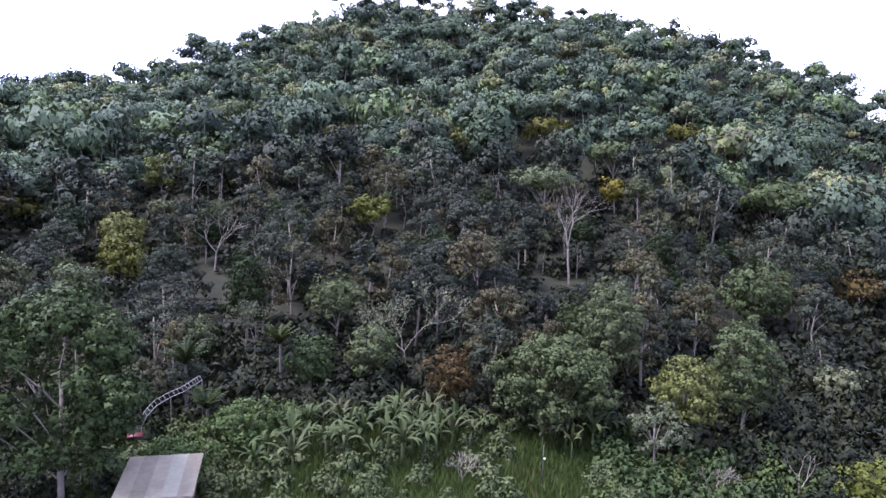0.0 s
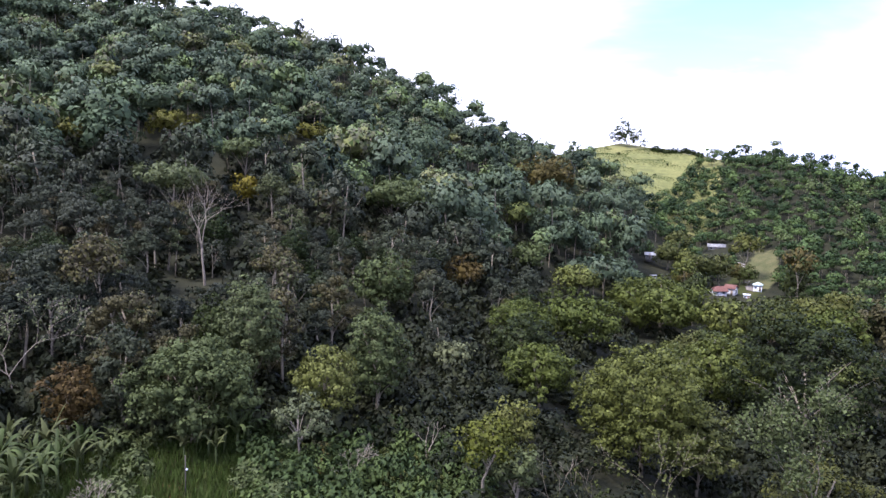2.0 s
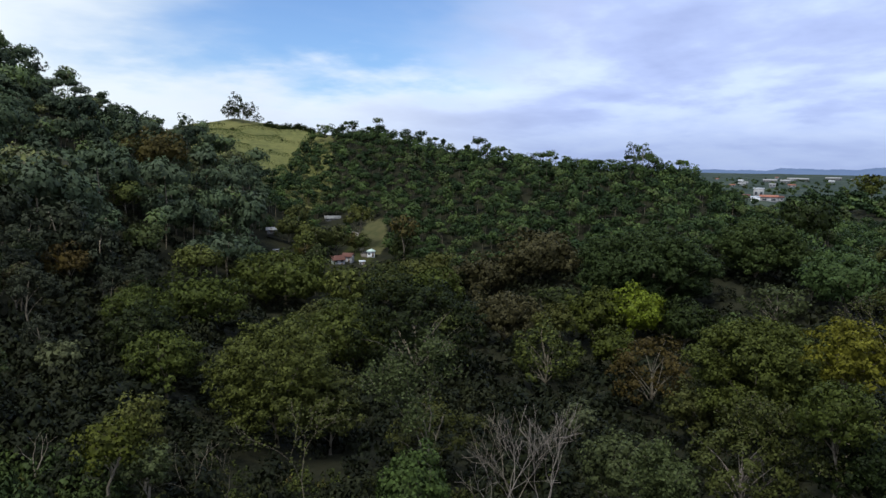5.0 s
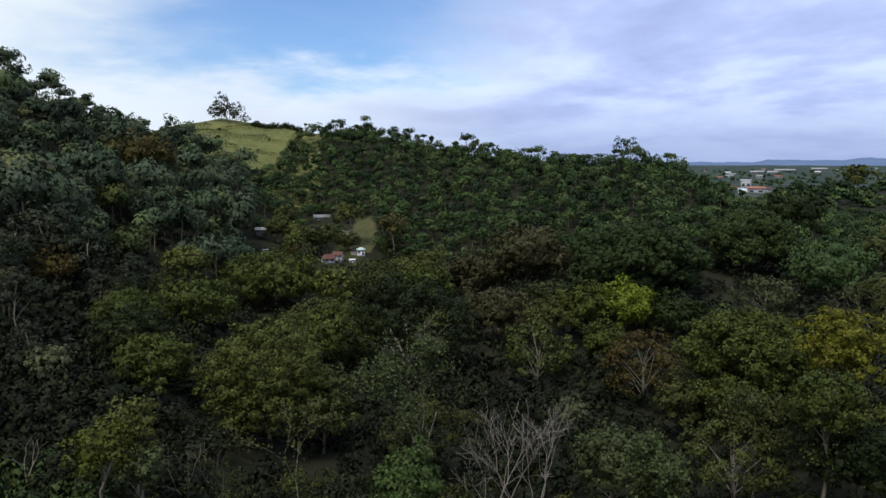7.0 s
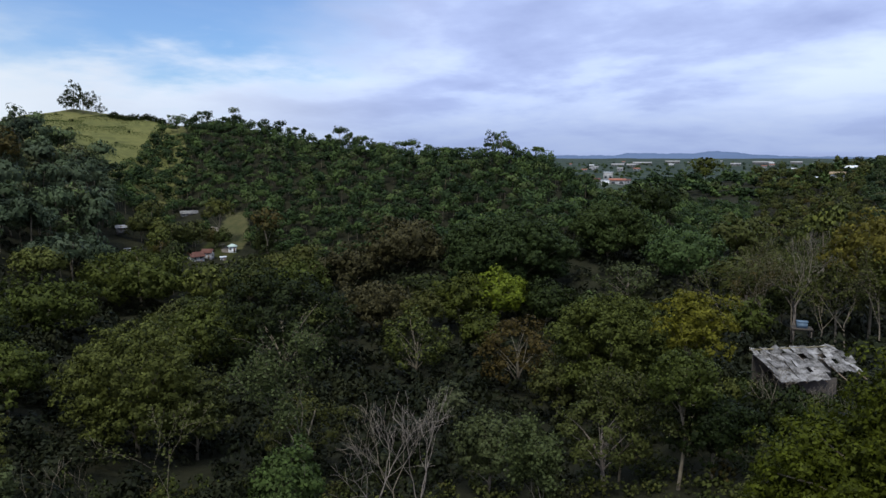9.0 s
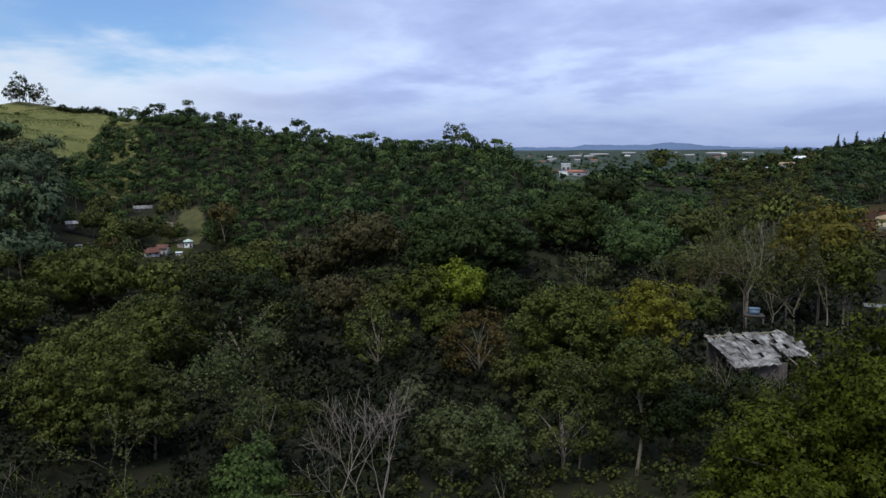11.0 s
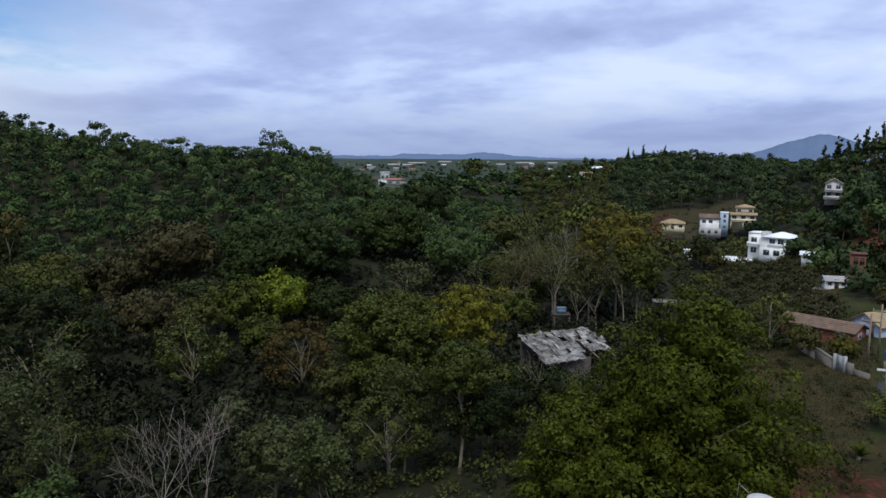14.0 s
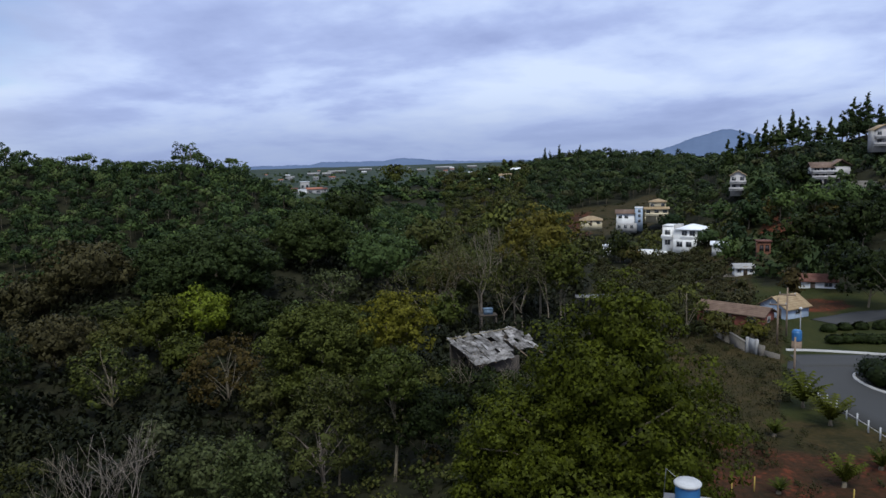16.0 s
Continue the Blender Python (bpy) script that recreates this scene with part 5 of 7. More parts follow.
def tile_rows(parent, w, d, z, rise, mat, over=0.5, along_x=True, n=7):
    """Rows of tiles as raised courses on both slopes of a gable roof."""
    if not along_x:
        w, d = d, w
    a, b = w / 2 + over, d / 2 + over
    k = rise / (d / 2)
    for sd in (-1, 1):
        for i in range(n):
            s = Soup()
            y0, y1 = b * i / n, b * (i + 1) / n
            z0, z1 = z + rise - k * y0, z + rise - k * y1
            v = [(-a, sd * y0, z0 + 0.01), (a, sd * y0, z0 + 0.01), (a, sd * y1, z1 + 0.07), (-a, sd * y1, z1 + 0.07), (a, sd * y1, z1 + 0.0), (-a, sd * y1, z1 + 0.0)]
            if not along_x:
                v = [(-q, p, r) for p, q, r in v]
            s.add(v, [(0, 1, 2, 3), (3, 2, 4, 5)])
            part("tile_course", s, mat, parent)


def ring(s, x0, x1, z0, z1, y0, y1, t):
    """A frame of four bars in the plane y."""
    s.box((x0 - t, y0, z0 - t), (x1 + t, y1, z0))
    s.box((x0 - t, y0, z1), (x1 + t, y1, z1 + t))
    s.box((x0 - t, y0, z0), (x0, y1, z1))
    s.box((x1, y0, z0), (x1 + t, y1, z1))
    return s


def window(parent, x, z, w, h, y, frame_mat=PAINT_WHITE, side=None, name="window"):
    """A window on the front (side None) or on a side wall, x along the wall."""
    turn = None if side is None else Matrix.Rotation(radians(90 * side), 4, "Z")
    fs, gs = Soup(), Soup()
    ring(fs, x - w / 2, x + w / 2, z, z + h, y - 0.07, y + 0.02, 0.07)
    fs.box((x - 0.03, y - 0.05, z), (x + 0.03, y + 0.02, z + h))
    gs.box((x - w / 2, y - 0.015, z), (x + w / 2, y + 0.01, z + h))
    for q in (fs, gs):
        if turn is not None:
            q.v = [np.array([tuple(turn @ Vector(p)) for p in arr]) for arr in q.v]
    f = part(name, fs, frame_mat, parent)
    part("pane", gs, GLASS_DARK, f)


def walls(s, w, d, h, x=0.0, y=0.0, z=-2.0):
    return s.box((x - w / 2, y - d / 2, z), (x + w / 2, y + d / 2, h))


def site(name, label, az, d, offset=0.0, category="house", lift=0.0, size=None):
    x, y = spot(az, d)
    size = size or (0.76 if category == "house" and az < -100 else 0.68 if category == "house" else 1.0)
    if category == "house":
        CLEAR.append((az, d, math.degrees((3.4 if az > -100 else 4.0) / d), math.degrees(math.atan2(land1(x, y) + lift + (3.2 if az > -100 else -1.5) - EYE_Z, d))))
    return thing(name, label, category, (x, y, land1(x, y) + lift), az + offset, scale=size)


def plain_house(label, az, d, w, dep, h, wall, roof, rise=1.4, style="gable", storeys=1, offset=0.0, along_x=True, lift=0.0, cols=3, courses=0, size=None):
    ob = site("house", label, az, d, offset, lift=lift, size=size)
    part("wall", walls(Soup(), w, dep, h), wall, ob)
    s = Soup()
    if style == "gable":
        gable(s, w, dep, h + 0.08, rise, along_x=along_x)
    elif style == "hip":
        hip(s, w, dep, h + 0.1, rise)
    else:
        s.box((-w / 2 - 0.3, -dep / 2 - 0.3, h), (w / 2 + 0.3, dep / 2 + 0.3, h + 0.25))
    r = part("roof", s, roof, ob)
    if style == "gable":
        for sd in (-1, 1):
            if along_x:
                e = sd * (w / 2 - 0.1)
                tri = [(e, -dep / 2, h), (e, dep / 2, h), (e, 0, h + rise - 0.1)]
            else:
                e = sd * (dep / 2 - 0.1)
                tri = [(-w / 2, e, h), (w / 2, e, h), (0, e, h + rise - 0.1)]
            part("gable_wall", Soup().add(tri, None, [(0, 1, 2)]), wall, ob)
        if courses:
            tile_rows(r, w, dep, h + 0.08, rise, roof, along_x=along_x, n=courses)
    sh = h / storeys
    for st in range(storeys):
        for c in range(cols):
            x = -w / 2 + w * (c + 0.5) / cols
            if st == 0 and c == cols // 2:
                part("door", Soup().box((x - 0.45, -dep / 2 - 0.05, 0.0), (x + 0.45, -dep / 2 + 0.02, 2.05)), WOOD, ob)
            else:
                window(ob, x, st * sh + sh * 0.38, min(1.3, w / cols * 0.5), sh * 0.38, -dep / 2)
        window(ob, 0.0, st * sh + sh * 0.38, 1.1, sh * 0.38, -w / 2, side=1)
        window(ob, 0.0, st * sh + sh * 0.38, 1.1, sh * 0.38, -w / 2, side=-1)
    return ob


def balcony(parent, x0, x1, y0, y1, z, rail_mat=WALL_WHITE):
    b = part("balcony", Soup().box((x0, y0, z - 0.18), (x1, y1, z)), rail_mat, parent)
    part("parapet", Soup().box((x0, y0, z + 0.004), (x1, y0 + 0.1, z + 0.95)), rail_mat, b)
    part("parapet", Soup().box((x0, y0 + 0.104, z + 0.004), (x0 + 0.1, y1, z + 0.95)), rail_mat, b)
    part("parapet", Soup().box((x1 - 0.1, y0 + 0.104, z + 0.004), (x1, y1, z + 0.95)), rail_mat, b)
    return b


def post(parent, x, y, z0, z1, r=0.12, mat=WALL_WHITE):
    part("post", Soup().box((x - r, y - r, z0), (x + r, y + r, z1)), mat, parent)


# the valley settlement
TILE_DULL = surface("tile_dull", [(0.0, (0.075, 0.035, 0.025)), (0.5, (0.12, 0.052, 0.037)), (1.0, (0.15, 0.08, 0.06))], 0.8, 0.9, 0.3)
plain_house("grey cottage with a pale grey sheet roof among trees", -44.6, 250, 4.6, 3.6, 1.5, WALL_OLD, CONCRETE, 0.9, lift=1.6)
plain_house("low dark house with a grey roof among trees", -49.3, 298, 9, 5, 2.2, WALL_OLD, WALL_OLD, 1.3, lift=-0.6)
plain_house("grey-white house with a dull red tiled roof in the valley", -49.6, 232, 6, 5, 4.0, WALL_GREY, TILE_DULL, 1.6, storeys=2, offset=25, courses=5, lift=-1.4, cols=2)
plain_house("small annex with a red tiled roof in the valley", -50.5, 236, 4.4, 4.4, 3.0, WALL_GREY, TILE_DULL, 1.3, offset=-20, lift=0.3, cols=2)
plain_house("small pavilion with a pale green roof", -52.3, 246, 3.6, 3.6, 2.6, WALL_WHITE, surface("roof_green", [(0.0, (0.34, 0.42, 0.36)), (1.0, (0.50, 0.58, 0.50))], 0.6, 0.7), 1.1, "hip", cols=2)
plain_house("tiny white hut below the lawn", -51.6, 236, 2.6, 2.6, 2.2, WALL_GREY, ROOF_WHITE, 0.5, "flat", cols=2)
plain_house("tiny grey hut among the valley trees", -44.9, 232, 2.4, 2.4, 2.0, WALL_GREY, WALL_GREY, 0.4, "flat", cols=2, lift=-0.3)

# the eastern settlement
plain_house("cream bungalow with an orange tiled roof", -103.8, 236, 9.0, 7, 2.2, WALL_CREAM, TILE_CREAM, 1.6, "hip", lift=4.6)


def blue_white_house():
    ob = site("house", "white house with a brown roof and a pale blue tower", -106.7, 228, 0, lift=3.0)
    part("wall", walls(Soup(), 7.0, 6, 4.2, -1.6, 0, -3), WALL_WHITE, ob)
    s = gable(Soup(), 7.0, 6, 4.28, 1.2)
    s.v = [a + np.array([-1.6, 0, 0]) for a in s.v]
    part("roof", s, TILE_BROWN, ob)
    t = part("tower", walls(Soup(), 3.0, 4.5, 6.2, 3.6, -0.6, -3), WALL_BLUE, ob)
    part("parapet", Soup().box((2.0, -2.95, 6.2), (5.2, 1.75, 6.4)), WALL_WHITE, t)
    part("lower_wall", walls(Soup(), 8.0, 3, 0.2, -1.2, -3.6, -3.5), WALL_GREY, ob)
    for x, z in ((-3.6, 2.2), (-1.2, 2.2)):
        window(ob, x, z, 1.3, 1.1, -3.0)
    for z in (0.5, 2.6, 4.5):
        window(ob, 3.8, z, 0.9, 1.1, -2.85)
    for x in (-4.0, -1.6, 0.9):
        window(ob, x, -1.6, 1.1, 1.2, -5.1)


blue_white_house()


def cream_house():
    ob = site("house", "two-storey cream house with cream tiled roofs", -108.7, 232, 0, lift=4.4)
    part("wall", walls(Soup(), 9, 7, 2.9, 0, 0, -3), WALL_CREAM, ob)
    part("upper_wall", walls(Soup(), 6.4, 6, 5.4, 0.4, 0.3, 2.904), WALL_CREAM, ob)
    r = Soup()
    hip(r, 6.4, 6, 5.5, 1.1)
    r.v = [a + np.array([0.4, 0.3, 0]) for a in r.v]
    part("roof", r, TILE_CREAM, ob)
    part("lower_roof", Soup().add([(-5, -4.2, 2.75), (5, -4.2, 2.75), (5, -2.6, 3.5), (-5, -2.6, 3.5), (-5, -4.2, 2.6), (5, -4.2, 2.6)], [(0, 1, 2, 3), (4, 5, 1, 0)]), TILE_CREAM, ob)
    balcony(ob, -4.5, 4.5, -5.2, -3.5, 0.2, WALL_CREAM)
    for x in (-3.2, 0.0, 3.2):
        window(ob, x, 0.9, 1.5, 1.3, -3.5)
    for x in (-1.6, 2.4):
        window(ob, x, 3.7, 1.2, 1.1, -2.7)
    for x in (-4.3, 0, 4.3):
        post(ob, x, -4.9, -3.0, 0.0, 0.14, WALL_CREAM)


cream_house()


def modern_house():
    ob = site("house", "bright white modern two-storey house with white roofs", -110.9, 186, -14, lift=0.7, size=0.84)
    part("wall", walls(Soup(), 8.5, 7, 5.2, 1.2, 0, -2.5), WALL_WHITE, ob)
    b = part("stair_tower", walls(Soup(), 3.0, 5, 6.0, -4.7, -0.6, -2.5), WALL_WHITE, ob)
    part("parapet", Soup().box((-6.25, -3.2, 6.0), (-3.15, 2.0, 6.25)), WALL_WHITE, b)
    part("grey_wall", walls(Soup(), 1.6, 5, 6.3, -2.4, 0.4, -2.5), CONCRETE, ob)
    r = hip(Soup(), 7.6, 7, 5.3, 1.3, 0.6)
    r.v = [a + np.array([1.9, 0, 0]) for a in r.v]
    part("roof", r, ROOF_WHITE, ob)
    balcony(ob, -0.5, 7.4, -5.2, -3.5, 2.7)
    balcony(ob, -6.2, -3.2, -4.6, -3.1, 2.7)
    part("ground_wall", walls(Soup(), 9.6, 2.2, 2.4, 2.4, -4.6, -2.5), WALL_WHITE, ob)
    for x, z, w in ((0.2, 3.3, 1.4), (2.4, 3.3, 1.4), (4.4, 3.3, 1.0)):
        window(ob, x, z, w, 1.5, -3.5, FRAME_GREY)
    for x in (-0.6, 2.0, 5.0):
        window(ob, x, 0.5, 1.5, 1.4, -5.7, FRAME_GREY)
    for z in (0.6, 3.4):
        window(ob, -4.7, z, 1.4, 1.4, -3.1, FRAME_GREY)
    t = site("terrace", "white paved terrace beside the modern house", -108.5, 185, -14, "terrace", 1.7)
    part("slab", Soup().box((-4.6, -4, -2), (3.2, 3, 0.15)), ROOF_WHITE, t)
    part("low_wall", Soup().box((-4.6, -4.2, -2), (3.2, -4.004, 0.9)), WALL_WHITE, t)


modern_house()
plain_house("small white outbuilding with a white sheet roof", -113.4, 170, 5.5, 4, 1.7, WALL_WHITE, ROOF_WHITE, 0.7, lift=0.2, cols=2)
plain_house("small white shed with an open front", -105.0, 205, 2.6, 3, 2.6, WALL_WHITE, ROOF_WHITE, 0.4, "flat", cols=2, lift=1.2)
plain_house("low whitewashed hut with a grey roof near the slope", -114.9, 138, 4.2, 3.5, 1.8, WALL_WHITE, WALL_GREY, 0.7, offset=15)
plain_house("low white house with a reddish brown roof", -119.4, 124, 8.4, 4.5, 1.9, WALL_WHITE, TILE_DULL, 1.0, offset=8, courses=5)
plain_house("house with a cream tiled roof and pale blue wall", -117.7, 104, 6.2, 6.5, 2.2, WALL_BLUE, TILE_CREAM, 1.9, offset=-38, along_x=False, courses=7, cols=2, size=0.66)
plain_house("long red house with a weathered brown tiled roof", -114.4, 101, 11.5, 4.6, 2.3, WALL_RED, TILE_BROWN, 1.0, offset=-24, courses=6)


def brick_tower():
    ob = site("brick_tower", "small unfinished brick tower with openings", -116.2, 143, 10, "tower")
    part("wall", walls(Soup(), 2.2, 2.2, 4.6), BRICK_WALL, ob)
    part("roof", Soup().box((-1.3, -1.3, 4.6), (1.3, 1.3, 4.8)), TILE_DULL, ob)
    window(ob, -0.45, 2.9, 0.6, 1.1, -1.1, BRICK_WALL)
    window(ob, 0.5, 2.9, 0.6, 1.1, -1.1, BRICK_WALL)
    window(ob, 0.0, 0.6, 0.7, 1.2, -1.1, BRICK_WALL)


brick_tower()


def stilt_house():
    ob = site("house", "white hillside house on pillars with brown roofs", -120.3, 202, 12, lift=1.6, size=0.76)
    part("wall", walls(Soup(), 11, 7, 6.2, 0, 1.0, 2.8), WALL_PALE, ob)
    part("ground_wall", walls(Soup(), 6, 5, 2.7, 1.5, 1.5, -4), WALL_PALE, ob)
    s = Soup()
    gable(s, 6.0, 7, 6.3, 1.5)
    s.v = [a + np.array([-2.6, 1.0, 0]) for a in s.v]
    part("roof", s, TILE_BROWN, ob)
    s = Soup()
    gable(s, 5.0, 7, 6.9, 1.7, along_x=False)
    s.v = [a + np.array([3.0, 1.0, 0]) for a in s.v]
    part("front_roof", s, TILE_BROWN, ob)
    balcony(ob, -5.6, 3.2, -4.2, -2.5, 4.3, WALL_PALE)
    balcony(ob, -5.6, 3.2, -4.2, -2.5, 2.6, WALL_PALE)
    for x in (-5.3, -2.6, 0.2, 2.9):
        post(ob, x, -3.9, -3.5, 2.4, 0.12, WALL_PALE)
    for x in (-4.2, -1.8, 0.6):
        window(ob, x, 4.6, 1.4, 1.3, -2.5, FRAME_GREY)
    for x in (-4.2, -1.8, 0.6, 4.2):
        window(ob, x, 3.0, 1.2, 1.1, -2.5, FRAME_GREY)
    window(ob, 0.6, 0.4, 1.3, 1.3, -1.0, FRAME_GREY)


stilt_house()
CLEAR.append((-122.4, 195, 1.5, -3.6))


def terrace_house(label, az, d, w, dep, lift, offset=0.0):
    ob = site("house", label, az, d, offset, lift=lift)
    part("wall", walls(Soup(), w, dep, 5.4), WALL_PALE, ob)
    part("roof", gable(Soup(), w, dep, 5.48, 1.5, along_x=False), TILE_CREAM, ob)
    part("gable_wall", Soup().add([(-w / 2, -dep / 2 + 0.1, 5.4), (w / 2, -dep / 2 + 0.1, 5.4), (0, -dep / 2 + 0.1, 6.85)], None, [(0, 1, 2)]), WALL_PALE, ob)
    balcony(ob, -w / 2 - 0.2, w / 2 + 0.2, -dep / 2 - 1.5, -dep / 2, 2.6, WALL_PALE)
    balcony(ob, -w / 2 - 0.4, w / 2 + 0.4, -dep / 2 - 1.7, -dep / 2, 0.2, WALL_PALE)
    for z in (0.6, 3.3):
        for x in (-w * 0.27, w * 0.27):
            window(ob, x, z, 1.2, 1.4, -dep / 2, FRAME_GREY)


terrace_house("white two-storey hillside house with balconies", -114.4, 212, 5.0, 5, 2.5)
terrace_house("tall white gabled house high on the hillside", -123.3, 214, 6.0, 6, 4.0, 20)


def far_block(name, label, az, d, w, dep, h, wall, roof, style="gable", category="building"):
    ob = site(name, label, az, d, 0, category)
    part("wall", walls(Soup(), w, dep, h), wall, ob)
    s = Soup()
    if style == "gable":
        gable(s, w, dep, h + 0.1, dep * 0.16, 0.8, 0.3)
    else:
        s.box((-w / 2 - 0.4, -dep / 2 - 0.4, h), (w / 2 + 0.4, dep / 2 + 0.4, h + 0.4))
    part("roof", s, roof, ob)
    for i in range(max(2, int(w / 6))):
        n = max(2, int(w / 6))
        window(ob, -w / 2 + w * (i + 0.5) / n, h * 0.35, w / n * 0.45, h * 0.3, -dep / 2, FRAME_GREY)


# the town on the plain
far_block("town_building", "large town building with pinkish red roofs", -82.2, 820, 17, 10, 6, WALL_GREY, TILE_RED)
far_block("town_building", "white domed-looking town hall beside the red roofs", -81.3, 815, 9, 8, 7, WALL_WHITE, ROOF_WHITE, "flat")
far_block("town_building", "white town block behind the red roofs", -81.5, 900, 11, 8, 11, WALL_GREY, ROOF_WHITE, "flat")
for az, d, w in ((-82.2, 1900, 30), (-84.0, 2100, 50), (-86.2, 2300, 40), (-90.6, 2000, 24), (-92.4, 2200, 50), (-94.6, 2300, 30), (-83.2, 1750, 20), (-95.8, 1900, 20)):
    far_block("warehouse", "long white warehouse far out on the plain", az, d, w, 14, 6, WALL_OLD, WALL_GREY)
far_block("town_house", "white house on the low green hill", -96.4, 470, 8, 6, 5, WALL_WHITE, ROOF_WHITE)
far_block("town_house", "white house with a pale roof on the low hill", -97.2, 480, 7, 6, 6, WALL_WHITE, TILE_CREAM)
far_block("town_house", "small white house high on the low hill", -98.0, 505, 6, 6, 5, WALL_WHITE, ROOF_WHITE)

tr = np.random.default_rng(64)
for i in range(18):
    az, d = tr.uniform(-97.5, -77.5), tr.uniform(1400, 2600)
    w = tr.uniform(6, 13)
    roof, words = ((TILE_RED, "small town house with a red roof on the plain"), (WALL_GREY, "pale town house with a grey roof on the plain"), (WALL_WHITE, "small white town house on the plain"))[i % 3]
    far_block("town_house", words, az, d, w, 7, tr.uniform(3, 5.5), WALL_GREY, roof)
for az, d, w in ((-82.9, 860, 8), (-80.7, 880, 7)):
    far_block("town_house", "town house with a pinkish red roof beside the large building", az, d, w, 7, 4, WALL_GREY, TILE_DULL)


def far_trees():
    rng = np.random.default_rng(61)
    s, tints = Soup(), []
    molds = [crown(rng, lobes_round(rng, 5, 4.2, 5, 0.9), 42, 2.4, 0.8, 0) for _ in range(8)]
    n = 1300
    az = rng.uniform(-104, -74, n)
    d = 450 + 1900 * rng.uniform(0, 1, n) ** 2.2
    az[1050:] = rng.uniform(-118, -94, 250)
    d[1050:] = rng.uniform(500, 535, 250)
    ok = ~((d < 900) & (d > 640) & (az < -80.3) & (az > -83.5))
    for a, q in zip(az[ok], d[ok]):
        x, y = spot(a, q)
        k = rng.uniform(0.4, 0.95)
        n = s.put(molds[rng.integers(len(molds))], np.eye(3) * k, np.array([x, y, land1(x, y) - 0.3]))
        tints.append(np.full(n, rng.uniform()))
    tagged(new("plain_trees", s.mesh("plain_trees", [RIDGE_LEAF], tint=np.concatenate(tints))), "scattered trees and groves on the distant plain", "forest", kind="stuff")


far_trees()
lone("broad yellow-green tree standing alone on the plain", "dome", GREEN_LEAF, -88.6, -1.0, 2.2, d=600)

# ---- the ruined roof, the blue box, the shed, the slide ----
def ruined_building():
    rng = np.random.default_rng(71)
    ob = site("ruined_shed", "derelict shed with a broken whitish corrugated roof", -96.1, 76.5, 36, "shed")
    CLEAR.append((-96.2, 77.0, 4.2, -15.4))
    eave_y, ridge_y, eave_z, ridge_z = -3.0, 2.4, 4.7, 6.2
    w = 9.2
    part("back_wall", Soup().box((-w / 2 + 0.3, ridge_y - 0.2, -1), (w / 2 - 0.3, ridge_y, ridge_z - 0.3)), OLD_WOOD, ob)
    part("front_wall", Soup().box((-w / 2 + 0.3, eave_y + 0.8, -1), (w / 2 - 3.0, eave_y + 1.0, eave_z - 0.1)), OLD_WOOD, ob)
    for i in range(5):
        x = -w / 2 + 0.5 + i * (w - 1) / 4
        part("rafter", Soup().tube([(x, eave_y, eave_z - 0.12), (x, ridge_y, ridge_z - 0.12)], 0.06, 4), WOOD, ob)
    part("ridge_beam", Soup().box((-w / 2, ridge_y - 0.08, ridge_z + 0.06), (w / 2, ridge_y + 0.1, ridge_z + 0.2)), ROOF_SHEET, ob)
    cols, rows = 13, 5
    for c in range(cols):
        for r in range(rows):
            if (r == 0 and c > 6) or rng.uniform() < 0.13:
                continue
            x0 = -w / 2 + w * c / cols
            f0, f1 = r / rows, (r + 1) / rows + 0.05
            s = Soup()
            v = []
            lift = rng.uniform(0.0, 0.12) + 0.02 * r
            sag = rng.normal() * 0.09
            skew = rng.normal() * 0.1
            for j in range(9):
                x = x0 + (w / cols + 0.08) * j / 8
                z = 0.035 * (1 if j % 2 else -1) + lift + sag * (j - 4) / 4
                for f in (f0, f1):
                    v.append((x + skew * (f - f0) * 8, eave_y + (ridge_y - eave_y) * f, eave_z + (ridge_z - eave_z) * f + z + (rng.uniform(-0.05, 0.05) if f == f0 else 0)))
            s.add(v, [(2 * j, 2 * j + 2, 2 * j + 3, 2 * j + 1) for j in range(8)])
            part("roof_sheet", s, OLD_SHEET, ob)


ruined_building()


BOX_BLUE = surface("box_blue", [(0.0, (0.08, 0.125, 0.17)), (1.0, (0.13, 0.18, 0.235))], 1.0, 0.6)


def blue_box():
    ob = site("water_box", "pale blue box tank on wooden posts", -95.6, 108, 10, "tank")
    CLEAR.append((-95.6, 108, 0.8, -12.5))
    part("body", Soup().box((-0.65, -0.5, 4.6), (0.65, 0.5, 5.4)), BOX_BLUE, ob)
    part("lid", Soup().box((-0.72, -0.57, 5.4), (0.72, 0.57, 5.5)), BOX_BLUE, ob)
    part("platform", Soup().box((-1.3, -1.0, 4.45), (1.3, 1.0, 4.6)), OLD_WOOD, ob)
    for x in (-1.1, 1.1):
        for y in (-0.8, 0.8):
            post(ob, x, y, -0.8, 4.45, 0.09, OLD_WOOD)


blue_box()


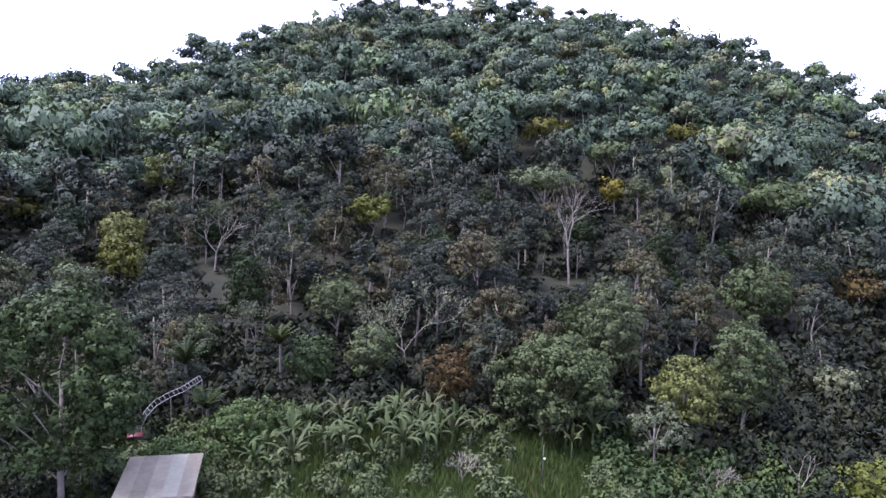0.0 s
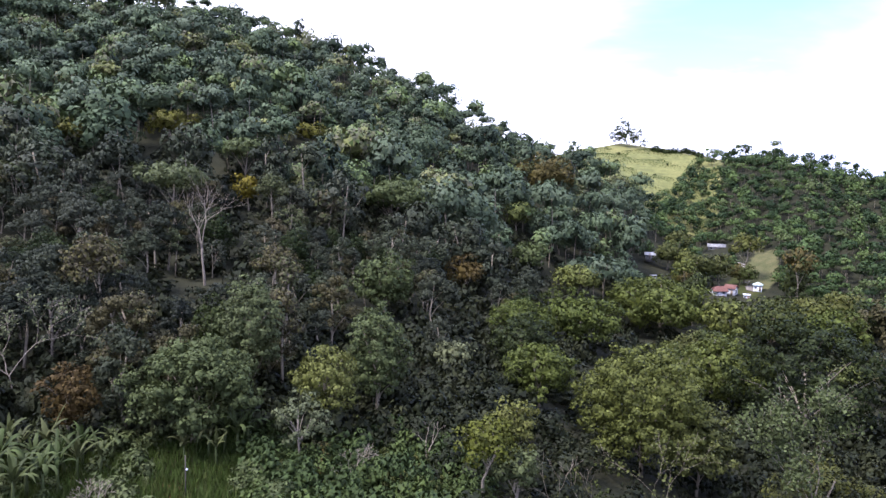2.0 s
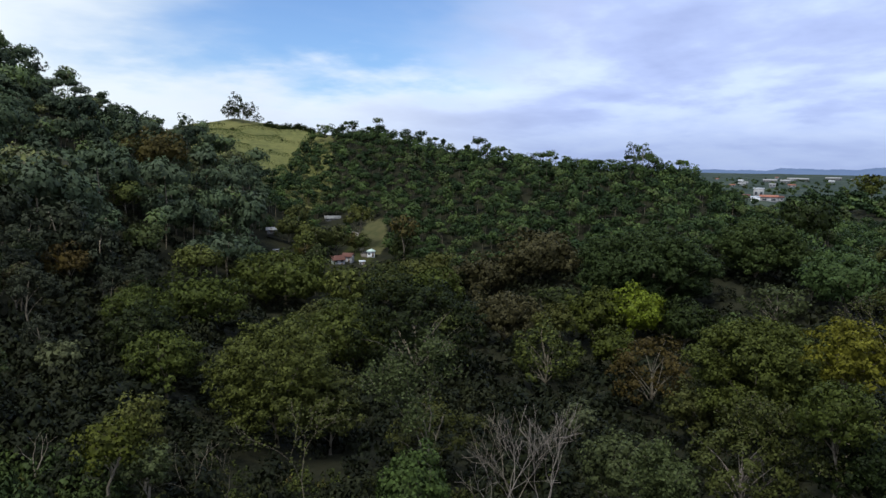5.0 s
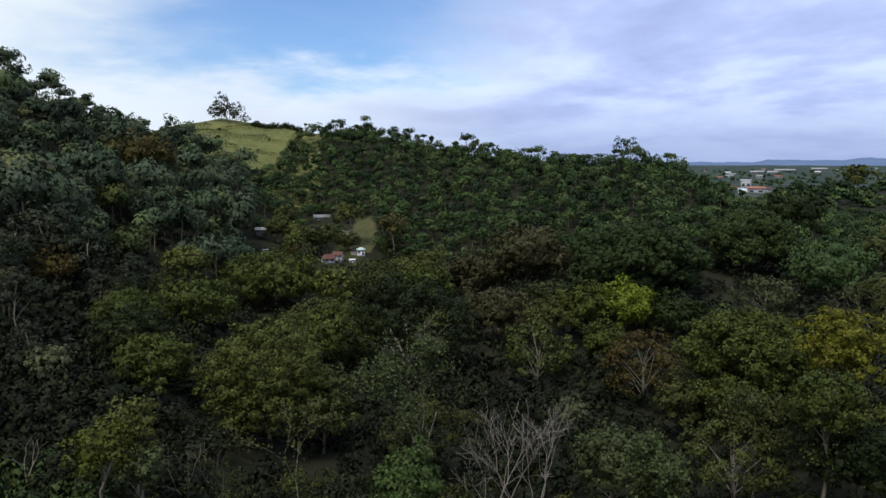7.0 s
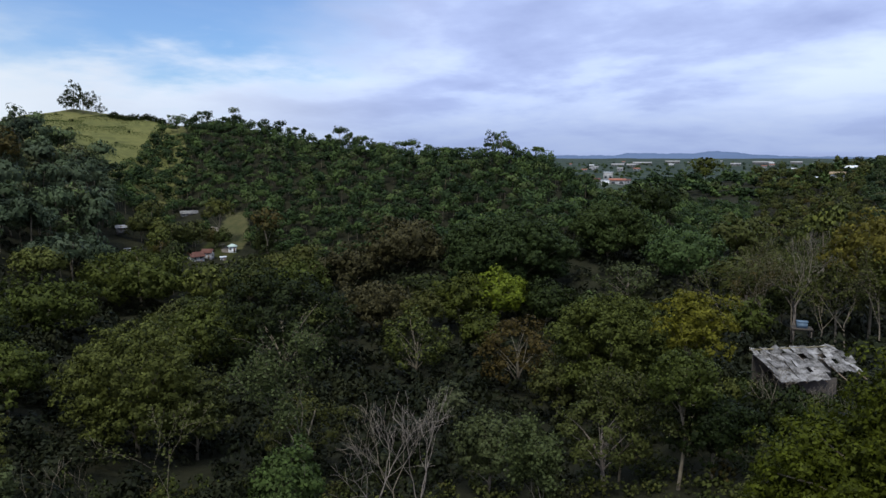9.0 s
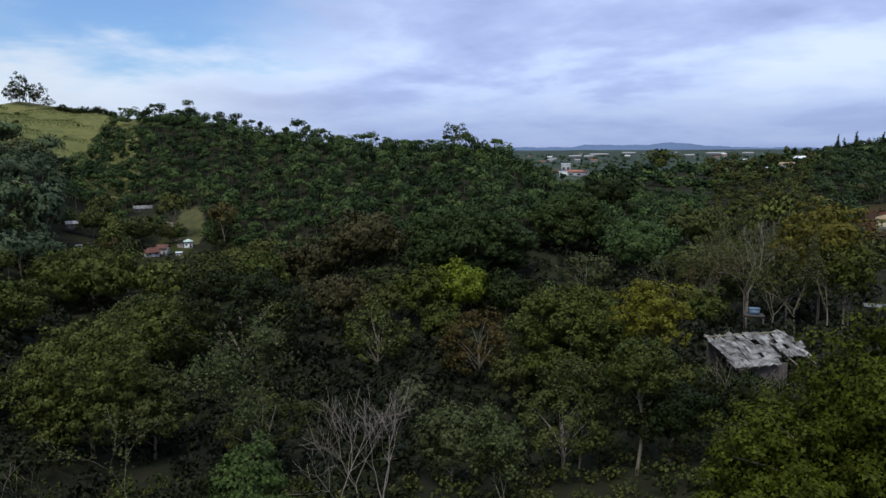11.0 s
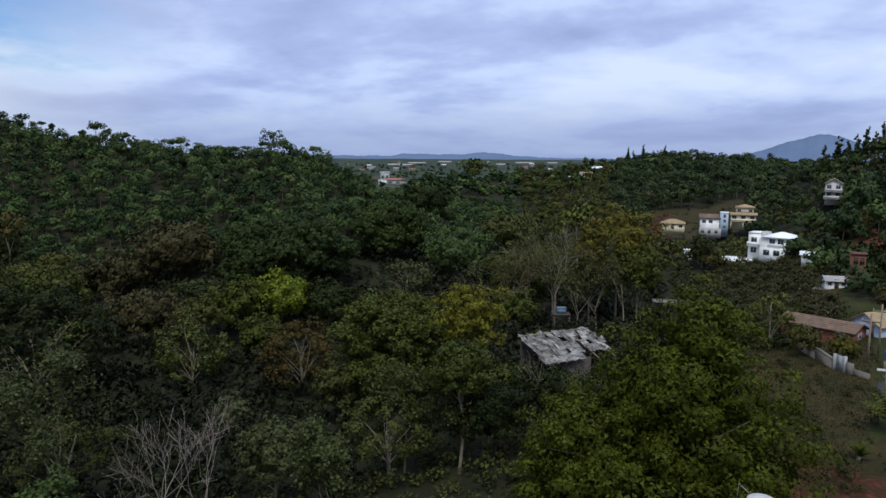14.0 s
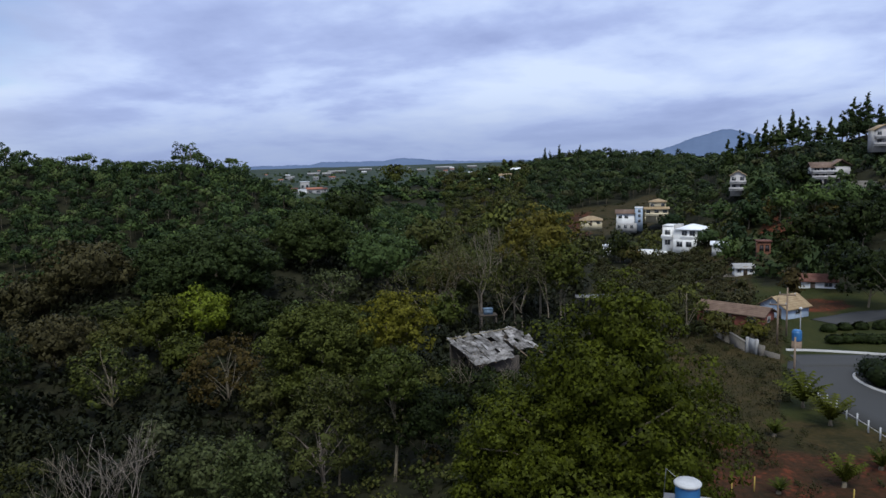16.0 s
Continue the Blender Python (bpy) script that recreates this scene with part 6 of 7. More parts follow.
def sheet_shed():
    ob = site("shed", "small shed with a grey metal sheet roof", 21.7, 47.3, -10, "shed")
    part("wall", walls(Soup(), 3.9, 4.6, 2.2, 0, 0, -0.6), surface("shed_wall", [(0.0, (0.20, 0.13, 0.085)), (1.0, (0.34, 0.24, 0.16))], 0.8, 0.9), ob)
    part("back_beam", Soup().box((-1.95, 2.05, 2.2), (1.95, 2.3, 2.72)), WOOD, ob)
    part("door", Soup().box((1.95, -0.6, 0.0), (1.99, 0.4, 2.0)), WOOD, ob)
    for c in range(5):
        x0 = -2.3 + 0.92 * c
        s = Soup()
        v = []
        for j in range(13):
            x = x0 + 0.99 * j / 12
            z = 0.02 * (1 if j % 2 else -1) + 0.006 * (c % 2)
            v += [(x, -2.75, 2.3 + z), (x, 2.65, 2.82 + z)]
        s.add(v, [(2 * j, 2 * j + 2, 2 * j + 3, 2 * j + 1) for j in range(12)])
        part("roof_sheet", s, SHEET_LIGHT if c == 3 else ROOF_SHEET, ob)
    part("eave_board", Soup().box((-2.3, -2.78, 2.12), (2.3, -2.70, 2.27)), WOOD, ob)


sheet_shed()


SLIDE_PAINT = surface("slide_paint", [(0.0, (0.112, 0.100, 0.084)), (1.0, (0.192, 0.176, 0.148))], 2.0, 0.7)


def slide():
    """A white ladder-like chute among the trees, with a red end."""
    x, y = spot(21.0, 58.5)
    ob = thing("slide", "white curved ladder-like slide with a red end", "slide", (x, y, land1(x, y)), 21.0)
    path = [Vector(p) for p in ((2.6, 1.4, 4.9), (2.0, 1.2, 4.6), (1.2, 0.8, 4.25), (0.2, 0.4, 4.0), (-0.8, -0.1, 3.6), (-1.5, -0.6, 3.0), (-1.9, -1.0, 2.3))]
    side = Vector((-0.2, 0.3, 0.28))
    part("rail", Soup().tube(path, 0.028, 6), SLIDE_PAINT, ob)
    part("rail", Soup().tube([p + side for p in path], 0.028, 6), SLIDE_PAINT, ob)
    for i in range(len(path) - 1):
        for f in (0.0, 0.33, 0.66):
            p = path[i].lerp(path[i + 1], f)
            part("rung", Soup().tube([p, p + side], 0.018, 5), SLIDE_PAINT, ob)
    part("red_end", Soup().box((-2.9, -1.6, 1.70), (-1.8, -0.8, 1.84)), PAINT_RED, ob, "bright red end of the slide")
    for p in (path[0], path[3], path[6]):
        part("post", Soup().tube([(p.x, p.y, -0.5), tuple(p)], 0.035, 6), OLD_WOOD, ob)


slide()
lone("dense light green shrub beside the shed", "shrub", ROUND_LEAF, 20.6, -19.3, 1.0, d=52.5, name="shrub")
lone("bright green leafy shrub among the banana plants", "shrub", ROUND_LEAF, 15.3, -20.4, 1.25, d=57, name="shrub")
lone("bright green shrub among the banana plants", "shrub", ROUND_LEAF, 11.4, -19.2, 0.7, d=60, name="shrub")


def low_shed():
    ob = site("low_shed", "low open shed with a grey sheet roof on posts", -104.3, 128, 8, "shed", size=0.72)
    CLEAR.append((-104.3, 128, 2.4, -10.8))
    for i in range(6):
        part("roof_sheet", Soup().box((-5.4 + 1.8 * i, -2.0, 2.5 + 0.01 * (i % 2)), (-3.62 + 1.8 * i, 2.0, 2.58 + 0.01 * (i % 2))), WALL_OLD, ob)
    part("beam", Soup().box((-5.4, -1.9, 2.3), (5.4, -1.75, 2.498)), OLD_WOOD, ob)
    part("back_wall", Soup().box((-5.3, 1.7, -0.8), (5.3, 1.85, 2.3)), WALL_OLD, ob)
    for i in range(5):
        post(ob, -5.0 + 2.5 * i, -1.8, -0.8, 2.298, 0.08, OLD_WOOD)


low_shed()


def lamp_post():
    ob = site("lamp_post", "thin dark pole with a small white lamp", -8.7, 50.5, 0, "lamp")
    part("pole", Soup().tube([(0, 0, -0.4), (0, 0, 3.0)], [0.04, 0.03], 7), OLD_WOOD, ob)
    part("lamp_head", Soup().tube([(0.1, 0, 2.0), (0.1, -0.12, 2.02)], [0.09, 0.06], 8), PAINT_WHITE, ob)


lamp_post()

# ---- the road, the fence, the wall and what stands by them ----
def ribbon(name, label, pts, width, mat, lift=0.05, thick=0.25, kind="structure", category="road"):
    line = [Vector((*spot(a, d), 0)) for a, d in pts]
    fine = []
    for i in range(len(line) - 1):
        p0, p1, p2, p3 = line[max(i - 1, 0)], line[i], line[i + 1], line[min(i + 2, len(line) - 1)]
        for k in range(8):
            t = k / 8
            fine.append(0.5 * ((2 * p1) + (p2 - p0) * t + (2 * p0 - 5 * p1 + 4 * p2 - p3) * t * t + (3 * p1 - p0 - 3 * p2 + p3) * t ** 3))
    fine.append(line[-1])
    v, n = [], 5
    for i, p in enumerate(fine):
        d = (fine[min(i + 1, len(fine) - 1)] - fine[max(i - 1, 0)]).normalized()
        s = Vector((-d.y, d.x, 0))
        for j in range(n):
            q = p + s * width * (j / (n - 1) - 0.5)
            v.append((q.x, q.y, land1(q.x, q.y) + lift))
    m = len(v)
    v += [(a, b, c - thick) for a, b, c in v]
    q = [(i * n + j, (i + 1) * n + j, (i + 1) * n + j + 1, i * n + j + 1) for i in range(len(fine) - 1) for j in range(n - 1)]
    q += [(i * n, i * n + m, (i + 1) * n + m, (i + 1) * n) for i in range(len(fine) - 1)]
    q += [(i * n + n - 1, (i + 1) * n + n - 1, (i + 1) * n + n - 1 + m, i * n + n - 1 + m) for i in range(len(fine) - 1)]
    me = mesh_from(name, v, q, mats=[mat])
    tagged(new(name, me), label, category, kind=kind)


ribbon("road", "grey asphalt road curving past the slope", [(-120.9, 81.0), (-121.0, 78.0), (-121.6, 75.0), (-122.8, 71.5), (-124.6, 67.5), (-128, 63.5), (-134, 60)], 8.0, ASPHALT, 0.07)
ribbon("road_branch", "grey asphalt side road along the verge", [(-118.6, 81.2), (-120.5, 82.0), (-123, 82.6), (-127, 83), (-132, 83)], 4.6, ASPHALT, 0.09)
ribbon("kerb", "pale concrete kerb along the far side of the road", [(-117.9, 85.4), (-119.6, 85.8), (-121.5, 85.8), (-124, 85.6), (-128, 85.6)], 0.22, CONCRETE, 0.2, 0.4, category="kerb")
ribbon("kerb_inner", "pale concrete kerb round the hedge", [(-124.6, 79.4), (-122.9, 78.6), (-122.3, 76.6), (-123.3, 73.6), (-125.2, 71.2), (-128.6, 67.6)], 0.22, CONCRETE, 0.2, 0.4, category="kerb")
ribbon("hill_ramp", "pale concrete ramp climbing the hillside", [(-121.2, 200), (-122.0, 197), (-123.2, 193), (-125, 188)], 3.2, WALL_DIRTY, 0.8, category="road")
ribbon("yard_lane", "grey paved lane behind the verge", [(-120.6, 101), (-121.8, 104), (-123.2, 107), (-125.5, 109)], 5.0, ASPHALT, 0.08)
ribbon("field_path", "pale dirt path across the brown field", [(-109.2, 142), (-111, 142.5), (-112.8, 141), (-114.6, 136.5)], 1.3, surface("lane", [(0.0, (0.112, 0.092, 0.072)), (1.0, (0.184, 0.160, 0.132))], 0.3, 0.95), 0.12, category="path")
ribbon("valley_lane", "pale dirt lane beside the valley lawn", [(-51.8, 244), (-51.6, 254), (-51.3, 266), (-50.9, 278)], 2.2, surface("lane", [(0.0, (0.112, 0.092, 0.072)), (1.0, (0.184, 0.160, 0.132))], 0.3, 0.95), 0.12)


def hedge(label, pts, h, width, seed):
    rng = np.random.default_rng(seed)
    lobes = []
    for a, d in pts:
        x, y = spot(a, d)
        lobes.append((x, y, land1(x, y) + h * 0.45, width, width, h * 0.6))
    ob = thing("hedge", label, "hedge")
    part("foliage", crown(rng, lobes, 4200, 0.22, 0.86, 2), DARK_LEAF, ob)


hedge("dark clipped hedge inside the road's bend", [(-123.6, 77.2), (-124.3, 76.2), (-124.0, 74.8), (-125.0, 75.4), (-125.2, 73.6), (-126.2, 75.2), (-126.4, 72.6), (-127.6, 74.0), (-127.8, 70.8), (-129.2, 72.5), (-124.9, 77.8), (-126.5, 77.2)], 1.9, 1.7, 81)
hedge("low green hedge along the verge", [(-121.0, 90), (-121.8, 90.5), (-122.6, 91), (-123.4, 91), (-124.2, 91.5), (-125, 92)], 0.9, 0.9, 82)
hedge("row of green shrubs on the lawn", [(-120.6, 96), (-121.6, 97.5), (-122.6, 98.5), (-123.8, 99)], 0.8, 0.8, 83)


def fence():
    ob = thing("fence", "white post-and-rail fence along the road", "fence")
    a, b = Vector((*spot(-119.0, 71.5), 0)), Vector((*spot(-126.5, 55.5), 0))
    n = 12
    tops = []
    for i in range(n):
        p = a.lerp(b, i / (n - 1))
        z = land1(p.x, p.y)
        part("post", Soup().box((p.x - 0.045, p.y - 0.045, z - 0.3), (p.x + 0.045, p.y + 0.045, z + 1.0)), PAINT_WHITE, ob)
        tops.append((p.x, p.y, z + 0.55))
    for i in range(n - 1):
        part("rail", Soup().tube([tops[i], tops[i + 1]], 0.03, 5), WALL_PALE, ob)


fence()


def boundary_wall():
    ob = thing("boundary_wall", "weathered grey yard wall with pale gate pillars", "wall")
    line = [(-112.9, 95.5), (-114.1, 89.5), (-115.2, 85.3)]
    pts = [Vector((*spot(a, d), 0)) for a, d in line]
    for i in range(2):
        p, q = pts[i], pts[i + 1]
        d = (q - p)
        m = Matrix.Translation((p.x, p.y, land1(p.x, p.y))) @ Matrix.Rotation(math.atan2(d.y, d.x), 4, "Z")
        part("wall_panel", Soup().box((0, -0.1, -1.0), (d.length, 0.1, 1.3), m), WALL_DIRTY, ob)
        part("coping", Soup().box((-0.05, -0.17, 1.304), (d.length + 0.05, 0.17, 1.42), m), WALL_DIRTY, ob)
    for a, d, h in ((-115.3, 84.9, 1.7), (-115.95, 83.6, 1.7)):
        x, y = spot(a, d)
        part("gate_pillar", Soup().box((x - 0.14, y - 0.14, land1(x, y) - 0.5), (x + 0.14, y + 0.14, land1(x, y) + h)), WALL_GREY, ob)
    p, q = Vector((*spot(-115.42, 84.6), 0)), Vector((*spot(-115.85, 83.8), 0))
    d = q - p
    m = Matrix.Translation((p.x, p.y, land1(p.x, p.y))) @ Matrix.Rotation(math.atan2(d.y, d.x), 4, "Z")
    part("gate", Soup().box((0, -0.05, 0.0), (d.length, 0.05, 1.7), m), FRAME_GREY, ob)
    p, q = Vector((*spot(-116.05, 83.3), 0)), Vector((*spot(-117.5, 81.6), 0))
    d = q - p
    m = Matrix.Translation((p.x, p.y, land1(p.x, p.y))) @ Matrix.Rotation(math.atan2(d.y, d.x), 4, "Z")
    part("white_panel", Soup().box((0, -0.08, -0.6), (d.length * 0.3, 0.08, 1.2), m), WALL_DIRTY, ob)
    part("low_panel", Soup().box((d.length * 0.3 + 0.01, -0.08, -0.6), (d.length, 0.08, 0.7), m), WALL_DIRTY, ob)


boundary_wall()


def power_pole(label, az, d, h, arm=True, mat=WOOD):
    ob = site("power_pole", label, az, d, 0, "pole")
    part("pole", Soup().tube([(0, 0, -0.6), (0, 0, h)], [0.12, 0.09], 8), mat, ob)
    if arm:
        part("crossarm", Soup().box((-0.9, -0.07, h - 0.9), (0.9, 0.07, h - 0.75)), mat, ob)
        for x in (-0.8, 0.0, 0.8):
            part("insulator", Soup().tube([(x, 0, h - 0.75), (x, 0, h - 0.55)], [0.05, 0.04], 6), PAINT_WHITE, ob)


power_pole("brown wooden power pole with a crossarm", -117.3, 88, 5.4)
power_pole("brown wooden pole behind the gate", -117.9, 92, 5.8)
power_pole("grey concrete pole at the road's edge", -118.5, 75, 4.0, False, WOOD)


def street_lamp():
    ob = site("street_lamp", "street lamp with a white globe on a dark pole", -118.8, 90, 0, "lamp")
    part("pole", Soup().tube([(0, 0, -0.4), (0, 0, 3.6)], 0.06, 7), FRAME_GREY, ob)
    me = Soup().add(ICO2[0] * 0.2 + np.array([0, 0, 3.8]), None, ICO2[1])
    part("globe", me, PAINT_WHITE, ob, "white glass globe")


street_lamp()


def drum(s, r, z0, z1, sides=20, bulge=0.03):
    n = 6
    pts = [(0, 0, z0 + (z1 - z0) * i / n) for i in range(n + 1)]
    return s.tube(pts, [r * (1 + bulge * math.sin(math.pi * i / n)) for i in range(n + 1)], sides)


def water_tank():
    ob = site("water_tank", "blue water tank with a white lid on a concrete tower", -111.2, 31.0, 0, "water tank")
    x, y = spot(-111.2, 31.0)
    top = EYE_Z - 31.0 * math.tan(radians(24.3)) - land1(x, y)
    part("tower", Soup().box((-0.8, -0.8, -0.6), (0.8, 0.8, top - 1.25)), CONCRETE, ob)
    part("slab", Soup().box((-1.0, -1.0, top - 1.25), (1.0, 1.0, top - 1.1)), CONCRETE, ob)
    part("body", drum(Soup(), 0.5, top - 1.1, top - 0.14), PLASTIC_BLUE, ob, smooth=True)
    s = Soup().tube([(0, 0, top - 0.14), (0, 0, top - 0.06), (0, 0, top), (0, 0, top + 0.05)], [0.58, 0.58, 0.5, 0.12], 22)
    part("lid", s, PAINT_WHITE, ob, "white plastic lid")
    part("cord", Soup().tube([(-0.5, 0.3, top), (-0.9, 0.5, top + 0.25), (-1.0, 0.6, top - 1.1)], 0.015, 4), FRAME_GREY, ob)


water_tank()


def blue_drum():
    ob = site("water_drum", "round blue water tank on a stand by the gate", -118.6, 86.5, 0, "water tank")
    part("body", drum(Soup(), 0.5, 0.9, 2.0), PLASTIC_BLUE, ob, smooth=True)
    part("lid", Soup().tube([(0, 0, 2.0), (0, 0, 2.12), (0, 0, 2.2)], [0.5, 0.4, 0.1], 18), PLASTIC_BLUE, ob)
    part("stand", Soup().box((-0.5, -0.5, -0.4), (0.5, 0.5, 0.9)), WOOD, ob)


blue_drum()


def stake(az, d):
    ob = site("stake", "short yellow wooden stake in the red earth", az, d, 0, "stake")
    part("pole", Soup().tube([(0, 0, -0.3), (0.03, 0, 1.0)], [0.05, 0.04], 6), surface("stake_paint", [(0.0, (0.320, 0.224, 0.048)), (1.0, (0.440, 0.320, 0.080))], 2.0, 0.8), ob)
    tagged(ob, group="stakes in the red earth")


for az, d in ((-114.4, 47), (-116.0, 47.5), (-122.6, 47.5)):
    stake(az, d)

# dense shrubs in front of the derelict shed
for az, d, sc, mat in ((-92.6, 71.5, 1.15, DARK_LEAF), (-94.0, 70.0, 1.05, VALLEY_LEAF), (-95.3, 69.5, 1.1, DARK_LEAF), (-96.6, 70.0, 1.0, VALLEY_LEAF), (-91.2, 72.0, 1.2, VALLEY_LEAF), (-98.0, 70.0, 1.0, DARK_LEAF)):
    lone("dense dull green shrub in front of the derelict shed", "shrub", mat, az, 0, sc, 1.35, d=d, name="shrub")
# shrubs and trees round the eastern yards
yr = np.random.default_rng(91)
for az, d, sc, kind, mat, words in ((-113.6, 91.5, 0.38, "dome", VALLEY_LEAF, "olive tree behind the yard wall"), (-111.0, 96, 0.75, "loose", VALLEY_LEAF, "thin brownish tree on the slope"),
                                    (-115.7, 89.5, 0.3, "dome", GREEN_LEAF, "yellow-green shrub inside the yard wall"), (-113.0, 98, 0.25, "round", YELLOW_LEAF, "small yellowish tree beside the red house"),
                                    (-118.2, 114, 0.5, "tall", RUST_LEAF, "olive-brown tree behind the cream roof"), (-121.6, 122, 0.9, "dome", DARK_LEAF, "dark tree beside the low white house"),
                                    (-123.0, 112, 0.9, "dome", DARK_LEAF, "dark green tree over the side lane"), (-124.6, 104, 1.0, "loose", DARK_LEAF, "dark green tree with hanging branches"),
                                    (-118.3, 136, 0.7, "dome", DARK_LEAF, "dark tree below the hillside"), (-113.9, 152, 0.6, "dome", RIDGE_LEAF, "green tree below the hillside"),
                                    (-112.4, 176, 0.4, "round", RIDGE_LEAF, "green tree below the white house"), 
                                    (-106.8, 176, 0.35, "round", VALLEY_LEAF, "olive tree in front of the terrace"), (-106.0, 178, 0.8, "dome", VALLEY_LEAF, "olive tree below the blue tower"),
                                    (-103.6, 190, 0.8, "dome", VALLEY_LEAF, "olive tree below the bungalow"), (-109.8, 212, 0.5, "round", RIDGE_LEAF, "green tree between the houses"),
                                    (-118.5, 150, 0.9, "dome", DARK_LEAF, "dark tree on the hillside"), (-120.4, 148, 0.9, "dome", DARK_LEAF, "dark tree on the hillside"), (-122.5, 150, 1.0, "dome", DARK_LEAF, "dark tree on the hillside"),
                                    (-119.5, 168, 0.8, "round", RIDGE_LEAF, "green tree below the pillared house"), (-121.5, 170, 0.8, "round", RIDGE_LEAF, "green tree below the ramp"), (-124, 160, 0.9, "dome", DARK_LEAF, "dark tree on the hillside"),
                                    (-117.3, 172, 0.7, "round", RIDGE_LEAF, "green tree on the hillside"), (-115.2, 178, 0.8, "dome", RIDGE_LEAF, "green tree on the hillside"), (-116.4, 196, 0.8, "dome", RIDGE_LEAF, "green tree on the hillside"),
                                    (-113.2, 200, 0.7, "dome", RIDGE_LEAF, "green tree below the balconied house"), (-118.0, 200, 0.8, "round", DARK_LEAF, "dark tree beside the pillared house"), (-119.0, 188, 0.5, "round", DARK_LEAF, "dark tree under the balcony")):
    lone(words, kind, mat, az, 0, sc, d=d)
weeds("yard_undergrowth", "mixed scrub between the eastern yards", gr, 760, in_sector(-115.5, -104, 92, 180), 1.1, SCRUB_LEAF, 0.26, 60)
weeds("cluster_undergrowth", "olive scrub round the hillside houses", gr, 260, in_sector(-116, -100, 176, 236), 1.4, VALLEY_LEAF, 0.3, 60)
weeds("hillside_undergrowth", "dense dark scrub on the eastern hillside", gr, 420, in_sector(-126, -114, 128, 250), 1.9, EAST_LEAF, 0.35, 80)
weeds("lawn_scrub", "dark scrub below the grassy hilltop", gr, 14, in_sector(-48, -39, 318, 420), 1.0, DARK_LEAF, 0.5, 60)


def along_crest(rise_name, a0, a1):
    def pick(rng, n):
        az = rng.uniform(a0, a1, n)
        azs, els, d1s, d0s, tall, power = RISES[rise_name]
        d = np.interp(az, azs, d1s) + rng.uniform(-16, 4, n)
        return -np.sin(np.radians(az)) * d, np.cos(np.radians(az)) * d
    return pick


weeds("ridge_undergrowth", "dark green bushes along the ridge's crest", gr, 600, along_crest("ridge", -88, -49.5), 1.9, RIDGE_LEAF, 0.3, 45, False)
weeds("crest_undergrowth", "grey-green bushes along the hill's crest", gr, 800, along_crest("hill", -40, 35), 2.1, HILL_LEAF, 0.3, 45, False)
weeds("bare_slope_scrub", "dry scrub on the bare brown slope", gr, 90, in_sector(-108.8, -102, 242, 345), 0.8, SCRUB_LEAF, 0.35, 40)


CLEAR.append((-122.6, 195.0, 1.6, 0.9))

# ---- the wild forest ----
FAR = [stock(kd, SEED, 1.6, 0.7, 3, smooth=True) for kd in ("dome", "high", "umbrella", "plume", "heads", "round", "dome", "high", "tall", "heads", "umbrella", "round")]
FAR_ROUND = [stock(kd, SEED, 1.5, 0.98, 3, smooth=True) for kd in ("dome", "high", "round", "dome", "plume", "round", "tall", "dome", "umbrella")]
MID = [stock(kd, SEED, 1.05, 0.46, 4, smooth=True) for kd in ("heads", "dome", "hung", "full", "heads", "plume", "dome", "full", "round", "dome", "round")]


def cleared(az, d, tall=13.0):
    """Places where no wild tree stands."""
    c = (d < 40) | ((az > -16) & (d < 63)) | ((az < -16) & (az > -30) & (d < 52))
    c |= (az > -44.6 - 3.6 * np.clip((d - 335) / 85, 0, 1)) & (az < -38.0) & (d > GRASS_HILL[1][0] + 12)
    c |= (az < -108) & (d < 128) | ((az < -101) & (d < 46))
    c |= (az < -92.5) & (az > -99.5) & (d > 62) & (d < 92)
    c |= (az < -51.4) & (az > -53.4) & (d > 250) & (d < 284)
    c |= (az < -112) & (d < 150)
    c |= (az < -102.0) & (az > -109.2) & (d > 232) & (d < 352)
    c |= (az < -107.0) & (az > -116) & (d > 95) & (d < 178)
    top = np.degrees(np.arctan2(land(-np.sin(np.radians(az)) * d, np.cos(np.radians(az)) * d) + np.where(d < 190, tall, 11.0) - EYE_Z, d))
    for a, dist, half, el in CLEAR:
        reach = half * dist * math.pi / 180
        c |= (np.abs(az - a) < half * 0.8 + np.degrees(2.6 / np.maximum(d, 20))) & (d < dist + 2) & (d > dist * 0.3) & (top > el)
        c |= np.hypot((az - a) * math.pi / 180 * dist, d - dist) < reach * 0.75
    return c


def on_ridge(az, d):
    return ((az > -92) & (az < -50) & (d > np.interp(az, RISES["ridge"][0], RISES["ridge"][3]) + 8)) | ((az > -50.5) & (az < -37) & (d > 255))


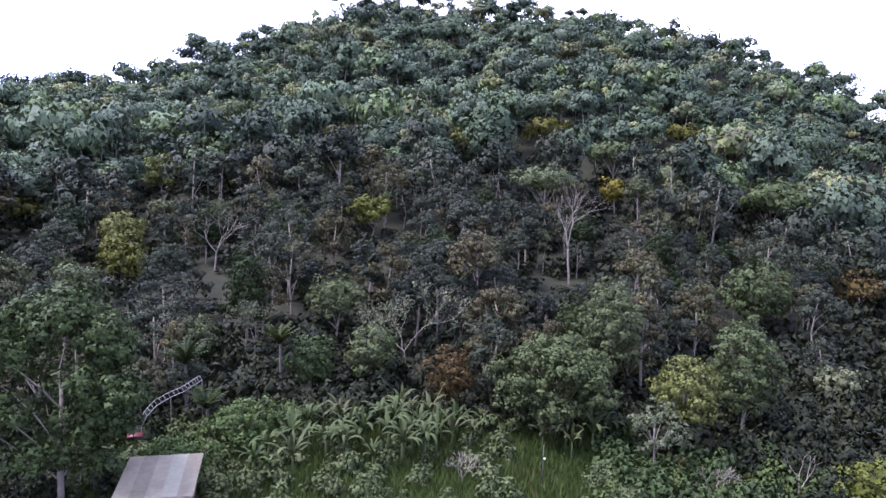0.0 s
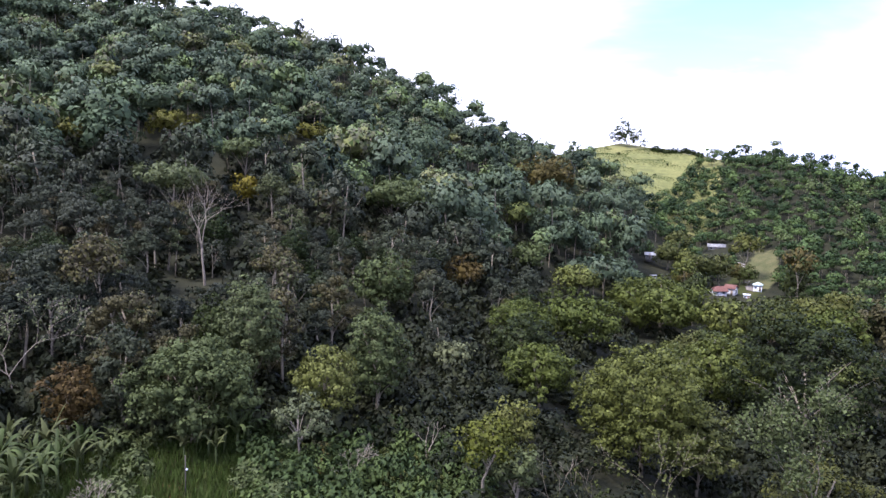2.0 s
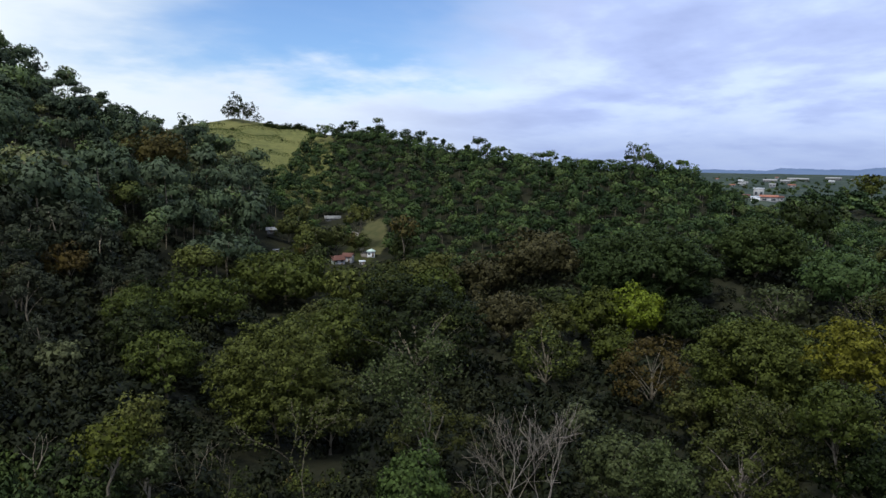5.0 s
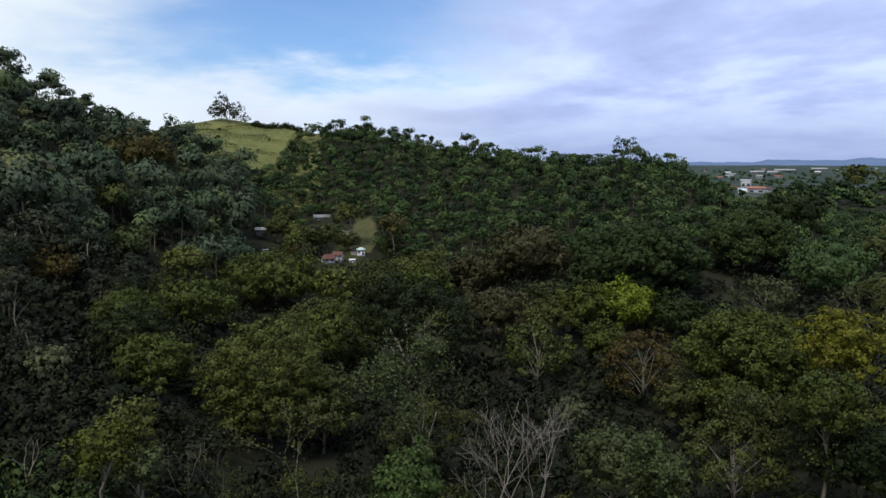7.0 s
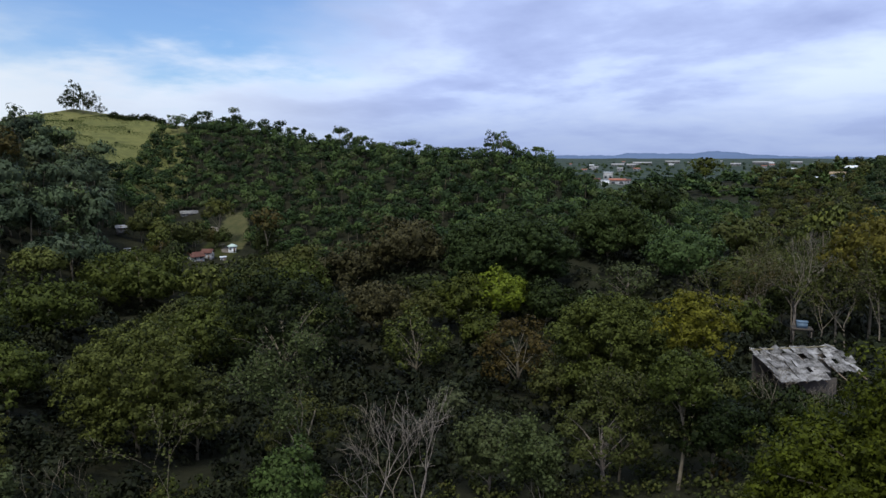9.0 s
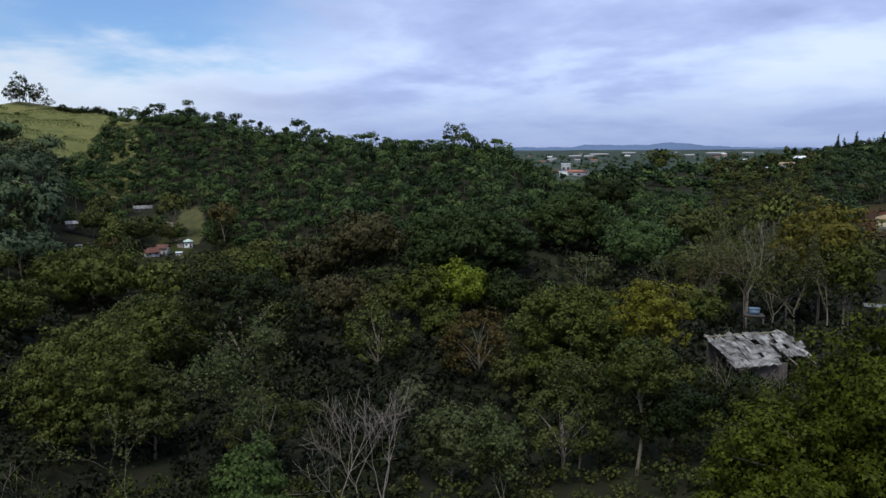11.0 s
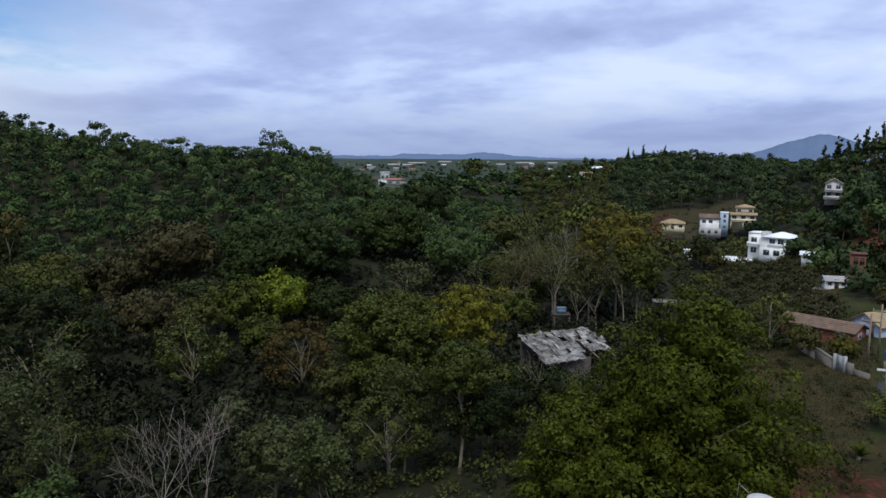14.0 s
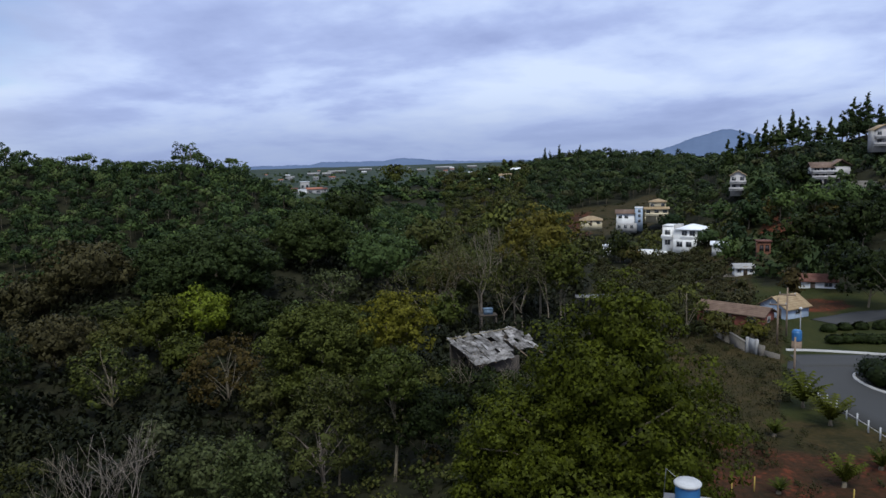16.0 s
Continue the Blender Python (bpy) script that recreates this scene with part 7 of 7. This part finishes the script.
def scatter():
    """Positions, heights and turns of the wild trees."""
    rng = np.random.default_rng(23)
    step = 5.9
    g = np.arange(-560, 560, step)
    x, y = np.meshgrid(g, g)
    x = (x + rng.uniform(-0.46, 0.46, x.shape) * step).ravel()
    y = (y + rng.uniform(-0.46, 0.46, y.shape) * step).ravel()
    az, d = polar(x, y)
    keep = (az < 36) & (az > -127.5) & (d < 545)
    azs, els, d1s, d0s, tree, power = RISES["hill"]
    on_hill = (az > -44) & (d > np.interp(az, azs, d0s) - 5)
    keep &= ~((az > -38) & (d > np.interp(az, azs, d1s) + 7))
    azr, elr, d1r, d0r, tree, power = RISES["ridge"]
    keep &= ~((az <= -38) & (az > -84) & (d > np.interp(az, azr, d1r) + 7))
    keep &= ~((az <= -84) & (az > -97) & (d > 400) & (rng.uniform(size=len(az)) < 0.25))
    azc, elc, d1c, d0c, tree, power = RISES["east"]
    keep &= ~((az <= -114) & (d > np.interp(az, azc, d1c) + 7))
    front = on_hill & (az > -42) & (d < 155)
    keep &= ~front
    keep &= ~(~on_hill & on_ridge(az, d))
    thin = rng.uniform(size=len(az))
    keep &= ~((az < -16) & (az > -108) & (d < 190) & ~on_hill & (thin < 0.42))
    keep &= ~(on_hill & (d < 140) & (thin < 0.3))
    keep &= ~cleared(az, d)
    x, y, az, d, on_hill = x[keep], y[keep], az[keep], d[keep], on_hill[keep]
    step = 4.7
    fx, fy = np.meshgrid(np.arange(-100, 125, step), np.arange(45, 160, step))
    fx = (fx + rng.uniform(-0.48, 0.48, fx.shape) * step).ravel()
    fy = (fy + rng.uniform(-0.48, 0.48, fy.shape) * step).ravel()
    fa, fd = polar(fx, fy)
    ok = (fa < 36) & (fa > -42) & (fd < 155) & (fd > np.interp(fa, azs, d0s) - 5) & ~cleared(fa, fd, 12.0)
    step = 4.3
    rx, ry = np.meshgrid(np.arange(20, 400, step), np.arange(-40, 400, step))
    rx = (rx + rng.uniform(-0.48, 0.48, rx.shape) * step).ravel()
    ry = (ry + rng.uniform(-0.48, 0.48, ry.shape) * step).ravel()
    ra, rd = polar(rx, ry)
    far = (ra > -44) & (rd > np.interp(ra, azs, d0s) - 5)
    fine = on_ridge(ra, rd) & ~far & ~((ra > -84) & (rd > np.interp(ra, azr, d1r) + 7)) & ~cleared(ra, rd)
    x, y = np.concatenate([x, fx[ok], rx[fine]]), np.concatenate([y, fy[ok], ry[fine]])
    az, d = np.concatenate([az, fa[ok], ra[fine]]), np.concatenate([d, fd[ok], rd[fine]])
    on_hill = np.concatenate([on_hill, np.ones(ok.sum(), bool), np.zeros(fine.sum(), bool)])
    return x, y, land(x, y), az, d, on_hill


WX, WY, WZ, WAZ, WD, WHILL = scatter()
W_RIDGE = ~WHILL & (on_ridge(WAZ, WD) | (WAZ < -99))

W_FRONT = WHILL & (WAZ > -42) & (WD < 155)
FRONT = [stock(kd, SEED, 1.1, 0.46, 4, smooth=True) for kd in ("heads", "high", "hung", "plume", "heads", "hung", "high", "heads", "loose", "plume", "dome", "hung")]

# trees along the crests are lower
CREST = np.zeros(len(WX))
for rise_name in ("hill", "ridge"):
    top = np.interp(WAZ, RISES[rise_name][0], RISES[rise_name][2])
    CREST = np.maximum(CREST, np.clip(1.2 - np.abs(WD - top) / 40, 0, 1) * (WHILL if rise_name == "hill" else W_RIDGE))


def forest(name, label, mask, material, rng, lo=0.62, hi=1.1):
    """All wild trees of one stretch: crowns and trunks joined."""
    crowns, stems, tints = Soup(), Soup(), []
    for i in np.nonzero(mask)[0]:
        pool = FRONT if W_FRONT[i] else FAR_ROUND if W_RIDGE[i] or (WD[i] > 260 and not WHILL[i]) else MID if WD[i] < 170 or not WHILL[i] else FAR
        cr, st = pool[rng.integers(len(pool))]
        sc = (rng.uniform(lo, hi) if rng.uniform() < 0.9 or W_RIDGE[i] else hi * rng.uniform(1.0, 1.3)) * (1.3 if WD[i] < 190 and not W_RIDGE[i] else 1.1 if WHILL[i] else 1.0)
        if W_FRONT[i]:
            sc = rng.uniform(0.55, 1.15) * (1.0 + 0.2 * (WD[i] - 70) / 80)
        if WAZ[i] < -84 and WD[i] > 170 and not W_RIDGE[i]:
            sc *= 0.62
        sc *= (1.0 - 0.12 * CREST[i]) * (0.78 if WAZ[i] < -111 else 1.0)
        a = rng.uniform(0, 6.283)
        m = np.array([[math.cos(a), -math.sin(a), 0], [math.sin(a), math.cos(a), 0], [0, 0, rng.choice([0.8, 0.95, 1.0, 1.1, 1.3])]]) * sc
        at = np.array([WX[i], WY[i], WZ[i]])
        tints.append(np.full(crowns.put(cr, m, at), rng.uniform()))
        stems.put(st, m, at)
    ob = new(name, crowns.mesh(name, [material], tint=np.concatenate(tints)))
    tagged(ob, label, "forest", kind="stuff")
    tagged(part("tree_trunks", stems, BARK, ob), kind="stuff")
    return ob


# near wild trees stand as things of their own
NEAR_LIMIT = np.sort(WD[~W_RIDGE & (WAZ > -112)])[260]
NEAR = (WD <= NEAR_LIMIT) & ~W_RIDGE & (WAZ > -112)
fr = np.random.default_rng(3)
forest("hill_forest", "dense grey-green forest covering the steep hill", WHILL & ~NEAR & ~W_FRONT, HILL_LEAF, fr)
forest("edge_forest", "grey-brown and green trees, darkened for shade, on the hill's foot", W_FRONT & ~NEAR, SHADED_EDGE_LEAF, fr)
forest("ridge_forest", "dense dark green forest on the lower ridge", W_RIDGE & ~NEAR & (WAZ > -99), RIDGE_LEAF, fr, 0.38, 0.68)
forest("east_forest", "dark green forest on the eastern hillside", W_RIDGE & ~NEAR & (WAZ <= -99), EAST_LEAF, fr, 0.55, 0.82)
forest("valley_forest", "olive and brownish mixed forest in the valley", ~WHILL & ~W_RIDGE & ~NEAR, VALLEY_LEAF, fr, 0.65, 1.2)


def build_near_trees():
    rng = np.random.default_rng(31)
    olds = []
    for kind, mat, words in (("heads", VALLEY_LEAF, "olive-green rounded forest tree"), ("dome", VALLEY_LEAF, "brownish green domed forest tree"),
                             ("loose", VALLEY_LEAF, "thin loose-crowned olive forest tree"), ("tall", DARK_LEAF, "tall narrow dark green forest tree"),
                             ("dome", DARK_LEAF, "dark green domed forest tree"), ("heads", SHADED_EDGE_LEAF, "grey-green rounded forest tree"),
                             ("loose", SHADED_EDGE_LEAF, "sparse grey-green forest tree"), ("round", DULL_LEAF, "yellowish green rounded forest tree"),
                             ("shrub", VALLEY_LEAF, "low olive shrub under the trees"), ("hung", SHADED_EDGE_LEAF, "bushy grey-green forest tree with leaves to the ground"),
                             ("hung", BROWN_LEAF, "bushy brownish forest tree hung with vines"), ("plume", SHADED_EDGE_LEAF, "slender grey-green forest tree")):
        t = tree("shrub" if kind == "shrub" else "forest_tree", words, kind, rng, 0.75, 0.24, mat)
        tagged(t, group="trees in the valley")
        olds.append(t)
    homes = {}
    for i in np.nonzero(NEAR)[0]:
        hill = WHILL[i]
        pool = [3, 5, 6, 9, 9, 10, 11, 11, 5] if hill else [0, 1, 1, 2, 0, 1, 4, 7, 8]
        pick = pool[rng.integers(len(pool))]
        sc = rng.uniform(0.55, 1.05) if hill else rng.uniform(0.85, 1.35)
        m = Matrix.LocRotScale(Vector((WX[i], WY[i], WZ[i])), Euler((0, 0, rng.uniform(0, 6.28))), Vector((sc, sc, sc * rng.uniform(0.85, 1.15) * (1.05 if hill else 0.95))))
        if pick in homes:
            copy_thing(olds[pick], m)
        else:
            homes[pick] = m
    for i, ob in enumerate(olds):
        if i in homes:
            ob.matrix_world = homes[i]
        else:
            for p in [*ob.children, ob]:
                bpy.data.objects.remove(p)


build_near_trees()
